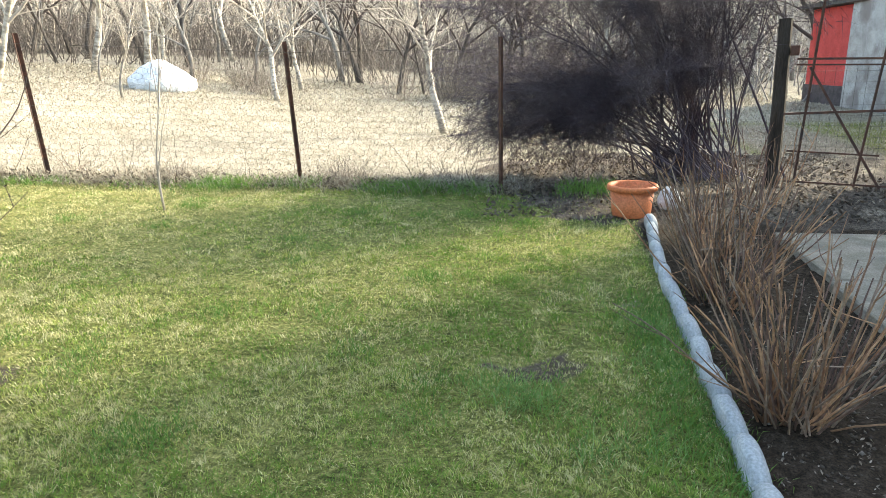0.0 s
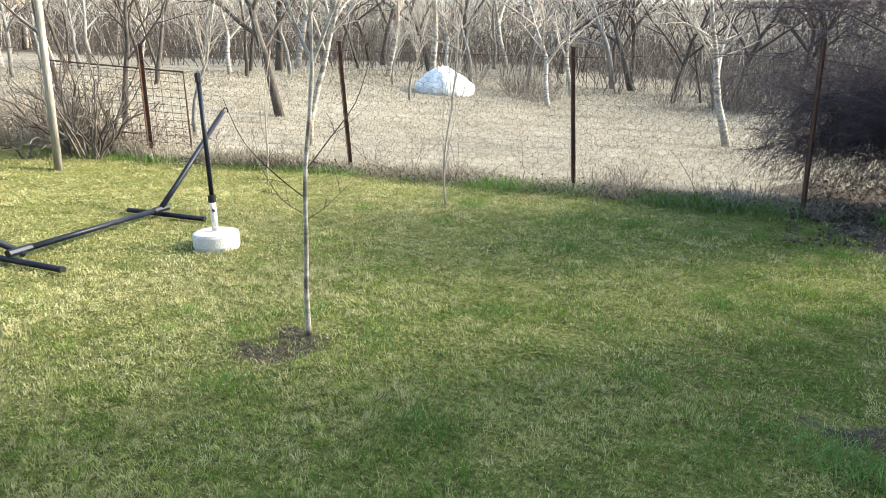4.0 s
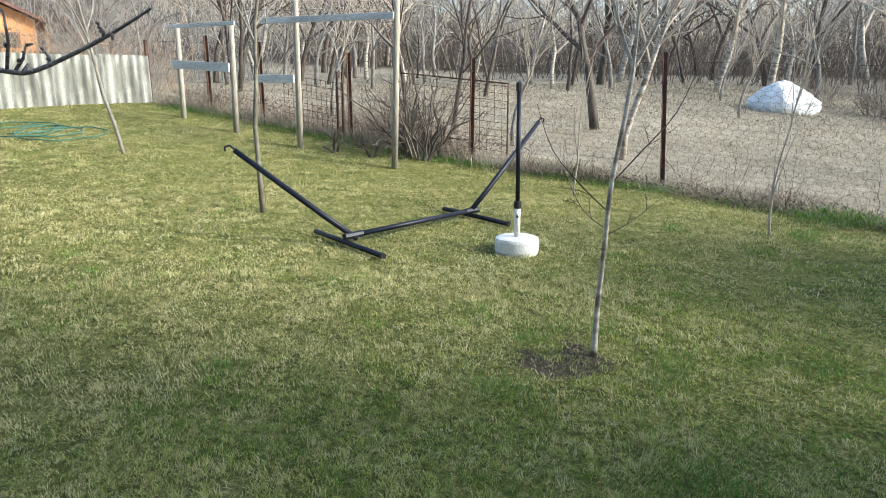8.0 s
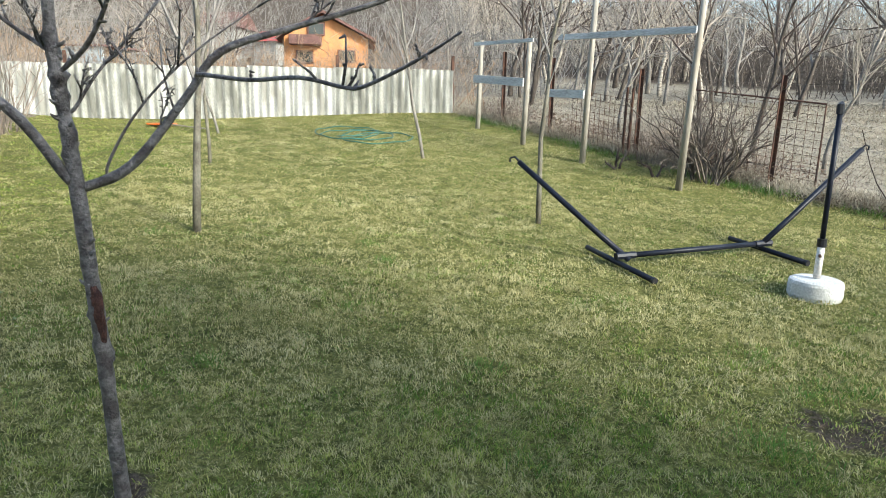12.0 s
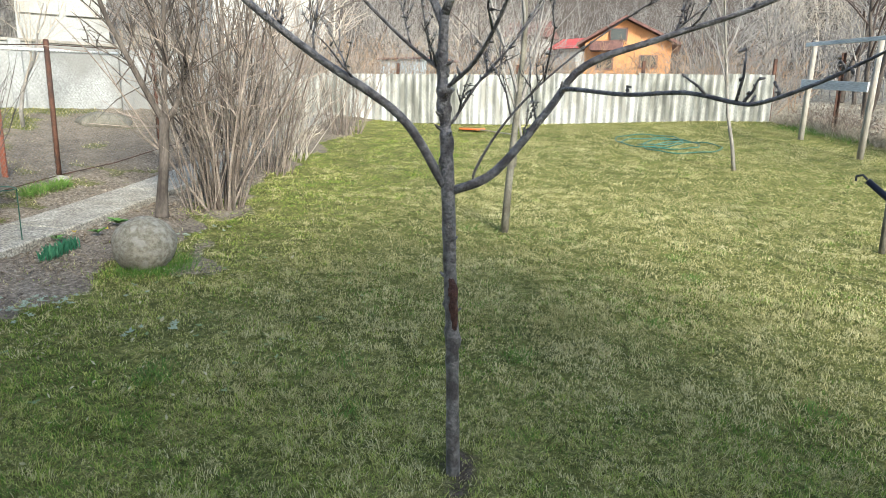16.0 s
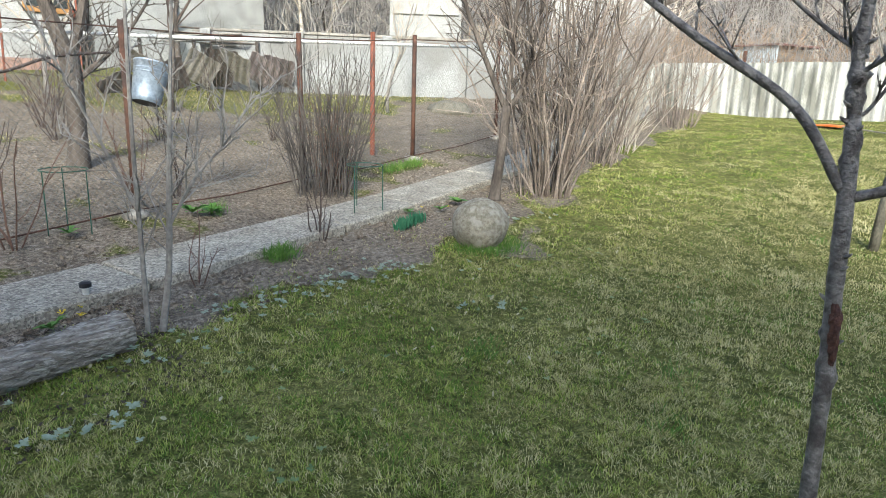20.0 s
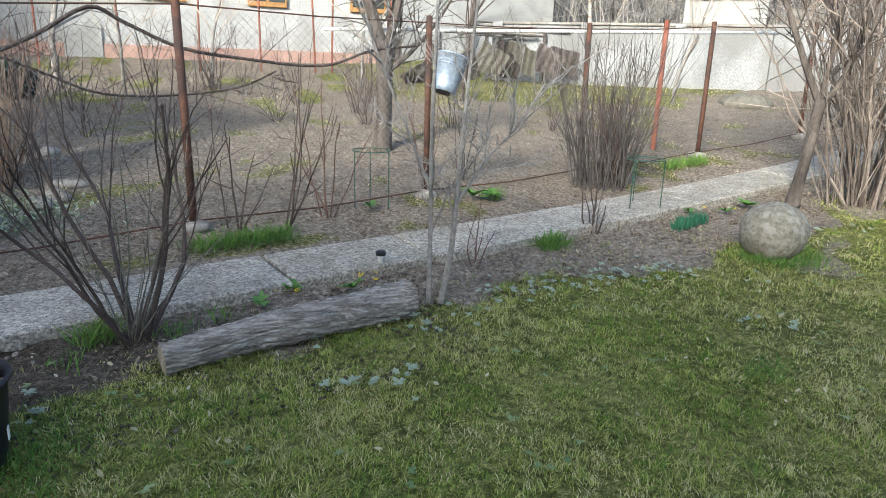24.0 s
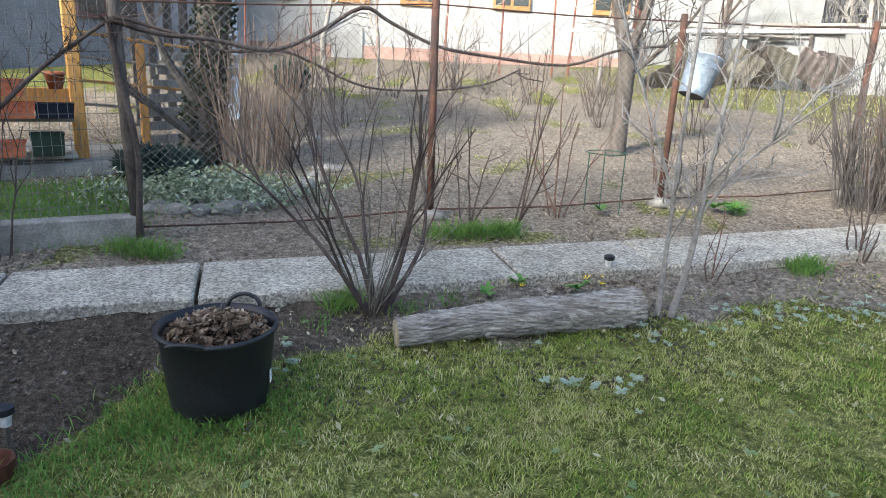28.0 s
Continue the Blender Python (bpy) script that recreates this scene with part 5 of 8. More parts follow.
# ---- corrugated sheet fence in the west ----
def sheet_mesh(w=1.02, h=1.165, waves=5.75, n=46, deep=0.022):
    m = Mesh()
    vs = []
    for i in range(n + 1):
        x = w * i / n
        d = deep * math.cos(2 * math.pi * waves * i / n)
        for dz, dd in ((0, 0.0), (h, 0.0), (h, 0.007), (0, 0.007)):
            vs.append((x, d + dd, dz))
    fs = []
    for i in range(n):
        for k in range(4):
            fs.append((i * 4 + k, (i + 1) * 4 + k, (i + 1) * 4 + (k + 1) % 4, i * 4 + (k + 1) % 4))
    fs += [(0, 1, 2, 3), (n * 4 + 3, n * 4 + 2, n * 4 + 1, n * 4)]
    return m.add(vs, fs).data("sheet")


sheets = [material("fibre_cement_" + w, a, b, 5.0, 60, 0.9, 0.4, stretch=(2.2, 1, 0.35), dirt_or_shade=c, patch_amount=0.85, vary=0.12)
          for w, a, b, c in (("grey", (0.24, 0.24, 0.22), (0.38, 0.38, 0.355), (0.12, 0.12, 0.105)), ("pale", (0.36, 0.36, 0.345), (0.47, 0.47, 0.45), (0.20, 0.195, 0.175)))]
wf = thing("sheet_fence", on(-16.5, -2), "weathered corrugated fibre cement sheet fence behind the lawn", "fence")
sheet_kinds = []
for mt in sheets:
    me = sheet_mesh()
    me.materials.append(mt)
    sheet_kinds.append(me)
P0, P1 = Vector((-17.38, 2.82)), Vector((-15.2, -9.0))
wd = (P1 - P0).normalized()
L = 0.0
i = 0
pat = (0, 0, 0, 1, 1, 0, 1, 0, 0, 1, 0, 0)
while L < (P1 - P0).length:
    p = P0 + wd * L
    o = new("sheet", sheet_kinds[pat[i % 12]])
    o.parent = wf
    o.matrix_parent_inverse = wf.matrix_basis.inverted()
    z = float(height(p.x, p.y))
    o.matrix_basis = pose(p.x, p.y, float(np.interp(L, [0, 12], [1.46, 1.24])) - 0.13 + random.uniform(-0.015, 0.015), 0, random.uniform(-0.5, 0.5), math.degrees(math.atan2(wd.y, wd.x)))
    L += 0.985
    i += 1
for k in range(5):
    p = P0 + wd * (k * 2.9) - Vector((0.1, 0))
    world_part("post", Mesh().box(on(p.x, p.y, 0.62), (0.07, 0.07, 1.5), 0.2, 0.006), "rust", wf)
world_part("rail", Mesh().tube([(P0.x - 0.06, P0.y, 2.4), (P1.x - 0.06, P1.y, 2.2)], 0.025, 6), "rust", wf)


# ---- exposed-aggregate path ----
def aggregate():
    m = material("aggregate", (0.29, 0.27, 0.24), (0.41, 0.39, 0.35), 5, 45, 0.9, 0.5, dirt_or_shade=(0.25, 0.23, 0.19), patch_amount=0.5, vary=0.05)
    n, l = m.node_tree.nodes, m.node_tree.links
    p = n["Principled BSDF"]
    v = n.new("ShaderNodeTexVoronoi")
    v.inputs["Scale"].default_value = 78
    tc = n.new("ShaderNodeTexCoord")
    l.new(tc.outputs["Object"], v.inputs[0])
    old = p.inputs["Base Color"].links[0].from_socket
    mx = n.new("ShaderNodeMix")
    mx.data_type, mx.blend_type = "RGBA", "MULTIPLY"
    mx.inputs[0].default_value = 0.75
    r = n.new("ShaderNodeValToRGB")
    r.color_ramp.elements[0].color, r.color_ramp.elements[1].color = (0.35, 0.33, 0.31, 1), (1.5, 1.45, 1.35, 1)
    sp = n.new("ShaderNodeSeparateColor")
    l.new(v.outputs["Color"], sp.inputs[0])
    l.new(sp.outputs[0], r.inputs[0])
    l.new(old, mx.inputs[6])
    l.new(r.outputs[0], mx.inputs[7])
    l.new(mx.outputs[2], p.inputs["Base Color"])
    b = n.new("ShaderNodeBump")
    b.inputs["Strength"].default_value, b.inputs["Distance"].default_value = 0.8, 0.008
    b.invert = True
    l.new(v.outputs["Distance"], b.inputs["Height"])
    l.new(b.outputs[0], p.inputs["Normal"])
    return m


M["aggregate"] = aggregate()
walkway = thing("garden_path", on(-3, -4.4), "pale exposed-aggregate concrete path between bed and neighbouring plot", "path", kind="structure")
joints = [3.6, 1.75, 0.75, -1.06, -2.05, -3.92, -5.0, -6.85, -7.9, -9.7, -10.8, -12.6, -14.3, -15.4]
for i in range(len(joints) - 1):
    a, b = joints[i], joints[i + 1]
    xm = (a + b) / 2
    L = (a - b) / math.cos(math.atan(0.239)) - 0.022
    ya, yb = float(path_mid(a)), float(path_mid(b))
    za, zb = float(height(a, ya)) + 0.012, float(height(b, yb)) + 0.012
    rot = Matrix.Rotation(math.atan(0.239), 3, "Z") @ Matrix.Rotation(-math.atan2(za - zb, a - b), 3, "Y") @ Matrix.Rotation(radians(-2.6), 3, "X")
    c = Vector((xm, (ya + yb) / 2, (za + zb) / 2))
    world_part("slab", Mesh().box(c, (L, 0.57, 0.11), tilt=rot, bevel=0.012), "aggregate", walkway)


# ---- log, tub, lamps ----
def fallen_log():
    t = thing("log", on(-1.07, -3.12), "weathered grey debarked-looking log with ridged bark lying at the lawn edge", "log")
    a, b = Vector(on(-0.39, -2.93, 0.07)), Vector(on(-1.69, -3.27, 0.10))
    d = (b - a).normalized()
    u = d.orthogonal().normalized()
    w = d.cross(u)
    m = Mesh()
    n, k = 110, 120
    vs = []
    for i in range(n + 1):
        f = i / n
        c = a.lerp(b, f) + Vector((0, 0, 0.012 * math.sin(f * 5)))
        r0 = 0.062 + 0.036 * f
        for j in range(k):
            t_ = 2 * math.pi * j / k
            ph = j / k * 13 + 2.6 * noise.noise(Vector((f * 9, math.cos(t_) * 2, math.sin(t_) * 2)))
            ridge = 0.019 * abs(math.sin(math.pi * ph)) ** 0.7 * (0.65 + 0.7 * noise.noise(Vector((f * 16, math.cos(t_) * 9, math.sin(t_) * 9)))) + 0.010 * noise.noise(Vector((f * 6, math.cos(t_) * 2, math.sin(t_) * 2)))
            vs.append(c + (u * math.cos(t_) + w * math.sin(t_)) * (r0 + ridge))
    fs = [(i * k + j, i * k + (j + 1) % k, (i + 1) * k + (j + 1) % k, (i + 1) * k + j) for i in range(n) for j in range(k)]
    m.add(vs, fs)
    # dark streaks along the bark paint shaded crevices into its colour
    lm = material("log_bark", (0.20, 0.175, 0.15), (0.45, 0.42, 0.38), 60, 200, 0.95, 1.0, stretch=(0.14, 1.1, 1.1), dirt_or_shade=(0.075, 0.062, 0.052), patch_amount=0.6)
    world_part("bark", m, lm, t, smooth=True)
    for e, s, r in ((a, -1, 0.069), (b, 1, 0.105)):
        cm = Mesh()
        vs = [e + d * s * 0.004] + [e + (u * math.cos(q * 0.2618) + w * math.sin(q * 0.2618)) * r * (1 + 0.03 * math.sin(q * 2.1)) for q in range(24)]
        cm.add(vs, [(0, 1 + q, 1 + (q + 1) % 24) if s < 0 else (0, 1 + (q + 1) % 24, 1 + q) for q in range(24)])
        world_part("cut_end", cm, material("end_grain", (0.20, 0.165, 0.12), (0.34, 0.29, 0.22), 14, 80, 0.95, 0.5), t, "grey-brown sawn end")


fallen_log()

tub = thing("garden_tub", on(0.31, -2.42), "black flexible garden tub filled with dry brown leaves", "tub")
prof = [(0, 0.0), (0.175, 0.0), (0.188, 0.012), (0.20, 0.10), (0.222, 0.315), (0.236, 0.33), (0.236, 0.345), (0.222, 0.345), (0.214, 0.31), (0.19, 0.05), (0, 0.04)]
part("body", Mesh().lathe((0, 0, 0), prof, 40), "black_plastic", tub, smooth=True)
for s, up_ in ((1, 0.05), (-1, 0.02)):
    pts = [(0.068 * math.cos(math.pi * k / 10) - 0.05 * s, -s * (0.222 + 0.02 * math.sin(math.pi * k / 10)), 0.335 + up_ * math.sin(math.pi * k / 10)) for k in range(11)]
    part("handle", Mesh().tube(pts, 0.009, 6), "black_plastic", tub, smooth=True)
part("sticker", Mesh().box((-0.212, 0.035, 0.14), (0.004, 0.03, 0.045), 0.1), material("sticker_white", (0.75, 0.75, 0.75), (0.85, 0.85, 0.85), 4, 30, 0.5, 0), tub)


def leaf_heap(name, place, count, seed, cols, label, size=0.05):
    """Curled dry leaves in a heap."""
    r = np.random.default_rng(seed)
    V, F = [], []
    for i in range(count):
        x, y, z = place(r)
        c = np.array((x, y, z))
        e = Euler(r.uniform(-0.9, 0.9, 2).tolist() + [r.uniform(0, 6.28)]).to_matrix()
        s = size * r.uniform(0.5, 1.2)
        w = s * r.uniform(0.3, 0.55)
        curl = r.uniform(-0.3, 0.5) * s
        pts = [(-s / 2, 0, 0), (-s * 0.1, w / 2, curl * 0.5), (-s * 0.1, -w / 2, curl * 0.5), (s * 0.2, w * 0.4, curl * 0.5), (s * 0.2, -w * 0.4, curl * 0.5), (s / 2, 0, curl), (0, 0, 0)]
        b = len(V)
        V.extend([(e @ Vector(p)) + Vector(c) for p in pts])
        F.extend([(b, b + 6, b + 1), (b, b + 2, b + 6), (b + 6, b + 3, b + 1), (b + 6, b + 2, b + 4), (b + 6, b + 5, b + 3), (b + 6, b + 4, b + 5)])
    me = wedge_mesh(np.array(V), np.array(F), name)
    me.materials.append(blades_material(name, cols, 0.8, 3.0, 0.1))
    return tagged(new(name, me), label, "leaves", kind="stuff")


brown = [(0.03, 0.02, 0.014), (0.08, 0.05, 0.034), (0.16, 0.105, 0.07), (0.31, 0.235, 0.165), (0.50, 0.42, 0.33)]


def in_tub(r):
    a, q = r.uniform(0, 6.28), 0.205 * math.sqrt(r.uniform(0, 1))
    return 0.31 + q * math.cos(a), -2.42 + q * math.sin(a), float(height(0.31, -2.42)) + 0.29 + 0.075 * (1 - (q / 0.205) ** 2) + r.uniform(-0.02, 0.02)


leaf_heap("dry_leaves", in_tub, 1500, 5, brown, "heap of dry brown leaves in the black tub", 0.044)


def litter_south(r):
    x = r.uniform(-9, 3.0)
    y = float(path_mid(x)) - 0.4 - 8.5 * r.uniform(0, 1) ** 1.3 if r.uniform() < 0.72 or (x > -1.2 and r.uniform() < 0.75) else float(r.uniform(path_mid(x) + 0.3, max(bed_line(x), path_mid(x) + 0.35)))
    return on(x, y, 0.006)


leaf_heap("fallen_leaves", litter_south, 9000, 6, [(0.07, 0.05, 0.036), (0.14, 0.107, 0.078), (0.24, 0.195, 0.148), (0.40, 0.35, 0.28)], "scattered dry leaves and crumbs on the bed soil", 0.04)
leaf_heap("lawn_leaves", lambda r: on(r.uniform(-6.0, 0.2), -1.2 - 2.2 * math.sqrt(r.uniform(0, 1)), 0.028), 320, 26, [(0.16, 0.15, 0.08), (0.28, 0.27, 0.15), (0.42, 0.39, 0.26), (0.52, 0.48, 0.36)],
          "scattered pale small leaves on the lawn by the bed", 0.034)
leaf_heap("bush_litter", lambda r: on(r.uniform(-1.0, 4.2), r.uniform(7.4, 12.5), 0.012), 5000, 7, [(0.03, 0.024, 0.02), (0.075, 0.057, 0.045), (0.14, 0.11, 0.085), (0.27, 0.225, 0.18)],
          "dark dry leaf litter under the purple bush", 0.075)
leaf_heap("fence_litter", lambda r: on((xx := r.uniform(-9.5, 0.2)), float(north_line(xx)) + r.normal(0.02, 0.2), abs(r.normal(0, 0.06)) + 0.02), 5200, 27, [(0.035, 0.027, 0.022), (0.08, 0.062, 0.05), (0.14, 0.112, 0.09), (0.26, 0.215, 0.175)],
          "dark dry leaves and stalks caught under the wire fence", 0.055)
leaf_heap("bed_litter", lambda r: on(r.uniform(0.76, 1.8), r.uniform(1.5, 7.2), -0.028), 1500, 8, [(0.06, 0.045, 0.035), (0.14, 0.11, 0.085), (0.3, 0.25, 0.2), (0.48, 0.43, 0.37)],
          "small leaf crumbs and gravel on the bed soil", 0.022)


def clods(name, place, count, seed, lo, hi, label, cols):
    r = np.random.default_rng(seed)
    base = np.array([(1, 0, 0), (-1, 0, 0), (0, 1, 0), (0, -1, 0), (0, 0, 1), (0, 0, -0.5)], float)
    ff = np.array([(0, 2, 4), (2, 1, 4), (1, 3, 4), (3, 0, 4), (2, 0, 5), (1, 2, 5), (3, 1, 5), (0, 3, 5)])
    V, F = [], []
    for i in range(count):
        p = np.array(place(r))
        s = r.uniform(lo, hi) * r.uniform(0.5, 1)
        m_ = np.array(Euler(r.uniform(0, 6.28, 3).tolist()).to_matrix())
        V.append((base * r.uniform(0.5, 1.1, (6, 3)) * s) @ m_ * np.array([1, 1, 0.7]) + p)
        F.append(ff + 6 * i)
    me = wedge_mesh(np.concatenate(V), np.concatenate(F), name)
    me.materials.append(blades_material(name, cols, 0.95, 2.0, 0.0))
    return tagged(new(name, me), label, "soil", kind="stuff")


def south_soil(r):
    x = r.uniform(-8, 3.0)
    y = float(path_mid(x)) - 0.35 - 5.5 * r.uniform(0, 1) ** 1.6 if r.uniform() < 0.6 or x > -1.2 else float(r.uniform(path_mid(x) + 0.3, max(bed_line(x), path_mid(x) + 0.35)))
    return on(x, y, 0.0)


soil_cols = [(0.085, 0.067, 0.052), (0.15, 0.12, 0.093), (0.23, 0.188, 0.148), (0.34, 0.29, 0.235)]
dark_cols = [(0.035, 0.027, 0.022), (0.065, 0.052, 0.042), (0.10, 0.082, 0.068), (0.2, 0.17, 0.145)]
clods("soil_clods", south_soil, 9000, 9, 0.008, 0.03, "crumbly brown soil clods in the garden beds", soil_cols)
clods("path_bed_clods", lambda r: on((xx := r.uniform(-1.9, 2.2)), float(path_mid(xx)) + r.uniform(0.3, 1.5), 0.0), 3000, 25, 0.006, 0.024, "crumbly dark damp soil clods beside the path", dark_cols)
clods("bed_clods", lambda r: on(r.uniform(0.74, 1.85), r.uniform(1.5, 7.4), -0.035), 2500, 10, 0.006, 0.022, "crumbly dark soil clods by the edging", dark_cols)


def solar_lamp(at, label, steel=False):
    s = thing("solar_lamp", at, label, "lamp", "solar lamps")
    part("stake", Mesh().tube([(0, 0, -0.05), (0, 0, 0.075)], 0.008, 6), "wire" if steel else "black_plastic", s)
    part("lens", Mesh().tube([(0, 0, 0.07), (0, 0, 0.12)], [0.018, 0.026], 12), material("clear_lens", (0.5, 0.5, 0.48), (0.6, 0.6, 0.58), 4, 30, 0.2, 0), s)
    part("cap", Mesh().lathe((0, 0, 0.115), [(0.027, 0), (0.034, 0.004), (0.034, 0.028), (0.02, 0.036), (0, 0.037)], 16), "black_plastic", s)


solar_lamp(on(-1.72, -3.93), "small black solar stake lamp in the bed beside the log")
solar_lamp(on(0.97, -2.10, 0.02), "small steel-capped solar stake lamp in the bed", True)
broken = thing("flower_pot", on(0.92, -1.92), "broken brown plastic flower pot on soil", "flower pot")
part("body", Mesh().lathe((0, 0, -0.01), [(0, 0), (0.055, 0), (0.075, 0.09), (0.07, 0.09), (0.05, 0.012), (0, 0.012)], 9), material("pot_brown", (0.07, 0.025, 0.015), (0.12, 0.045, 0.03), 6, 40, 0.6, 0.2), broken)


# ---- stone ball ----
bm_ = lump(4, (0.245, 0.245, 0.235), 4, 0.025)
bm_.materials.append(M["stone"])
o = new("stone_ball", bm_)
o.matrix_basis = pose(*on(-4.72, -3.50, 0.175), 10, 5, 30)
tagged(o, "large round pale stone ball with lichen at the bed edge", "stone ball")


# ---- shrubs along the path ----
def shrub(name, at, label, seed, mat, count, tall, foot, lean, radius=0.008, forks=3, wiggle=0.08, category="shrub", group=""):
    s = thing(name, at, label, category, group)
    if group == "path shrubs" or name == "path_shrub":
        for c in stems(seed, count, tall, foot, lean, radius, forks, wiggle, single=True):
            part("stem", c, mat, s)
    else:
        part("crown", stems(seed, count, tall, foot, lean, radius, forks, wiggle), mat, s)
    return s


hz = shrub("hazel_shrub", on(-6.86, -4.30), "large leafless multi-stemmed hazel shrub beside the path", 31, "twig_hazel", 66, 3.4, 0.20, 0.50, 0.0125, 7, 0.055, group="path shrubs")
shrub("hazel_thicket", on(-6.75, -4.45), "dense young upright hazel shoots beside the shrub", 32, "twig_hazel", 34, 2.3, 0.26, 0.36, 0.006, 4, group="path shrubs")
shrub("path_shrub", on(-10.2, -5.5), "leafless grey shrub at the far end of the path", 33, "twig_pale", 60, 1.5, 0.4, 0.6, 0.007, 3)
shrub("path_shrub", on(-13.3, -6.0), "tan leafless shrub near the sheet fence", 34, "twig_hazel", 70, 2.1, 0.45, 0.55, 0.008, 3)
shrub("path_shrub", on(-9.0, -5.1), "tall tan leafless shrub behind the hazel", 38, "twig_hazel", 60, 2.8, 0.4, 0.5, 0.009, 4)
shrub("path_shrub", on(-11.6, -6.9), "grey leafless shrub beyond the path", 39, "twig_grey", 70, 2.8, 0.6, 0.5, 0.009, 4)
shrub("dark_shrub", on(-4.65, -5.72), "dense dark leafless shrub with upright reddish stems", 35, "twig_ash", 110, 1.7, 0.30, 0.34, 0.006, 4, group="path shrubs")
shrub("dark_shrub", on(-4.9, -5.85), "dense red-brown leafless stems in the shrub row", 36, "twig_red", 45, 1.15, 0.18, 0.3, 0.005, 2, group="path shrubs")
lil = thing("fruit_tree", on(-6.1, -4.51), "small leafless fruit tree forking low beside the path", "tree")
rg = np.random.default_rng(77)
m = Mesh()
b0 = on(-6.1, -4.51)
curve([b0, (-6.11, -4.50, b0[2] + 0.2), (-6.13, -4.47, 0.95), (-6.15, -4.44, 1.44)], [0.072, 0.058, 0.05, 0.052], m, 10, 4)
world_part("trunk", m, "bark_dark", lil, smooth=True)
for pts, rd in (([(-6.15, -4.45, 1.40), (-6.04, -4.58, 1.75), (-5.92, -4.71, 2.15), (-5.83, -4.82, 2.5), (-5.75, -4.9, 3.1)], [0.036, 0.030, 0.026, 0.022, 0.012]), ([(-6.15, -4.44, 1.40), (-6.17, -4.42, 1.9), (-6.19, -4.40, 2.5), (-6.2, -4.4, 3.2)], [0.030, 0.025, 0.02, 0.011]),
                ([(-6.15, -4.44, 1.38), (-6.24, -4.33, 1.62), (-6.31, -4.25, 2.1), (-6.37, -4.18, 2.6), (-6.4, -4.1, 3.1)], [0.032, 0.027, 0.023, 0.018, 0.01])):
    m = Mesh()
    ln = curve(pts, rd, m, 7, 4)
    twiggy(m, ln, rg, 16, 0.3, 1.0, 0.7, 0.009, 2, 0.5, 0.15)
    world_part("limb", m, "bark_dark", lil)


def rose(at, label, seed, count, tall, lean, mat="twig_dark", radius=0.011, foot=0.05):
    s = thing("rose_bush", at, label, "rose bush", "rose bushes")
    for c in stems(seed, count, tall, foot, lean, radius, 2, 0.09, 5, single=True):
        part("stem", c, mat, s)
    return s


big = thing("rose_bush", on(-0.27, -3.30), "large leafless rose bush with dark reddish forked stems", "rose bush", "rose bushes")
rb = np.random.default_rng(61)
for k, (dx, dy, L_, ra) in enumerate(((-0.6, -0.25, 1.1, 0.013), (-0.22, 0.12, 1.25, 0.014), (0.28, 0.0, 1.3, 0.013), (0.65, -0.3, 1.25, 0.012), (0.05, -0.35, 1.3, 0.012), (0.5, 0.25, 1.05, 0.010), (-0.45, 0.1, 1.0, 0.010), (0.85, 0.1, 1.15, 0.009))):
    m = Mesh()
    grow(m, m, rb, (0.009 * k - 0.03, 0.01 * (k % 3), -0.03), (dx, dy, 1.0), L_, ra * 1.2, 0, 2, 0.5, 0.45, (5, 3), 0.11, 0.6, 0.42, (6, 5, 4, 3), (7, 5, 4, 3), 0.40)
    part("stem", m, "twig_dark", big)
rose(on(-0.24, -3.34), "thin greenish rose shoots rising from the bed", 62, 16, 1.15, 0.6, "bark_olive", 0.0048)
for i, (x, y, h, c, l_) in enumerate(((-1.22, -4.95, 1.5, 5, 0.6), (-1.67, -5.28, 1.45, 5, 0.6), (-3.64, -4.32, 0.5, 7, 0.8), (-0.9, -5.0, 1.1, 4, 0.4), (-1.05, -9.9, 0.9, 8, 0.6),
                                      (-1.92, -9.9, 0.9, 8, 0.6), (-3.2, -9.6, 0.9, 8, 0.6), (0.2, -10.4, 0.9, 8, 0.6), (0.5, -9.0, 0.8, 7, 0.6), (-4.4, -9.2, 1.0, 8, 0.6), (-3.0, -6.6, 1.2, 5, 0.4), (-5.9, -8.8, 1.0, 8, 0.5),
                                      (2.1, -4.0, 1.5, 9, 0.4), (-2.4, -3.95, 0.55, 4, 0.4), (-3.3, -6.2, 1.0, 6, 0.5))):
    rose(on(x, y), "bare young rose or currant bush with thin stems in soil", 70 + i, c, h, l_, "twig_red" if i % 3 == 1 else "twig_dark", 0.009 if i < 4 else 0.007, 0.06)

for i in range(18):
    rose(on(-6.5 + 0.5 * i + 0.3 * math.sin(i * 5.1), -10.4 - 2.6 * abs(math.sin(i * 2.7))), "bare thin-stemmed berry bush in the neighbouring plot", 120 + i, 10, 1.1 + 0.5 * abs(math.sin(i * 1.3)), 0.55, "twig_dark" if i % 3 else "twig_old", 0.008, 0.14)

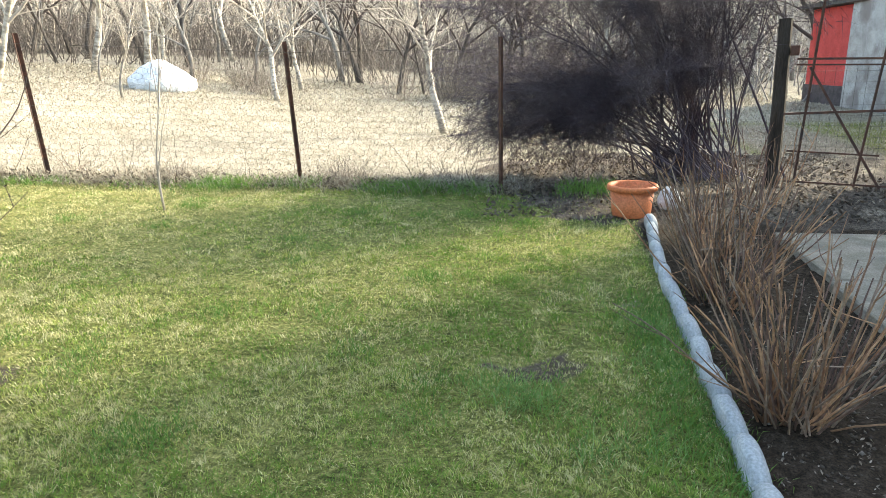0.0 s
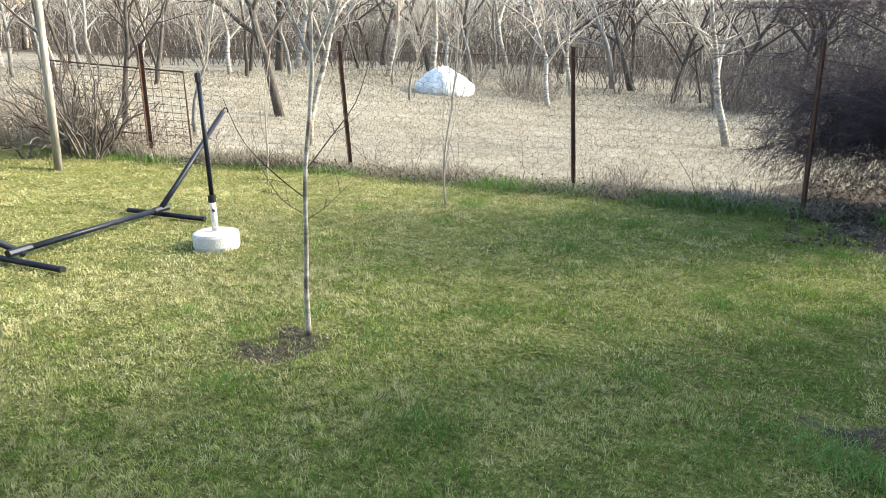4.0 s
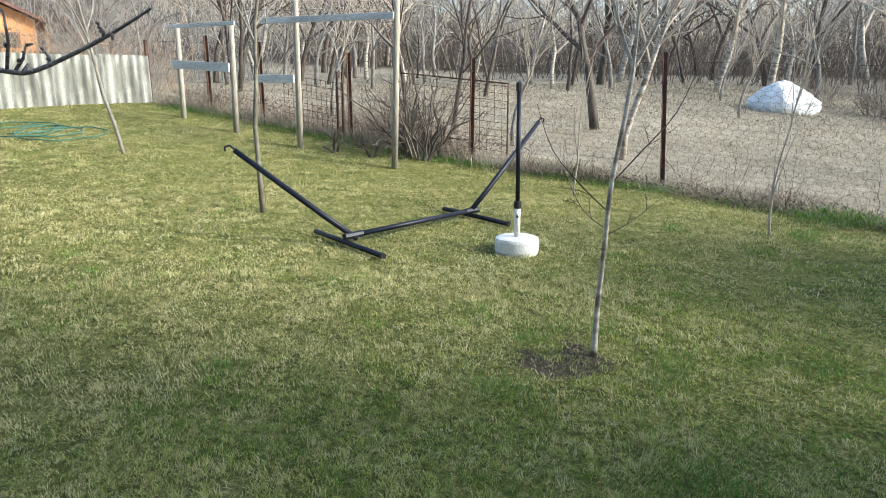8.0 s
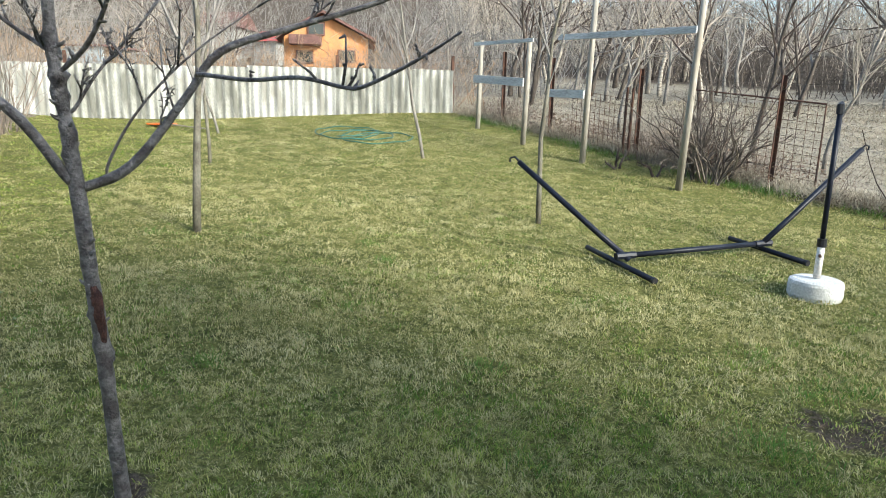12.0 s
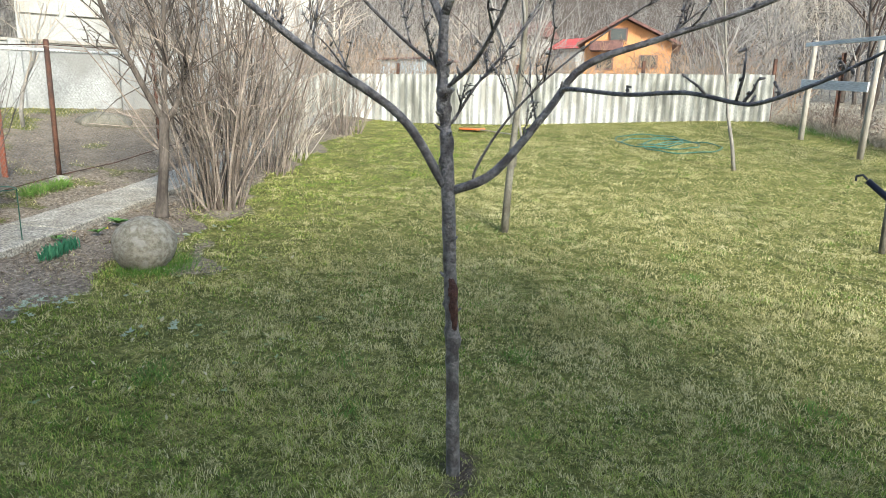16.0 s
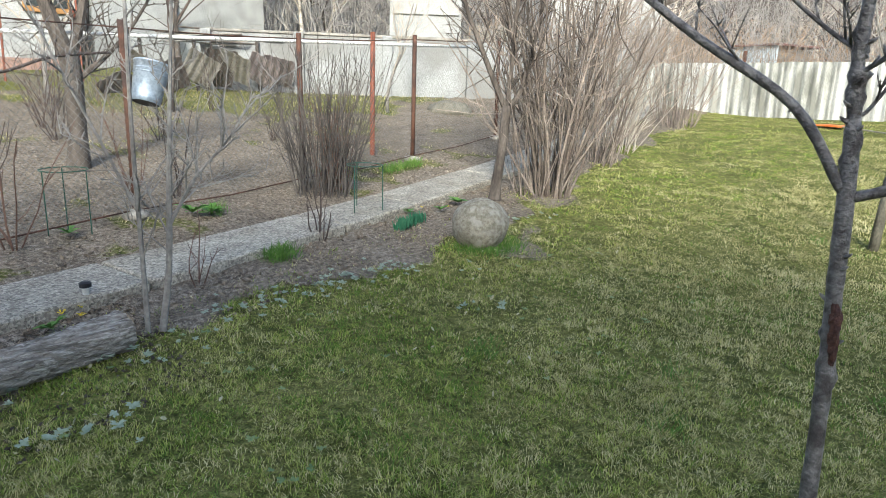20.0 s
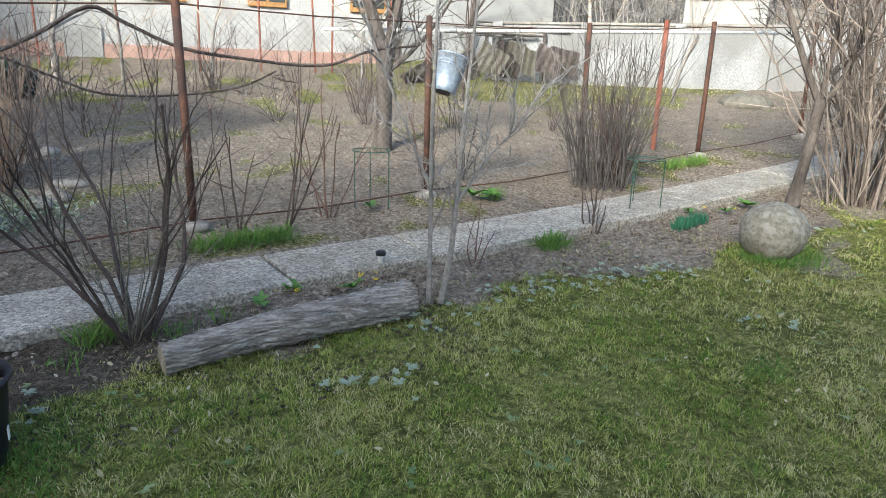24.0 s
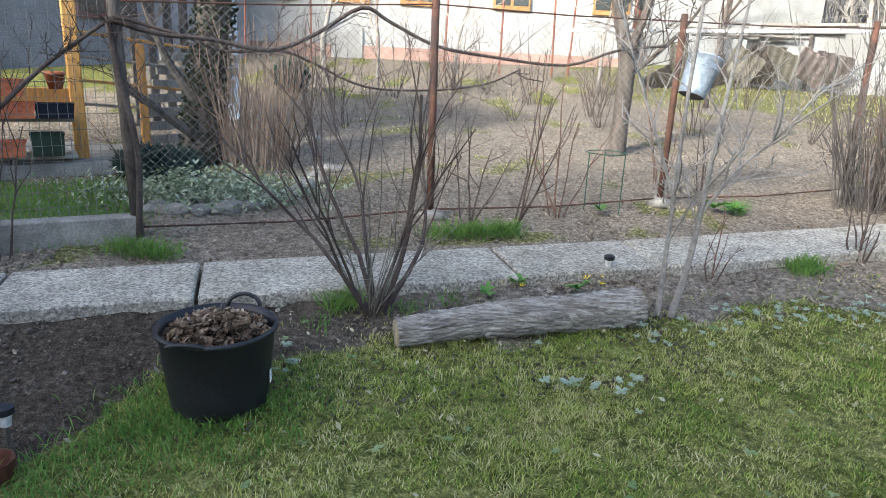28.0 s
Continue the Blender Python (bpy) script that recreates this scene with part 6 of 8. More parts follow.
sap = thing("sapling", on(-1.88, -3.36), "leafless twin-stemmed sapling with thin spreading branches in the bed", "tree")
m = Mesh()
zb = float(height(-1.88, -3.36))
for pts, rd in (([(-1.85, -3.37, zb), (-1.85, -3.37, 0.7), (-1.85, -3.38, 1.3), (-1.87, -3.38, 2.1), (-1.9, -3.4, 2.7)], [0.015, 0.013, 0.011, 0.008, 0.004]),
                ([(-1.92, -3.35, zb), (-1.97, -3.33, 0.6), (-2.0, -3.32, 1.1), (-2.03, -3.3, 1.6), (-2.1, -3.28, 2.5)], [0.021, 0.017, 0.014, 0.009, 0.004]),
                ([(-1.99, -3.32, 0.85), (-2.12, -3.27, 1.1), (-2.28, -3.2, 1.3), (-2.42, -3.15, 1.55)], [0.009, 0.008, 0.006, 0.003]),
                ([(-1.86, -3.38, 0.9), (-1.75, -3.42, 1.2), (-1.6, -3.5, 1.6), (-1.45, -3.55, 2.0)], [0.009, 0.008, 0.006, 0.003])):
    m = Mesh()
    ln = curve(pts, rd, m, 6, 3)
    twiggy(m, ln, rg, 14, 0.3, 1.0, 0.5, 0.0055, 2, 0.4, 0.2)
    world_part("branch", m, "twig_grey", sap)


# ---- wire supports, stones, green plants ----
def ring_stand(at, tall, label="green wire ring plant support standing in the bed"):
    s = thing("plant_support", at, label, "plant support", "plant supports")
    green = M.setdefault("green_wire", material("green_wire", (0.02, 0.06, 0.045), (0.03, 0.085, 0.06), 4, 30, 0.5, 0))
    part("ring", Mesh().tube([(0.17 * math.cos(k * 0.3927), 0.17 * math.sin(k * 0.3927), tall) for k in range(17)], 0.005, 5), green, s)
    for k in range(3):
        a = k * 2.1 + 0.3
        part("leg", Mesh().tube([(0.17 * math.cos(a), 0.17 * math.sin(a), -0.05), (0.17 * math.cos(a), 0.17 * math.sin(a), tall)], 0.005, 5), green, s)


ring_stand(on(-4.46, -4.75), 0.5)
ring_stand(on(-2.1, -5.5), 0.50)
for i, (x, y) in enumerate(((0.84, -5.23), (0.74, -5.45), (0.63, -5.66), (0.54, -5.95), (1.39, -5.04), (1.0, -5.14), (1.2, -5.05), (0.45, -6.2), (0.4, -6.6), (0.75, -8.0), (1.55, -5.1))):
    rock(on(x, y, 0.02), (0.11 + 0.03 * (i % 3), 0.08, 0.055 + 0.015 * (i % 2)), 10 + i, "rock", group="bed stones")


def rosette(spots, name, label, cols, seed, leaf=0.06, count=11, category="plant", group="", rise=0.35, joined=False):
    """Low plants of oval leaves in rosettes, each a thing."""
    r = np.random.default_rng(seed)
    mat_ = blades_material(name, cols, 0.6, 4.0, 0.15)
    base = []
    for v in range(3):
        V, F = [(0, 0, 0.008)], []
        for k in range(count):
            a = k * 2.4 + r.uniform(-0.3, 0.3)
            L, w = leaf * r.uniform(0.6, 1.15), leaf * r.uniform(0.4, 0.6)
            up_ = rise * r.uniform(0.4, 1.3)
            ca, sa = math.cos(a), math.sin(a)
            pts = [(0.55 * L, w / 2, up_ * L * 0.9), (0.55 * L, -w / 2, up_ * L * 0.9), (0.55 * L, 0, up_ * L * 0.75), (L, 0, up_ * L * 0.9)]
            b = len(V)
            V.extend([(ca * p[0] - sa * p[1], sa * p[0] + ca * p[1], p[2]) for p in pts])
            F.extend([(0, b + 2, b), (0, b + 1, b + 2), (b + 2, b + 3, b), (b + 2, b + 1, b + 3)])
        me = wedge_mesh(np.array(V), np.array(F), name)
        me.materials.append(mat_)
        base.append(me)
    if joined:
        V, F = [], []
        for x, y, s in spots:
            me = base[int(r.integers(0, 3))]
            mt = pose(*on(x, y, 0.028), r.uniform(-8, 8), r.uniform(-8, 8), r.uniform(0, 360)) @ Matrix.Scale(s * r.uniform(0.8, 1.2), 4)
            b = len(V)
            V += [tuple(mt @ v.co) for v in me.vertices]
            F += [tuple(b + i for i in p_.vertices) for p_ in me.polygons]
        me = wedge_mesh(np.array(V), np.array(F), name)
        me.materials.append(mat_)
        tagged(new(name, me), label, category, kind="stuff")
        return
    for x, y, s in spots:
        o_ = new(name, base[int(r.integers(0, 3))])
        o_.matrix_basis = pose(*on(x, y, 0.028), r.uniform(-8, 8), r.uniform(-8, 8), r.uniform(0, 360)) @ Matrix.Scale(s * r.uniform(0.8, 1.2), 4)
        tagged(o_, label, category, group)


rp = random.Random(4)
silver = []
for x, y, n in ((0.05, -2.73, 3), (-1.31, -2.49, 7), (-1.82, -3.06, 6), (-2.33, -3.38, 6), (-2.95, -3.38, 14), (-3.3, -3.42, 10), (-3.63, -3.40, 12), (-1.2, -3.03, 3), (-3.59, -2.5, 3), (-2.6, -3.3, 5), (0.2, -2.75, 3), (-1.6, -3.15, 4), (-4.1, -3.0, 2), (-5.6, -3.8, 3), (-6.2, -3.5, 2)):
    silver += [(x + rp.gauss(0, 0.15), y + rp.gauss(0, 0.09), rp.uniform(0.6, 1.15)) for _ in range(int(n * 1.7))]
rosette(silver, "silver_plant", "low silvery green leafy plant at the lawn edge", [(0.20, 0.26, 0.18), (0.32, 0.38, 0.29), (0.46, 0.51, 0.42)], 12, 0.028, 17, group="silver plants", rise=0.6)
weeds = [(rp.uniform(-5.5, 0.2), rp.uniform(-3.2, -1.6), 0.7) for _ in range(70)]
rosette(weeds, "lawn_weeds", "small pale green broadleaf weeds scattered in the lawn", [(0.10, 0.16, 0.06), (0.17, 0.24, 0.10), (0.28, 0.34, 0.18)], 13, 0.036, 7, joined=True)
prim = [(-5.55, -4.55, 1.6), (-5.2, -4.45, 1.2), (-4.85, -4.55, 1.2), (-1.45, -3.62, 1.2), (-1.1, -3.72, 1.0), (-0.9, -3.55, 0.9), (-3.25, -5.45, 2.2), (-3.1, -5.5, 1.8), (-2.05, -5.35, 1.6)]
rosette(prim, "primrose", "small green primrose plant in the bed soil", [(0.05, 0.14, 0.03), (0.10, 0.22, 0.05), (0.20, 0.30, 0.08)], 14, 0.075, 12, group="primroses", rise=0.6)
yellow = [(-5.35, -4.5, 0.5), (-5.1, -4.62, 0.5), (-4.9, -4.75, 0.5), (-1.62, -3.72, 0.55), (-1.55, -3.8, 0.5), (-1.66, -3.85, 0.5), (-1.12, -3.66, 0.45), (-1.0, -3.7, 0.4), (-4.6, -4.6, 0.4)]
rosette(yellow, "yellow_flower", "small yellow spring flower in the bed", [(0.75, 0.52, 0.03), (0.85, 0.65, 0.05), (0.9, 0.75, 0.2)], 15, 0.05, 8, "flower", "yellow flowers", rise=0.8)
tufts("daffodil_leaves", [(-4.60 + 0.045 * i, -4.25 + 0.012 * i, 0.5) for i in range(-4, 5)], "dense tuft of blue-green daffodil leaves", blades_material("daffodil", [(0.02, 0.10, 0.05), (0.04, 0.16, 0.09), (0.07, 0.2, 0.11)], patch=4),
      16, 0.13, 0.012, 0.4, "plant", 0.035, 70)
tufts("green_tuft", [(1.2 + 0.1 * i, -4.05 - 0.02 * i, 0.8) for i in range(-1, 3)] + [(-0.62 - 0.12 * i, -4.6 - 0.025 * i, 1.0) for i in range(6)] + [(-3.17, -4.08, 1.0), (-3.05, -4.05, 0.8)]
      + [(-0.13, -3.36, 0.9), (-0.05, -3.3, 0.6)] + [(-6.0 - 0.15 * i, -6.2 - 0.03 * i, 0.8) for i in range(5)] + [(-3.3, -5.45, 0.6)],
      "bright green grass tuft growing by the path", grass_lush, 17, 0.17, 0.007, 0.85, spread=0.05, each=130)
tufts("leek_leaves", [(-0.45, -3.32, 0.8), (-0.7, -3.42, 0.5), (-0.9, -3.3, 0.4), (0.0, -3.1, 0.5)], "dark green low leaves beside the log", grass_lush, 18, 0.10, 0.008, 0.7, "plant", 0.06, 60)


# ---- neighbour's chain-link fence ----
def chain_net(a, b, low, high_a, high_b, pitch=0.062):
    a, b = Vector(a), Vector(b)
    L = (b - a).length
    u = (b - a) / L
    out = []
    H_ = min(high_a, high_b) - low
    k = int((L + H_) / pitch)
    for i in range(k):
        s0 = i * pitch - H_
        for sg in (1, -1):
            s, e = s0, s0 + H_
            z0, z1 = (0, H_) if sg > 0 else (H_, 0)
            if s < 0:
                z0 += (0 - s) * sg
                s = 0
            if e > L:
                z1 -= (e - L) * sg
                e = L
            if e - s > 0.03:
                out.append((a + u * s + Vector((0, 0, low + z0)), a + u * e + Vector((0, 0, low + z1))))
    return out


nf = thing("chain_link_fence", on(-3, -6), "chain-link fence on brown steel posts along the neighbouring plot", "fence")
sp_ = [(1.43, -4.45, 1.6), (-0.60, -5.12, 1.68), (-2.69, -5.70, 1.64), (-4.72, -6.19, 1.64), (-6.82, -6.64, 1.68), (-9.2, -7.15, 1.65), (-11.6, -7.7, 1.65), (-14.0, -8.25, 1.65)]
for i, (x, y, h) in enumerate(sp_):
    a = Vector(on(x, y, -0.1))
    world_part("post", Mesh().tube([a, a + Vector((0.05 if i == 0 else 0.02 * (i % 2), 0, h + 0.1))], 0.030 if i else 0.04, 8), "rust" if i else "bark_dark", nf, smooth=True)
    if i:
        world_part("footing", lump(30 + i, (0.12, 0.11, 0.06), 2), "rock", nf).matrix_basis = pose(*on(x, y, 0.02))
for i in range(len(sp_) - 1):
    (x0, y0, h0), (x1, y1, h1) = sp_[i], sp_[i + 1]
    a, b = on(x0, y0), on(x1, y1)
    world_part("netting", wire_lines(chain_net(a, b, 0.08, h0 - 0.06, h1 - 0.06), 0.0014), "wire_pale", nf)
    va, vb = Vector(a) + Vector((0, 0, h0 - 0.06)), Vector(b) + Vector((0, 0, h1 - 0.06))
    world_part("top_wire", Mesh().tube([va, va.lerp(vb, 0.5) - Vector((0, 0, 0.015)), vb], 0.006, 5), "rust", nf)
    world_part("bottom_wire", Mesh().tube([Vector(a) + Vector((0, 0, 0.07)), Vector(a).lerp(Vector(b), 0.5) + Vector((0, 0, 0.04)), Vector(b) + Vector((0, 0, 0.07))], 0.007, 5), "rust", nf)
pipe = thing("gas_pipe", on(-6.5, -7.2), "white horizontal pipe on orange-red steel posts behind the fence", "pipe")
world_part("pipe", Mesh().tube([(-2.3, -8.35, 2.04), (-3.9, -7.9, 2.08), (-6.55, -7.2, 2.16), (-8.2, -6.9, 2.22)], 0.022, 8), "concrete_pale", pipe, smooth=True)
for x, y in ((-6.53, -7.17), (-3.1, -8.2)):
    world_part("post", Mesh().tube([on(x, y, -0.05), on(x, y, 1.68)], 0.034, 8), "rust_red", pipe)
bu = thing("metal_bucket", (-2.79, -5.74, 1.45), "dented blue-grey metal bucket hung upside down on the fence post", "bucket")
bm2 = material("zinc", (0.27, 0.33, 0.41), (0.43, 0.49, 0.57), 4, 40, 0.38, 0.2, metal=0.5, dirt_or_shade=(0.3, 0.3, 0.3), patch_amount=0.4)
bt = part("body", Mesh().lathe((0, 0, 0), [(0.090, 0.0), (0.096, 0.004), (0.100, 0.04), (0.122, 0.27), (0.128, 0.272), (0.128, 0.284), (0.118, 0.28), (0.095, 0.02), (0, 0.015)], 28), bm2, bu, smooth=True)
for h in (0.2, 0.225):
    part("bead", Mesh().lathe((0, 0, h), [(0.114, -0.005), (0.1205, 0), (0.1165, 0.006)], 28), bm2, bu)
# black disc puts the shade of the bucket's bottom into its colour
part("base", Mesh().lathe((0, 0, 0.003), [(0, 0), (0.09, 0)], 28), "black_plastic", bu, "black disc standing for the shaded bottom")
bu.matrix_basis = pose(-2.80, -5.60, 1.40, 8, -18, 0) @ Matrix.Scale(1.2, 4)
vine = thing("grape_vine", on(1.43, -4.4), "thick bare grapevine trained along the fence wires", "vine")
rv = np.random.default_rng(5)
for pts, r0, r1 in (([(2.09, -4.15, 1.17), (1.85, -4.25, 1.43), (1.51, -4.40, 1.72)], 0.016, 0.012),
                    ([(1.49, -4.40, 1.74), (1.24, -4.50, 1.67), (0.92, -4.64, 1.65), (0.57, -4.79, 1.60), (0.27, -4.92, 1.73), (-0.04, -5.05, 1.93), (-0.24, -5.16, 1.85), (-0.59, -5.29, 1.70), (-1.01, -5.39, 1.64), (-1.69, -5.55, 1.60), (-2.14, -5.65, 1.74), (-2.6, -5.75, 1.8)], 0.017, 0.011),
                    ([(1.46, -4.40, 1.76), (1.08, -4.57, 1.66), (0.85, -4.67, 1.58), (0.5, -4.82, 1.60), (0.28, -4.91, 1.52), (-0.08, -5.07, 1.37), (-0.56, -5.27, 1.36), (-1.0, -5.38, 1.42), (-1.3, -5.45, 1.55)], 0.012, 0.007),
                    ([(1.40, -4.36, 0.3), (1.36, -4.36, 0.9), (1.46, -4.40, 1.4), (1.49, -4.40, 1.75)], 0.022, 0.018)):
    m = Mesh()
    ln = curve(pts, list(np.linspace(r0, r1, len(pts))), m, 7, 4)
    twiggy(m, ln, rv, 16, 0.3, 1.0, 0.5, 0.0038, 2, 0.2)
    world_part("cane", m, "twig_dark", vine, smooth=True)


# ---- neighbour's trees, ivy, terrace ----
ap = thing("apple_tree", on(-2.92, -7.9), "old grey forked apple tree in the neighbouring plot", "tree")
m = Mesh()
curve([on(-2.92, -7.9, -0.05), (-2.94, -7.9, 1.0), (-2.94, -7.88, 1.6), (-2.90, -7.9, 1.9)], [0.135, 0.098, 0.10, 0.105], m, 10, 4)
world_part("trunk", m, "bark_dark", ap, smooth=True)
for pts, rd in (([(-2.92, -7.9, 1.8), (-2.80, -7.93, 2.2), (-2.62, -8.0, 2.9), (-2.4, -8.1, 3.6)], [0.095, 0.075, 0.055, 0.024]), ([(-2.93, -7.88, 1.75), (-3.05, -7.85, 2.15), (-3.2, -7.8, 2.8), (-3.4, -7.7, 3.6)], [0.065, 0.05, 0.04, 0.02]),
                ([(-2.96, -7.88, 1.55), (-3.2, -7.82, 1.75), (-3.5, -7.7, 2.1), (-3.8, -7.6, 2.6)], [0.04, 0.03, 0.02, 0.01])):
    m = Mesh()
    ln = curve(pts, rd, m, 7, 4)
    twiggy(m, ln, rg, 18, 0.3, 1.0, 0.9, 0.010, 2, 0.2, 0.15)
    world_part("limb", m, "bark_dark", ap)
ivt = thing("ivy_tree", on(1.72, -6.72), "thick dark tree trunk overgrown with ivy", "tree")
m = Mesh()
ivl = curve([on(1.72, -6.72, -0.05), (1.66, -6.74, 1.0), (1.57, -6.77, 1.55), (1.50, -6.8, 2.2), (1.45, -6.85, 3.4)], [0.19, 0.165, 0.155, 0.16, 0.14], m, 12, 4)
world_part("trunk", m, "bark_dark", ivt, smooth=True)
m = Mesh()
for pts in ([(1.68, -6.6, 0.75), (1.95, -6.3, 1.05), (2.15, -6.1, 1.3), (2.2, -6.0, 1.8)], [(1.62, -6.65, 1.0), (1.9, -6.5, 1.5), (2.05, -6.4, 2.0)], [(1.5, -6.8, 2.0), (1.8, -6.6, 2.3), (2.1, -6.4, 2.6)]):
    ln = curve(pts, list(np.linspace(0.05, 0.02, len(pts))), m, 7, 4)
    twiggy(m, ln, rg, 12, 0.3, 1.0, 0.6, 0.006, 2, 0.3)
world_part("limb", m, "bark_dark", ivt)


def ivy_leaves(name, place, count, seed, cols, label, size):
    return leaf_heap(name, place, count, seed, cols, label, size)


def on_trunk(r):
    f = r.uniform(0.02, 0.98) * (len(ivl) - 1)
    i = int(f)
    c = ivl[i].lerp(ivl[i + 1], f - i)
    a = r.uniform(0, 6.28)
    q = r.uniform(0.15, 0.22)
    return c.x + q * math.cos(a), c.y + q * math.sin(a), c.z


ivy_leaves("trunk_ivy", on_trunk, 2800, 21, [(0.012, 0.016, 0.010), (0.03, 0.04, 0.022), (0.055, 0.065, 0.04)], "dark ivy leaves clinging to the trunk", 0.07)
ivy_leaves("ground_ivy", lambda r: on(1.25 + 0.42 * r.normal(), -5.42 + 0.20 * r.normal(), abs(r.normal(0, 0.085)) + 0.03), 4200, 22, [(0.05, 0.075, 0.035), (0.14, 0.18, 0.10), (0.30, 0.35, 0.24), (0.52, 0.55, 0.43)], "variegated ivy ground cover ringed by stones", 0.052)
shrub("cane_clump", on(1.12, -6.75), "dense clump of dry tan canes behind the ivy", 37, "twig_straw", 190, 1.42, 0.36, 0.27, 0.0062, 1, 0.05, group="path shrubs")
ball = thing("round_conifer", on(1.68, -11.7), "small round dark green conifer in the neighbouring plot", "conifer")
rr = np.random.default_rng(9)
dd = rr.normal(0, 1, (2600, 3))
dd /= np.linalg.norm(dd, axis=1, keepdims=True)
part("foliage", cones(dd * 0.27 * rr.uniform(0.6, 1, (2600, 1)) * [1.1, 1.1, 1.0] + [0, 0, 0.28], dd + rr.normal(0, 0.5, (2600, 3)), np.full(2600, 0.085), np.full(2600, 0.010), "foliage"),
     material("conifer_green", (0.012, 0.028, 0.022), (0.03, 0.055, 0.045), 6, 40, 0.8, 0), ball)
low = thing("low_conifer", on(1.6, -6.2), "low dark green creeping conifer beside the trunk", "conifer")
part("foliage", cones(dd * 0.25 * rr.uniform(0.5, 1, (2600, 1)) * [1.5, 0.8, 0.6] + [0.25, 0.2, 0.13], dd + rr.normal(0, 0.5, (2600, 3)), np.full(2600, 0.09), np.full(2600, 0.009), "foliage"), M["conifer_green"] if "conifer_green" in M else ball.children[0].data.materials[0], low)

kerb = thing("concrete_kerb", on(1.8, -4.25), "low grey concrete kerb under the mesh panel fence", "kerb", kind="structure")
world_part("kerb", Mesh().box((2.43, -4.0, 0.34), (2.2, 0.12, 0.26), math.atan2(0.92, 1.96), 0.012), "concrete", kerb)
panel = thing("mesh_fence", on(2.2, -4.1), "welded grey wire mesh fence panel over the kerb", "fence")
pa, pb = Vector(on(1.46, -4.46, 0.14)), Vector(on(3.3, -3.6, 0.16))
segs = [(pa.lerp(pb, t), pa.lerp(pb, t) + Vector((0, 0, 1.6))) for t in np.linspace(0, 1, 38)]
segs += [(pa + Vector((0, 0, z)), pb + Vector((0, 0, z))) for z in np.arange(0, 1.61, 0.1)]
for sg in segs:
    world_part("wire", wire_lines([sg], 0.0022), "wire_pale", panel)
tufts("plot_grass", [(1.62 + 0.2 * i + 0.1 * j, -4.55 - 0.2 * j + 0.08 * i, 1.0) for i in range(11) for j in range(7)], "short green grass behind the kerb", grass_lush, 19, 0.075, 0.007, 0.9, spread=0.13, each=230)

M["pine"] = material("pine", (0.42, 0.20, 0.055), (0.56, 0.30, 0.09), 5, 50, 0.6, 0.3, stretch=(1, 1, 0.15))
M["planter"] = material("planter", (0.40, 0.11, 0.05), (0.50, 0.16, 0.075), 4, 40, 0.6, 0.1)
M["pipe_blue"] = material("pipe_blue", (0.42, 0.52, 0.62), (0.52, 0.62, 0.72), 4, 30, 0.5, 0)
ter = thing("terrace", on(3.0, -6.4), "timber terrace with yellow pine posts beside the neighbouring house", "terrace")
gz0 = float(height(2.8, -6.4))
world_part("post", Mesh().box((2.73, -6.43, gz0 + 1.5), (0.12, 0.12, 3.1), 0.5, 0.012), "pine", ter)
world_part("post", Mesh().box((2.28, -6.85, gz0 + 0.62), (0.08, 0.08, 1.1), 0.5, 0.01), "pine", ter)
world_part("beam", Mesh().box((3.35, -6.1, 1.12), (1.5, 0.06, 0.14), 0.55, 0.008), "pine", ter)
for k in range(7):
    world_part("pallet_slat", Mesh().box((2.05 - 0.03 * k, -7.2 - 0.05 * k, gz0 + 0.22 + 0.14 * k), (1.0, 0.03, 0.09), 0.9, 0.004), "wood_grey", ter)
for z in (0.60, 0.93):
    world_part("shelf_board", Mesh().box((3.15, -5.95, z), (1.1, 0.3, 0.03), 0.5, 0.004), "wood_grey", ter)
world_part("downpipe", Mesh().box((2.0, -9.2, 2.2), (0.14, 0.14, 3.4), 0.4, 0.02), "pipe_blue", ter, "pale blue vertical panel")
for k in range(5):
    world_part("wall_board", Mesh().box((2.35 + 0.16 * k, -9.0 + 0.12 * k, 2.0), (0.1, 0.04, 3.0), 0.7, 0.004), ("tile_dark", "wood_grey")[k % 2] if "tile_dark" in M else "bark_dark", ter)
for k in range(4):
    world_part("rail", Mesh().tube([(2.75, -6.45, 1.05 + 0.22 * k), (1.95, -7.3, 0.95 + 0.22 * k)], 0.016, 5), "pine" if k % 2 else "wood_grey", ter)
# unseen canopy, added above the posts to keep sun off the terrace
world_part("roof", Mesh().box((4.1, -6.9, 3.55), (3.6, 3.0, 0.10), 0.5, 0.01), "pine", ter)
world_part("floor", Mesh().box((4.0, -6.8, gz0 + 0.02), (3.2, 2.6, 0.14), 0.5, 0.01), "concrete", ter)


def planter(x, y, z, turn=0.5, size=(0.5, 0.17, 0.14), mat="planter", label="long terracotta-coloured plastic flower box on a shelf"):
    p_ = thing("flower_box", (x, y, z), label, "flower box", "flower boxes", turn=math.degrees(turn))
    a, b, c = size
    vs = []
    for h, k in ((0, 0.86), (c * 0.9, 1.0), (c, 1.05), (c, 0.95), (c * 0.55, 0.85)):
        vs += [(sx * a / 2 * (k if h else 0.94), sy * b / 2 * k, h) for sx, sy in ((-1, -1), (1, -1), (1, 1), (-1, 1))]
    fs = [(3, 2, 1, 0)] + [(i * 4 + k, i * 4 + (k + 1) % 4, (i + 1) * 4 + (k + 1) % 4, (i + 1) * 4 + k) for i in range(4) for k in range(4)] + [(16, 17, 18, 19)]
    part("box", Mesh().add(vs, fs), mat, p_)


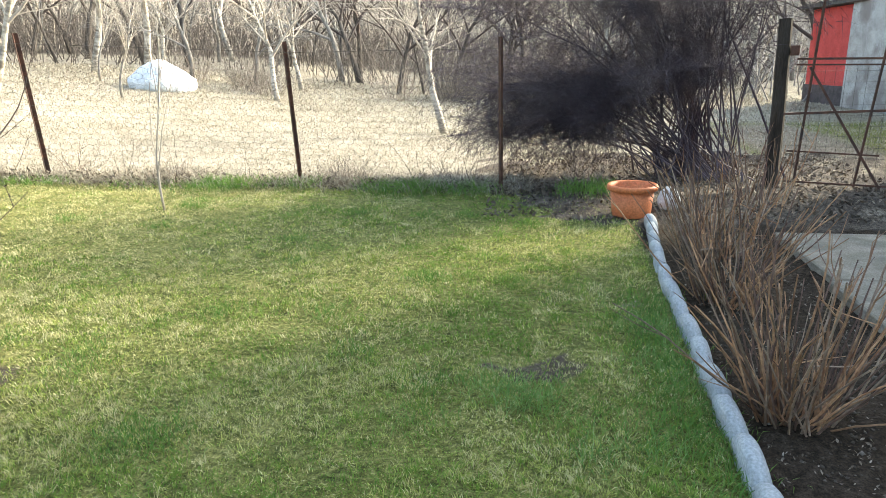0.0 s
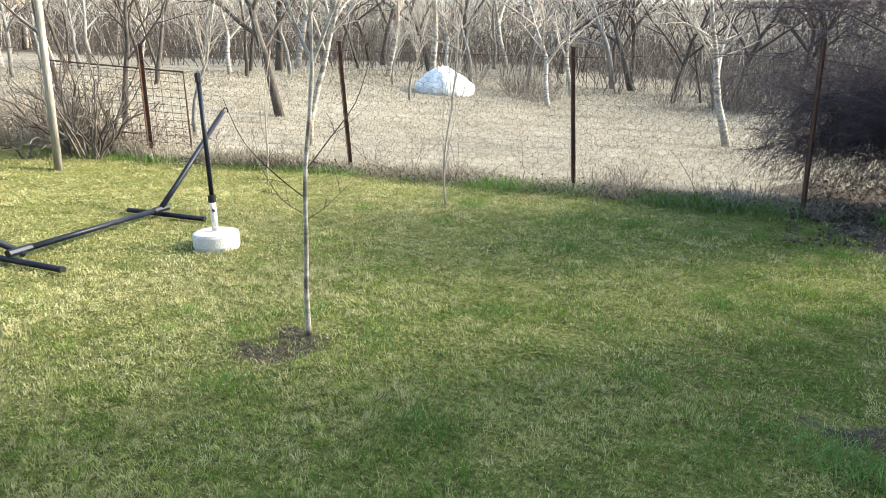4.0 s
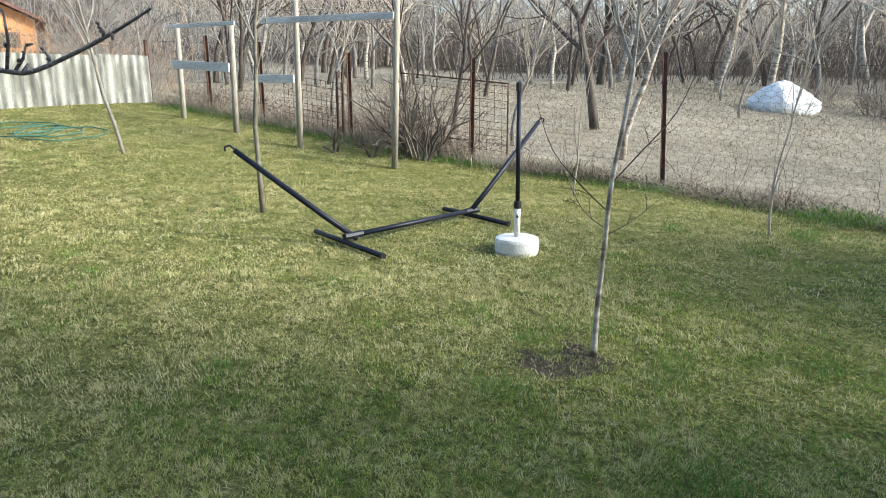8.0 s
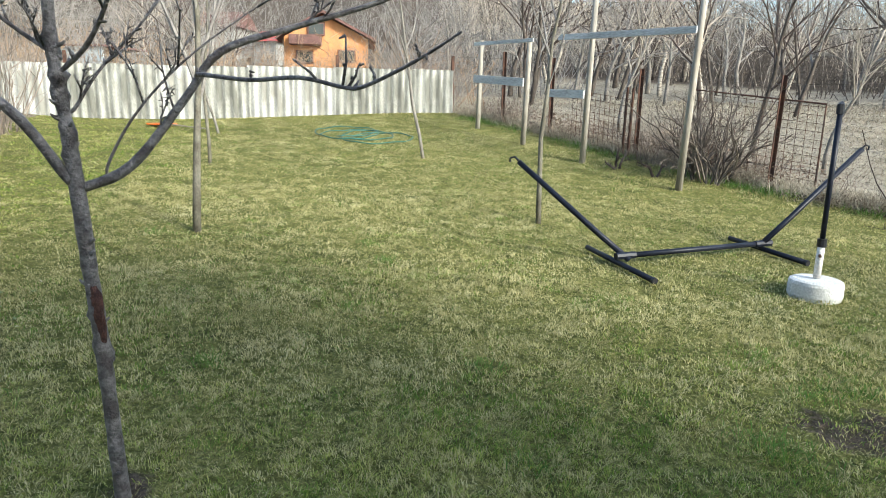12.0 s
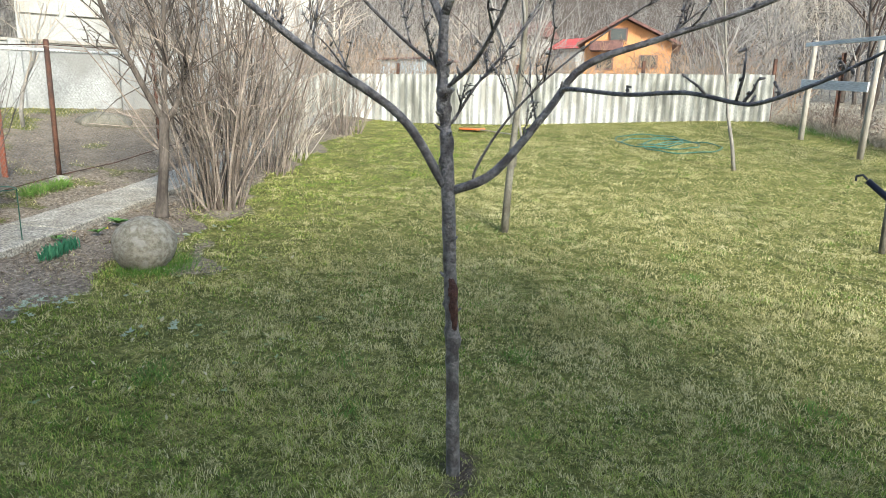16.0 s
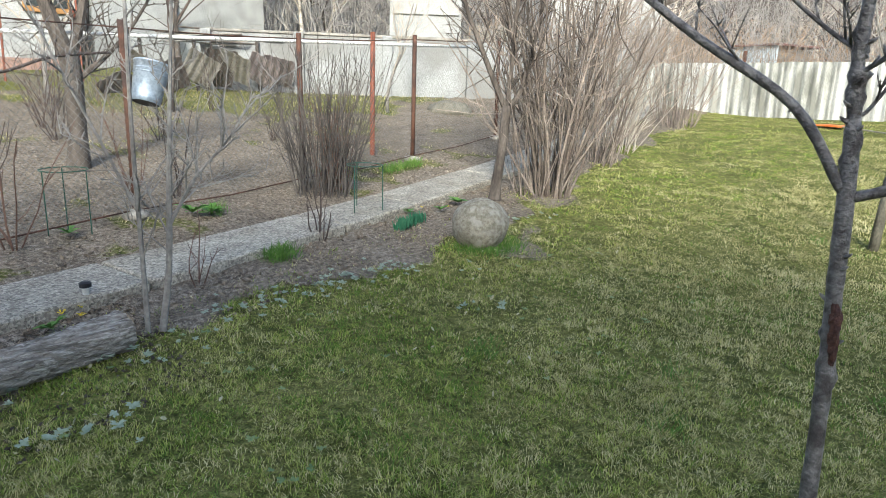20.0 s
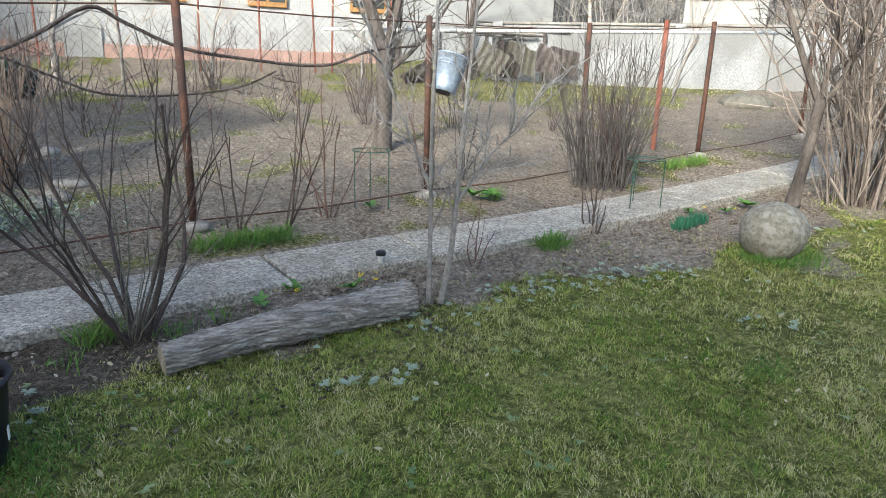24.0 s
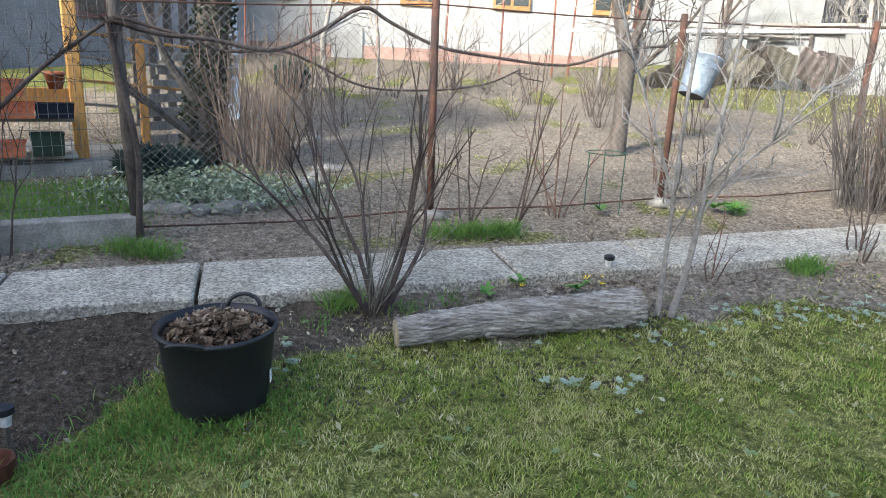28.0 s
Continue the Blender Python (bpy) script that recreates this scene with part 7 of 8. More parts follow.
planter(3.10, -5.75, 1.14)
planter(3.06, -5.80, 0.95)
planter(3.15, -5.75, 0.62)
planter(2.72, -6.0, 0.95, 0.5, (0.3, 0.16, 0.13), "steel_dark", "dark blue plastic flower box on a shelf")
planter(2.80, -5.98, 0.62, 0.5, (0.26, 0.2, 0.2), material("pot_green", (0.015, 0.03, 0.018), (0.025, 0.045, 0.03), 5, 40, 0.6, 0.1), "dark green plastic pot on the lower shelf")
for x, y, z in ((2.70, -6.02, 1.20),):
    fp = thing("clay_pot", (x, y, z), "small round clay flower pot on the terrace beam", "flower pot")
    part("body", Mesh().lathe((0, 0, 0), [(0, 0), (0.055, 0), (0.08, 0.12), (0.088, 0.12), (0.09, 0.15), (0.075, 0.15), (0.05, 0.02), (0, 0.02)], 18), "planter", fp, smooth=True)


# ---- houses ----
M["plaster"] = material("plaster", (0.31, 0.31, 0.305), (0.39, 0.39, 0.38), 2, 30, 0.9, 0.2, dirt_or_shade=(0.22, 0.215, 0.20), patch_amount=0.6)
M["block_white"] = material("block_white", (0.25, 0.255, 0.255), (0.32, 0.325, 0.325), 1.5, 30, 0.9, 0.3, dirt_or_shade=(0.18, 0.175, 0.165), patch_amount=0.7)
M["sheet_mauve"] = material("sheet_mauve", (0.13, 0.105, 0.108), (0.22, 0.185, 0.185), 3, 30, 0.8, 0.3, vary=0.3)
M["brick_red"] = material("brick_red", (0.30, 0.185, 0.15), (0.38, 0.25, 0.205), 3, 40, 0.9, 0.3)
M["tile_dark"] = material("tile_dark", (0.10, 0.055, 0.05), (0.17, 0.09, 0.08), 4, 30, 0.8, 0.4)
M["glass_dark"] = material("glass_dark", (0.03, 0.035, 0.035), (0.05, 0.055, 0.055), 2, 20, 0.1, 0, spec=0.6)


M["window_wood"] = material("window_wood", (0.26, 0.135, 0.05), (0.36, 0.20, 0.08), 5, 50, 0.6, 0.3, stretch=(1, 1, 0.15))


def window(house, x, z, w, h, y, frame_mat="window_wood"):
    wn_ = part("window", Mesh().box((x, y, z), (w, 0.10, h), 0, 0.01), frame_mat, house)
    for s in (-1, 1):
        part("pane", Mesh().box((x + s * w * 0.24, y + 0.035, z), (w * 0.40, 0.05, h * 0.84)), "glass_dark", wn_, "dark window glass")


hs = thing("white_house", on(-0.8, -17.6, -0.3), "long white plastered house with red-brown plinth and pine windows", "house", turn=-1.0)
part("wall", Mesh().box((0, -3.0, 3.0), (10.4, 6, 6.0)), "plaster", hs)
zoff = float(height(-0.8, -17.6)) - 0.3
part("plinth", Mesh().box((0, -2.97, 1.95 - zoff - 0.5), (10.44, 6.0, 1.0)), "brick_red", hs)
for x0, x1 in ((2.45, 1.55), (0.75, -0.15), (-1.6, -2.5), (4.2, 3.4), (-4.2, -5.0)):
    window(hs, (x0 + x1) / 2, 3.72 - zoff, 0.95, 1.5, 0.03)
part("cellar_door", Mesh().box((2.1, 0.03, 1.95 - zoff), (0.8, 0.06, 0.9), 0, 0.01), "plaster", hs)
part("roof", Mesh().add([(-5.8, 0.6, 5.9), (5.8, 0.6, 5.9), (5.8, -3, 8.5), (-5.8, -3, 8.5), (-5.8, -6.6, 5.9), (5.8, -6.6, 5.9)], [(0, 1, 2, 3), (3, 2, 5, 4), (0, 3, 4), (1, 5, 2), (0, 4, 5, 1)]), "tile_dark", hs)
hw = thing("white_annex", on(-9.2, -18.5, -0.3), "white plastered annex with a dark brown upper wall and white windows", "house", turn=12)
part("wall", Mesh().box((0, -2, 1.9), (5.5, 4, 3.9)), "plaster", hw)
part("upper_wall", Mesh().box((0, -2, 4.6), (5.6, 4.1, 1.6)), "tile_dark", hw)
for x in (-1.5, 0.3):
    window(hw, x, 3.0, 0.9, 1.1, 0.03, "plaster")

wall = thing("garden_wall", on(-11.5, -11.5), "tall white block wall at the back of the neighbouring plot", "wall")
wa, wb = Vector(on(-7.6, -14.2, -0.1)), Vector(on(-15.6, -8.4, -0.1))
wdir = (wb - wa)
nseg = 5
for i in range(nseg):
    a, b = wa.lerp(wb, i / nseg), wa.lerp(wb, (i + 1) / nseg)
    c = (a + b) / 2
    world_part("panel", Mesh().box((c.x, c.y, c.z + 0.645), ((b - a).length - 0.015, 0.16, 1.35), math.atan2(wdir.y, wdir.x), 0.01), "block_white", wall)
    world_part("pilaster", Mesh().box((a.x + 0.06, a.y + 0.08, a.z + 0.665), (0.22, 0.2, 1.39), math.atan2(wdir.y, wdir.x), 0.01), "block_white", wall)
    world_part("coping", Mesh().box((c.x, c.y, c.z + 1.35), ((b - a).length - 0.015, 0.24, 0.06), math.atan2(wdir.y, wdir.x), 0.01), "concrete", wall)
pile = thing("lean_to", on(-7.4, -13.6), "collapsing lean-to with loose roofing sheets and boards", "lean-to")
rl = random.Random(71)
loose = []
for mt in ("sheet_mauve", "concrete", "bark_dark"):
    me = sheet_mesh(0.66, 0.92, 4.2, 30, 0.012)
    me.materials.append(M[mt])
    loose.append(me)
for i in range(8):
    x, y = -6.0 - 0.42 * i + rl.uniform(-0.1, 0.1), -14.05 + 0.16 * i + rl.uniform(-0.1, 0.15)
    o = new("sheet", loose[(0, 1, 0, 1, 2, 1, 0)[i % 7]])
    o.parent = pile
    o.matrix_parent_inverse = pile.matrix_basis.inverted()
    o.matrix_basis = pose(*on(x, y, 0.05 + 0.05 * (i % 3)), rl.uniform(-58, -34), rl.uniform(-32, 32), -32 + rl.uniform(-18, 18))
for i in range(11):
    g = on(-7.4 + rl.uniform(-0.9, 0.9), -14.0 + rl.uniform(-0.4, 0.4), 0.98 + 0.025 * i)
    rot = Matrix.Rotation(-0.55 + rl.uniform(-0.35, 0.35), 3, "Z") @ Matrix.Rotation(rl.uniform(-0.09, 0.09), 3, "Y")
    world_part("board", Mesh().box(g, (rl.uniform(1.2, 2.6), rl.uniform(0.08, 0.3), 0.025), tilt=rot, bevel=0.003), ("wood_grey", "bark_dark", "concrete")[i % 3], pile)
for x, y in ((-8.4, -13.4), (-6.3, -14.5), (-7.2, -13.9)):
    world_part("prop", Mesh().tube([on(x, y, -0.05), on(x + 0.05, y, 1.1)], 0.04, 6), "bark_dark", pile)
rock(on(-10.6, -9.6, 0.0), (0.5, 0.4, 0.22), 61, "bark_olive", "turf_mound", "small mound of brown soil and turf")
# thin red fence posts before the white house
for i, x in enumerate((3.4, 1.9, 0.4, -1.1, -2.4, -3.6, -4.0, -5.4)):
    o = part("fence_stake", Mesh().tube([(0, 0, -0.1), (0.05 * (i % 3 - 1), 0, 1.7)], 0.022, 6), "rust_red")
    o.matrix_basis = pose(*on(x, -15.6 + 0.12 * (i % 2)))
    tagged(o, "thin red-brown steel fence stake before the white house", "post", "red fence stakes")

he = thing("grey_house", on(8.6, -11.5, -0.3), "grey rendered house beside the terrace", "house", turn=45)
# facade runs along the diagonal; the body lies behind it
part("wall", Mesh().box((0, -4.2, 4.2), (14.5, 8, 8.4)), material("grey_render", (0.13, 0.14, 0.16), (0.18, 0.19, 0.215), 2, 30, 0.9, 0.2), he)
part("roof", Mesh().add([(-7.6, 0.3, 8.3), (7.6, 0.3, 8.3), (7.6, -4.2, 11.0), (-7.6, -4.2, 11.0), (-7.6, -8.7, 8.3), (7.6, -8.7, 8.3)], [(0, 1, 2, 3), (3, 2, 5, 4), (0, 3, 4), (1, 5, 2), (0, 4, 5, 1)]), "tile_dark", he)
window(he, -4.0, 2.2, 1.2, 1.4, -0.18, "tile_dark")

oh = thing("orange_house", on(-38.6, -1.2, -0.6), "orange plastered house with gable, dark roof and wooden balcony", "house", turn=90)
M["orange_plaster"] = material("orange_plaster", (0.46, 0.215, 0.095), (0.56, 0.28, 0.13), 2, 30, 0.9, 0.2)
zo = float(height(-38.6, -1.2)) - 0.6
e_, r_ = 5.15 - zo, 6.35 - zo
part("wall", Mesh().add([(-2.5, 0, -1), (2.05, 0, -1), (2.05, 0, e_), (-0.4, 0, r_), (-2.5, 0, e_), (-2.5, 6, -1), (2.05, 6, -1), (2.05, 6, e_), (-0.4, 6, r_), (-2.5, 6, e_)],
                        [(0, 1, 2, 3, 4), (9, 8, 7, 6, 5), (1, 6, 7, 2), (5, 0, 4, 9), (2, 7, 8, 3), (3, 8, 9, 4)]), "orange_plaster", oh)
part("roof", Mesh().add([(-2.9, -0.5, e_ - 0.16), (-0.4, -0.5, r_ + 0.06), (2.5, -0.5, e_ - 0.16), (-2.9, 6.5, e_ - 0.16), (-0.4, 6.5, r_ + 0.06), (2.5, 6.5, e_ - 0.16),
                         (-2.9, -0.5, e_ - 0.02), (-0.4, -0.5, r_ + 0.2), (2.5, -0.5, e_ - 0.02), (-2.9, 6.5, e_ - 0.02), (-0.4, 6.5, r_ + 0.2), (2.5, 6.5, e_ - 0.02)],
                        [(0, 3, 4, 1), (1, 4, 5, 2), (6, 7, 10, 9), (7, 8, 11, 10), (0, 1, 7, 6), (1, 2, 8, 7), (3, 9, 10, 4), (4, 10, 11, 5), (0, 6, 9, 3), (2, 5, 11, 8)]), "tile_dark", oh)
part("balcony", Mesh().box((-1.3, -0.5, 4.95 - zo), (1.7, 0.9, 0.5), 0, 0.02), "tile_dark", oh)
for x, z in ((0.9, 4.2 - zo), (-1.4, 4.1 - zo), (-0.75, 5.6 - zo)):
    wq = part("window", Mesh().box((x, -0.04, z), (0.95, 0.1, 0.7), 0, 0.01), "tile_dark", oh)
    part("pane", Mesh().box((x, -0.08, z), (0.78, 0.06, 0.54)), "glass_dark", wq)
for (x, y, w, d, h, rf, t, lb) in ((-49.5, -6.2, 1.9, 3, 6.3 - float(height(-49.5, -6.5)), "brick", 62, "white house with a bright red roof"), (-50, -9.6, 2.6, 3, 7.2 - float(height(-50, -9.6)), "dark", 75, "distant white house with a grey roof"), (-14.6, -14.6, 2.1, 3, 4.3, "dark", 135, "old whitewashed outbuilding beyond the garden wall"),
                                   (-33, -24, 5, 4, 4.5, "dark", 55, "distant yellowish house beyond the wall"), (-27, -20, 6, 5, 5, "dark", 50, "pale house behind the wall")):
    h_ = thing("distant_house", on(x, y, -0.5), lb, "house", "distant houses", turn=t)
    part("wall", Mesh().box((0, d / 2, h / 2 + 0.2), (w, d, h)), "block_white" if t == 135 else "plaster", h_)
    for k_ in range(5) if t == 135 else ():
        part("board", Mesh().box((0.32 + 0.13 * k_, -0.03, h * 0.66 + 0.1 * (k_ % 2)), (0.11, 0.05, 1.1), 0, 0.006), ("pine", "wood_grey", "window_wood")[k_ % 3], h_)
    part("roof", Mesh().add([(-w / 2 - 0.4, -0.4, h), (w / 2 + 0.4, -0.4, h), (w / 2 + 0.4, d / 2, h + min(1.8, 0.45 * w)), (-w / 2 - 0.4, d / 2, h + min(1.8, 0.45 * w)), (-w / 2 - 0.4, d + 0.4, h), (w / 2 + 0.4, d + 0.4, h)],
                            [(0, 1, 2, 3), (3, 2, 5, 4), (0, 3, 4), (1, 5, 2), (0, 4, 5, 1)]), M.setdefault("red_roof", material("red_roof", (0.36, 0.05, 0.05), (0.46, 0.08, 0.075), 3, 30, 0.8, 0.3)) if rf == "brick" else "tile_dark", h_)
    window(h_, -w / 4, h * 0.62, 0.9, 1.1, -0.03, "plaster")
    window(h_, w / 4, h * 0.62, 0.9, 1.1, -0.03, "plaster")

gs = thing("sheet_shed", on(-22.1, -8.0, -0.2), "low shed of pale blue-grey translucent sheets beyond the fence", "shed", turn=72)
zs = float(height(-22.1, -8.0)) - 0.2
pale_sheet = material("pale_sheet", (0.34, 0.40, 0.44), (0.48, 0.54, 0.58), 3, 20, 0.4, 0.1, stretch=(4, 4, 0.3))
for i in range(5):
    part("panel", Mesh().box((-0.8 + 0.4 * i, 0, (3.12 - zs) / 2), (0.385, 0.05, 3.12 - zs), 0, 0.006), pale_sheet, gs)
part("roof", Mesh().box((0, 0.9, 3.15 - zs), (2.2, 2.1, 0.06), 0, 0.01), "tile_dark", gs)


# ---- orchard trees in the field ----
kinds = []
for i, (tall, rad, kd, spd, fst, bark, tw, top) in enumerate((
        (3.6, 0.075, (8, 6, 4), 0.85, 0.34, "bark_grey", "twig_grey", 3), (3.4, 0.07, (8, 6, 4), 0.8, 0.36, "bark_pale", "twig_pale", 3), (4.0, 0.075, (8, 6, 4), 0.65, 0.3, "bark_dark", "twig_grey", 3),
        (3.2, 0.055, (8, 6, 4), 0.7, 0.3, "bark_grey", "twig_pale", 3), (4.2, 0.065, (8, 6, 4), 0.55, 0.28, "bark_dark", "twig_dark", 3),
        (4.2, 0.11, (8, 8, 0), 0.8, 0.3, "bark_dark", "twig_dark", 2), (3.8, 0.10, (8, 8, 0), 0.75, 0.32, "bark_grey", "twig_grey", 2), (4.0, 0.10, (8, 8, 0), 0.8, 0.34, "bark_pale", "twig_pale", 2))):
    t = make_tree("orchard_tree", (0, 0, -60), ("leafless grey fruit tree in the dry field", "leafless walnut-like tree with pale bark in the dry field")[bark == "bark_pale"], 200 + i, tall, rad, group="orchard trees",
                  bark=bark, twig=tw, kids=kd, spread=spd, first=fst, up=0.14, ratio=0.72, wiggle=0.2, top=top)
    kinds.append(t)
special = [(-12.25, 11.85, 5, 1.15, (0.02, 0.03)), (-9.4, 9.85, 1, 1.1, (0.10, 0.30)), (-2.9, 16.0, 7, 0.95, (-0.05, 0)), (-9.9, 22.3, 7, 1.05, (-0.22, 0.0)), (-18.0, 12.6, 2, 1.0, (0, 0)), (-15.9, 21.3, 3, 0.9, (0, 0)),
           (-13.0, 18.3, 3, 0.8, (0, 0)), (-19.8, 17.6, 2, 1, (0, 0)), (-16.5, 9.0, 4, 1, (0, 0)), (-23, 28, 2, 1, (0, 0)), (-13.8, 44, 2, 1.1, (0, 0)), (-6.5, 8.9 + 22, 4, 1, (0, 0)), (-12.8, 8.2, 4, 0.9, (0, 0.1)), (-11.2, 8.6, 3, 0.8, (0, 0)),
           (-15.0, 6.3, 3, 0.9, (0, 0)), (-18.5, 5.0, 4, 1.0, (0, 0))]
rt = random.Random(19)
for k in range(40):
    a = rt.uniform(0, 1)
    x = rt.uniform(-44, 9)
    y = north_line(x) + 15 + 34 * rt.random() ** 0.8
    special.append((x, float(y), rt.randrange(5, 8), rt.uniform(0.8, 1.3), (rt.gauss(0, 0.04), rt.gauss(0, 0.04))))
for k in range(60):
    b_ = rt.uniform(radians(62), radians(168))
    d_ = rt.uniform(30, 58)
    special.append((d_ * math.cos(b_), d_ * math.sin(b_), rt.choice((5, 5, 6, 7)), rt.uniform(1.1, 1.7), (rt.gauss(0, 0.05), rt.gauss(0, 0.05))))
for k in range(26):
    special.append((rt.uniform(-34, -19), rt.uniform(2, 22), rt.choice((0, 2, 4, 5, 6, 7, 5)), rt.uniform(0.8, 1.25), (0, 0)))
for k in range(26):
    special.append((rt.uniform(-40, -18.5), rt.uniform(-14, 3), rt.randrange(5, 8), rt.uniform(0.55, 0.9), (0, 0)))
for k in range(12):
    special.append((rt.uniform(-22, -6), rt.uniform(-24, -17), rt.randrange(5, 8), rt.uniform(0.7, 1.1), (0, 0)))
special += [(-1.2, -13.2, 3, 0.75, (0, 0)), (1.4, -13.9, 6, 0.7, (0, 0)), (-3.9, -12.6, 3, 0.8, (0, 0)), (-5.6, -11.6, 4, 0.7, (0, 0)), (0.2, -12.2, 3, 0.6, (0, 0)), (-9.4, -10.2, 3, 0.7, (0, 0))]


def before_orange(x, y):
    return x < -18 and -4.6 < 0.2 + (y - 0.2) * 38 / (-x - 0.5) < 1.9


for x, y, kd, s, ln in [q_ for q_ in special if not before_orange(q_[0], q_[1])]:
    copy_thing(kinds[kd], pose(*on(x, y), math.degrees(-ln[1]), math.degrees(ln[0]), 0) @ pose(0, 0, 0, 0, 0, rt.uniform(0, 360)) @ Matrix.Scale(s, 4))
for t in kinds:
    for o in (*t.children_recursive, t):
        bpy.data.objects.remove(o)

# shrubs by the fence and in the field
bk = []
for i, (n, h, ft, ln, mt) in enumerate(((70, 1.5, 0.35, 0.6, "twig_dark"), (40, 1.9, 0.5, 0.7, "twig_hazel"), (40, 2.4, 0.6, 0.6, "twig_grey"), (40, 1.0, 0.5, 0.9, "twig_hazel"))):
    bk.append(shrub("field_shrub", (0, 0, -60), "leafless brambly shrub at the field edge", 300 + i, mt, n, h, ft, ln, 0.008, 3, 0.12, group="field shrubs"))
spots = []
for k in range(16):
    x = rt.uniform(-17, -10.5)
    spots.append((x, float(north_line(x)) + rt.uniform(0.1, 1.3), 3, rt.uniform(0.5, 0.9)))
for k in range(9):
    x = rt.uniform(-7, 0.2)
    spots.append((x, float(north_line(x)) + rt.uniform(0.05, 0.5), 3, rt.uniform(0.25, 0.5)))
spots += [(rt.uniform(-7, -2), rt.uniform(26, 30), 1, 1.1) for _ in range(12)] + [(rt.uniform(-15, -8), rt.uniform(23, 27), 1, 0.8) for _ in range(8)]
spots += [(rt.uniform(-26, -17), rt.uniform(-12, 4), rt.choice((1, 2)), rt.uniform(0.8, 1.2)) for _ in range(40)]
spots = [(x, y, k, s) for x, y, k, s in spots if not (x > west_line(y) - 0.6 and x < -15 and y < 2.5)]
for x, y, kd, s in spots:
    if before_orange(x, y):
        s *= 0.55
    copy_thing(bk[kd], pose(*on(x, y), 0, 0, rt.uniform(0, 360)) @ Matrix.Scale(s, 4))
for t in bk:
    for o in (*t.children_recursive, t):
        bpy.data.objects.remove(o)


def gnarled(name, at, label, seed, count, tall, radius, foot, lean, mat):
    """Crooked old stems with many short side shoots."""
    s_ = thing(name, at, label, "shrub", "old shrubs by the fence")
    r_ = np.random.default_rng(seed)
    for k_ in range(count):
        m_ = Mesh()
        a_, q_ = r_.uniform(0, 6.283), foot * math.sqrt(r_.uniform(0, 1))
        l_ = lean * r_.uniform(0.1, 1.0)
        grow(m_, m_, r_, (q_ * math.cos(a_), q_ * math.sin(a_), -0.04), (math.sin(l_) * math.cos(a_), math.sin(l_) * math.sin(a_), math.cos(l_)), tall * r_.uniform(0.6, 1.05),
             radius * r_.uniform(0.6, 1.2), 0, 2, 0.8, 0.2, (5, 4), 0.26, 0.45, 0.25, (6, 4, 3, 3), (8, 5, 4, 3), 0.35)
        part("stem", m_, mat, s_)


gnarled("old_shrub", on(-10.5, 6.12), "tangled leafless old shrub with crooked stems by the rusty gate", 401, 26, 1.75, 0.021, 0.28, 0.5, "twig_old")
gnarled("old_shrub", on(-10.85, 6.0), "tangled leafless old shrub with crooked stems by the rusty gate", 402, 14, 1.3, 0.017, 0.2, 0.6, "twig_old")
gnarled("dead_stump_shrub", on(-11.39, 4.88), "small crooked dead shrub at the lawn edge", 403, 3, 0.42, 0.026, 0.05, 1.1, "twig_dark")
gnarled("dead_stump_shrub", on(-10.79, 5.33), "small crooked dead shrub at the lawn edge", 404, 2, 0.42, 0.028, 0.03, 0.9, "twig_dark")
leaf_heap("dry_weeds", lambda r: on((xx := r.uniform(-17, -9.8)), float(north_line(xx)) + abs(r.normal(0, 0.75)) - 0.1, abs(r.normal(0, 0.22))), 6500, 405, [(0.10, 0.07, 0.055), (0.17, 0.125, 0.098), (0.25, 0.19, 0.15), (0.36, 0.29, 0.235)],
          "withered brown weeds along the wire fence", 0.06)
for k in range(46):
    x = rt.uniform(-9.5, 0.3)
    b_ = new("bramble", None)
    b_.matrix_basis = pose(*on(x, float(north_line(x)) + abs(rt.gauss(0.1, 0.3))), 0, 0, rt.uniform(0, 360))
    tagged(b_, "thin leafless bramble shoots by the wire fence", "bramble", "fence brambles")
    for c_ in stems(500 + k, rt.choice((1, 2, 3)), rt.uniform(0.4, 1.0), 0.06, 0.9, 0.0042, 2, 0.16, 4, 0.35, True):
        part("shoot", c_, "twig_dark" if k % 3 else "twig_red", b_)


# ---- far thicket ----
def spikes(p, d, length, radius, name):
    """Straight three-sided twigs, for far thickets."""
    d = d / np.linalg.norm(d, axis=1, keepdims=True)
    o = np.cross(d, [0.31, 0.53, 0.79])
    o /= np.linalg.norm(o, axis=1, keepdims=True)
    w = np.cross(d, o)
    v = np.stack([p + (o * math.cos(t) + w * math.sin(t)) * radius[:, None] for t in (0, 2.094, 4.189)] + [p + d * length[:, None]], 1).reshape(-1, 3)
    b = np.arange(len(p))[:, None] * 4
    return wedge_mesh(v, np.concatenate([b + np.array(t) for t in ((0, 1, 3), (1, 2, 3), (2, 0, 3))]), name)


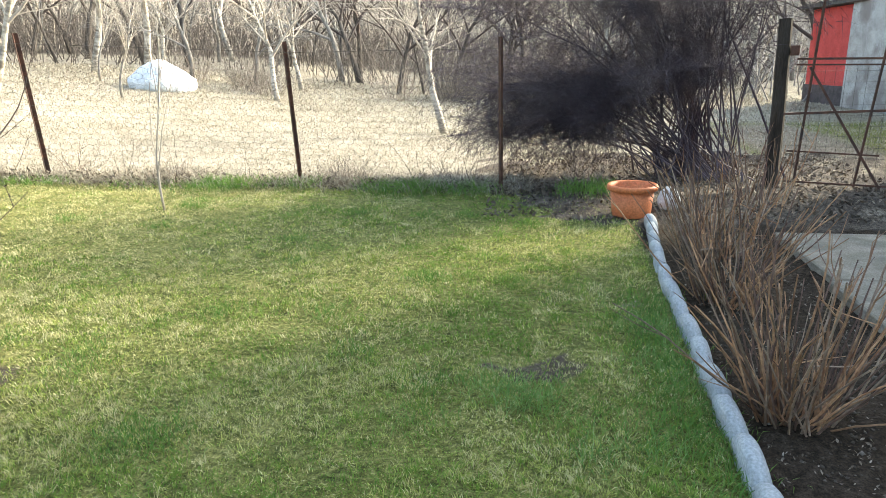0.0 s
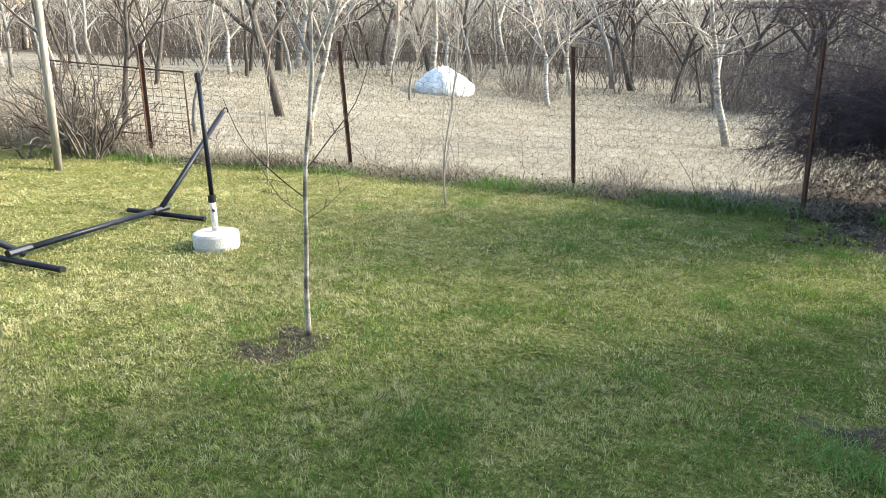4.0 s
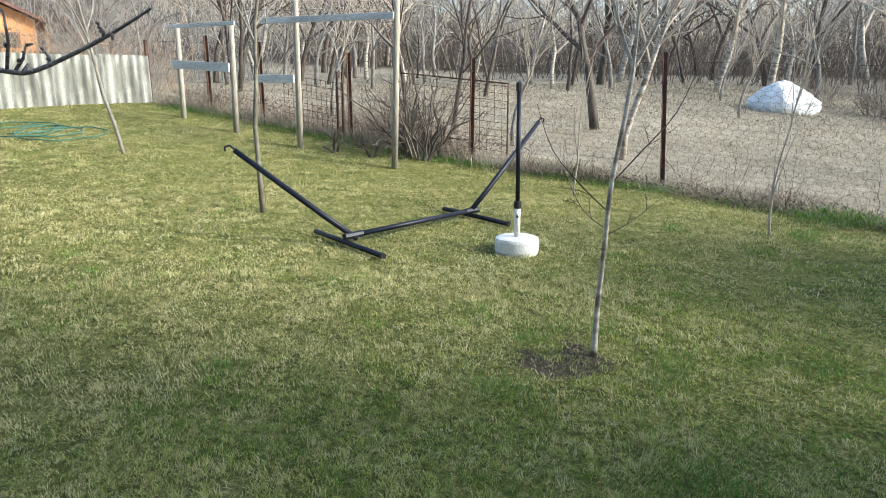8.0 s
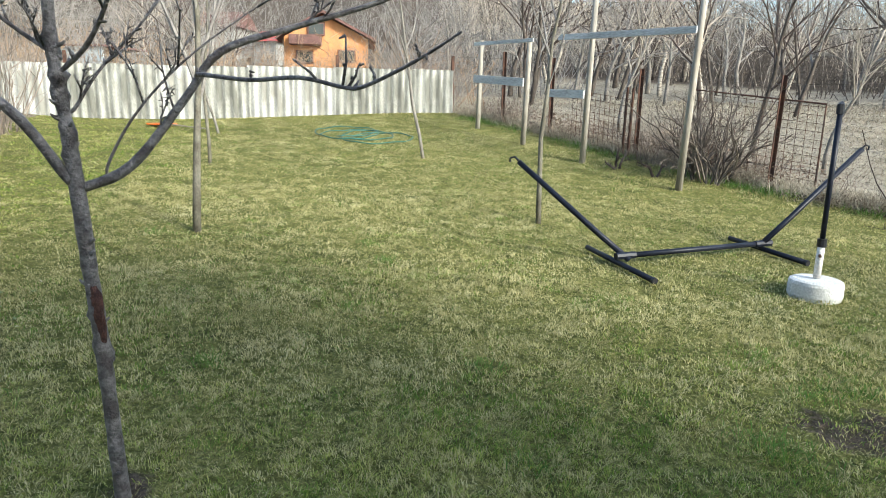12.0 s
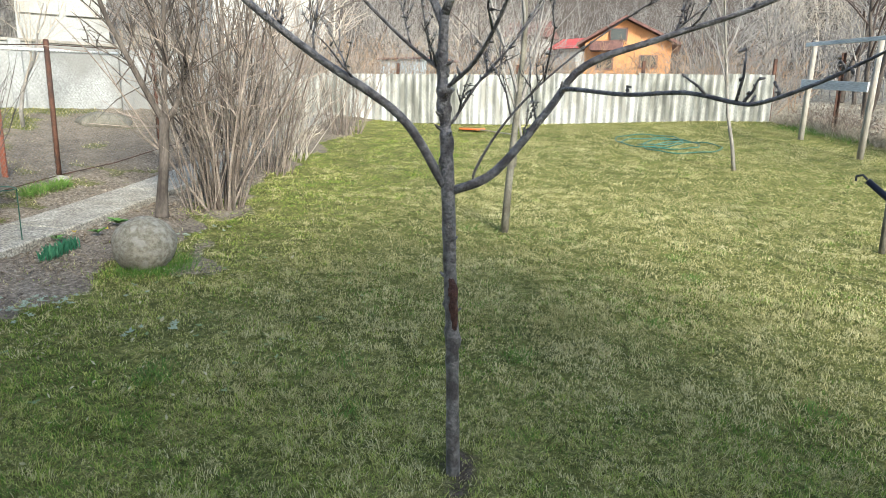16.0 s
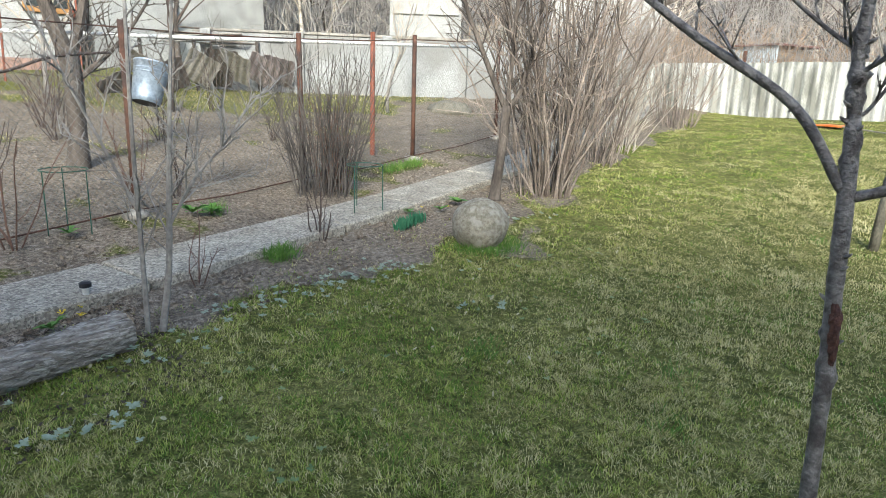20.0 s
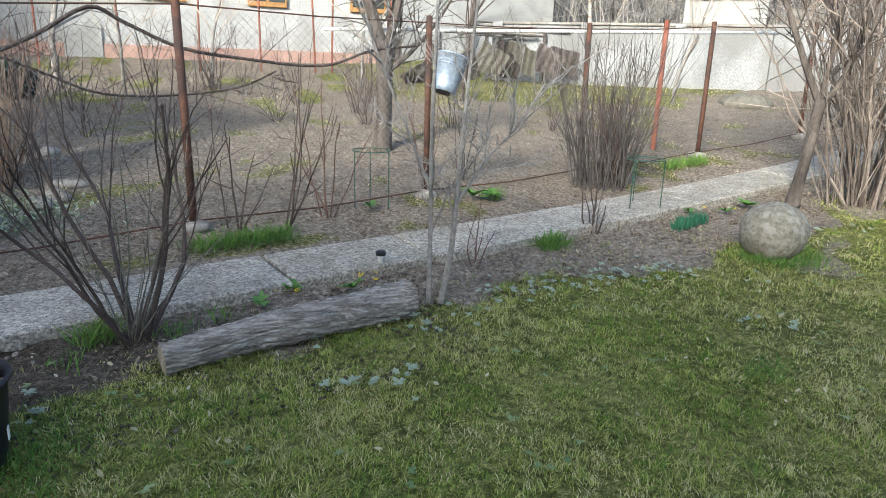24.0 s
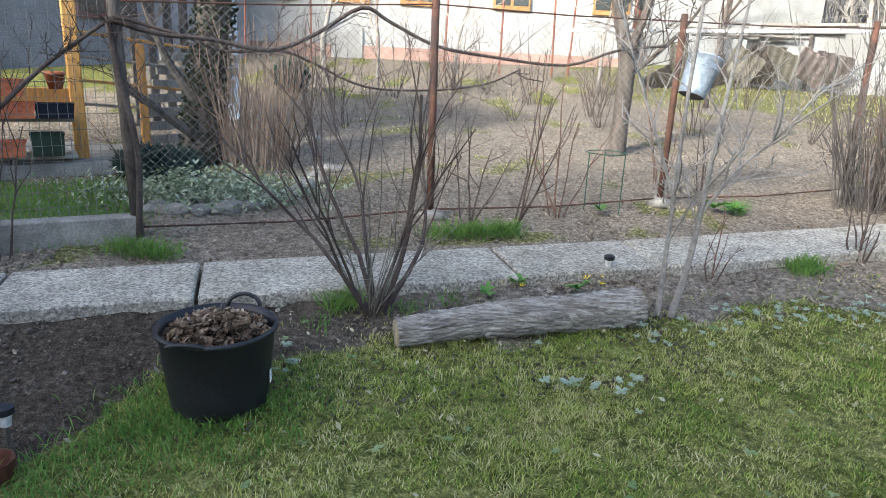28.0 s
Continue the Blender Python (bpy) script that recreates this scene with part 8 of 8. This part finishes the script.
def thicket(name, label, xs, ys, seed, tall, radius, mat):
    r = np.random.default_rng(seed)
    k = len(xs)
    z = height(xs, ys)
    P, D, L, R = [np.stack([xs, ys, z], -1)], [np.stack([r.normal(0, 0.34, k), r.normal(0, 0.34, k), np.ones(k)], -1)], [r.uniform(0.6, 1.15, k) * tall], [r.uniform(0.6, 1.3, k) * radius]
    for lev in range(2):
        p, d, l_, q = P[-1], D[-1] / np.linalg.norm(D[-1], axis=1, keepdims=True), L[-1], R[-1]
        n = 4
        f = r.uniform(0.25, 0.95, (len(p), n))
        base = p[:, None] + d[:, None] * (l_[:, None] * f)[..., None]
        dd_ = d[:, None] * 0.55 + r.normal(0, 0.6, (len(p), n, 3)) + np.array([0, 0, 0.15])
        P.append(base.reshape(-1, 3)), D.append(dd_.reshape(-1, 3)), L.append((l_[:, None] * r.uniform(0.25, 0.5, (len(p), n))).ravel()), R.append((q[:, None] * np.full((1, n), 0.55)).ravel())
    me = spikes(np.concatenate(P), np.concatenate(D), np.concatenate(L), np.concatenate(R), name)
    me.materials.append(M[mat])
    tagged(new(name, me), label, "thicket", kind="stuff")


r0 = np.random.default_rng(60)
a = r0.uniform(radians(48), radians(172), 4200)
d = r0.uniform(50, 85, 4200)
thicket("far_woods", "dark leafless woods beyond the orchard field", d[:1900] * np.cos(a[:1900]), d[:1900] * np.sin(a[:1900]), 61, 6.5, 0.05, "bark_dark")
thicket("pale_woods", "pale grey leafless trees in the far woods", (d[1900:] - 6) * np.cos(a[1900:]), (d[1900:] - 6) * np.sin(a[1900:]), 67, 6.5, 0.032, "twig_pale")
a = r0.uniform(radians(160), radians(245), 2300)
d = r0.uniform(27, 80, 2300)
ok = (np.abs(a - radians(181.5)) > radians(7.5)) | (d > 47)
a, d = a[ok], d[ok]
thicket("hillside_brush", "grey-brown leafless brush on the hillside", d * np.cos(a), d * np.sin(a), 62, 3.6, 0.022, "twig_grey")
x, y = r0.uniform(-30, -17.6, 700), r0.uniform(-16, 4, 700)
ok = x < west_line(y) - 0.8
thicket("brush_behind_fence", "tan leafless brush behind the sheet fence", x[ok], y[ok], 63, 1.7, 0.016, "twig_tan")
x, y = r0.uniform(-21, -5, 500), r0.uniform(-26, -16.5, 500)
ok = (y < -0.725 * (x + 7.6) - 15.2) & ((x < -12.5) | (y < -23))
thicket("south_brush", "leafless brush behind the white wall", x[ok], y[ok], 64, 4.0, 0.03, "twig_grey")
x, y = r0.uniform(3, 30, 500), r0.uniform(24, 45, 500)
thicket("east_brush", "leafless brush behind the red shed", x, y, 65, 5.0, 0.04, "twig_grey")

# an unseen house, added out of view to shade the near lawn
shade_house = thing("home_house", on(7.0, 7.9, -0.2), "plain cream unseen house added to shade the lawn", "house", turn=math.degrees(math.atan2(-0.73, 0.68)))
part("wall", Mesh().box((-0.2, 3.6, 4.6), (6.4, 7.2, 9.4)), "plaster", shade_house)
part("roof", Mesh().add([(-3.5, -0.1, 9.3), (3.1, -0.1, 9.3), (3.1, 7.3, 9.3), (-3.5, 7.3, 9.3), (-3.5, 3.6, 10.3), (3.1, 3.6, 10.3)], [(0, 1, 5, 4), (4, 5, 2, 3), (0, 4, 3), (1, 2, 5), (0, 3, 2, 1)]), "tile_dark", shade_house)
# wing sized to carry the added shade over path and terrace
part("wing", Mesh().box((6.25, 3.6, 4.1), (6.48, 7.0, 8.4)), "plaster", shade_house)
part("wing_roof", Mesh().box((6.3, 3.6, 8.4), (6.6, 7.4, 0.2), 0, 0.02), "tile_dark", shade_house)

x, y = r0.uniform(-48, 10, 2400), 0
y = north_line(x) + r0.uniform(24, 48, 2400) + 4 * np.sin(x * 0.7)
ok = (np.hypot(x + 13.6, y - 21.4) > 9) & (np.hypot(x - 7, y - 22) > 8)
thicket("field_edge_brush", "low dark brush along the far field edge", x[ok], y[ok], 66, 2.4, 0.024, "bark_dark")
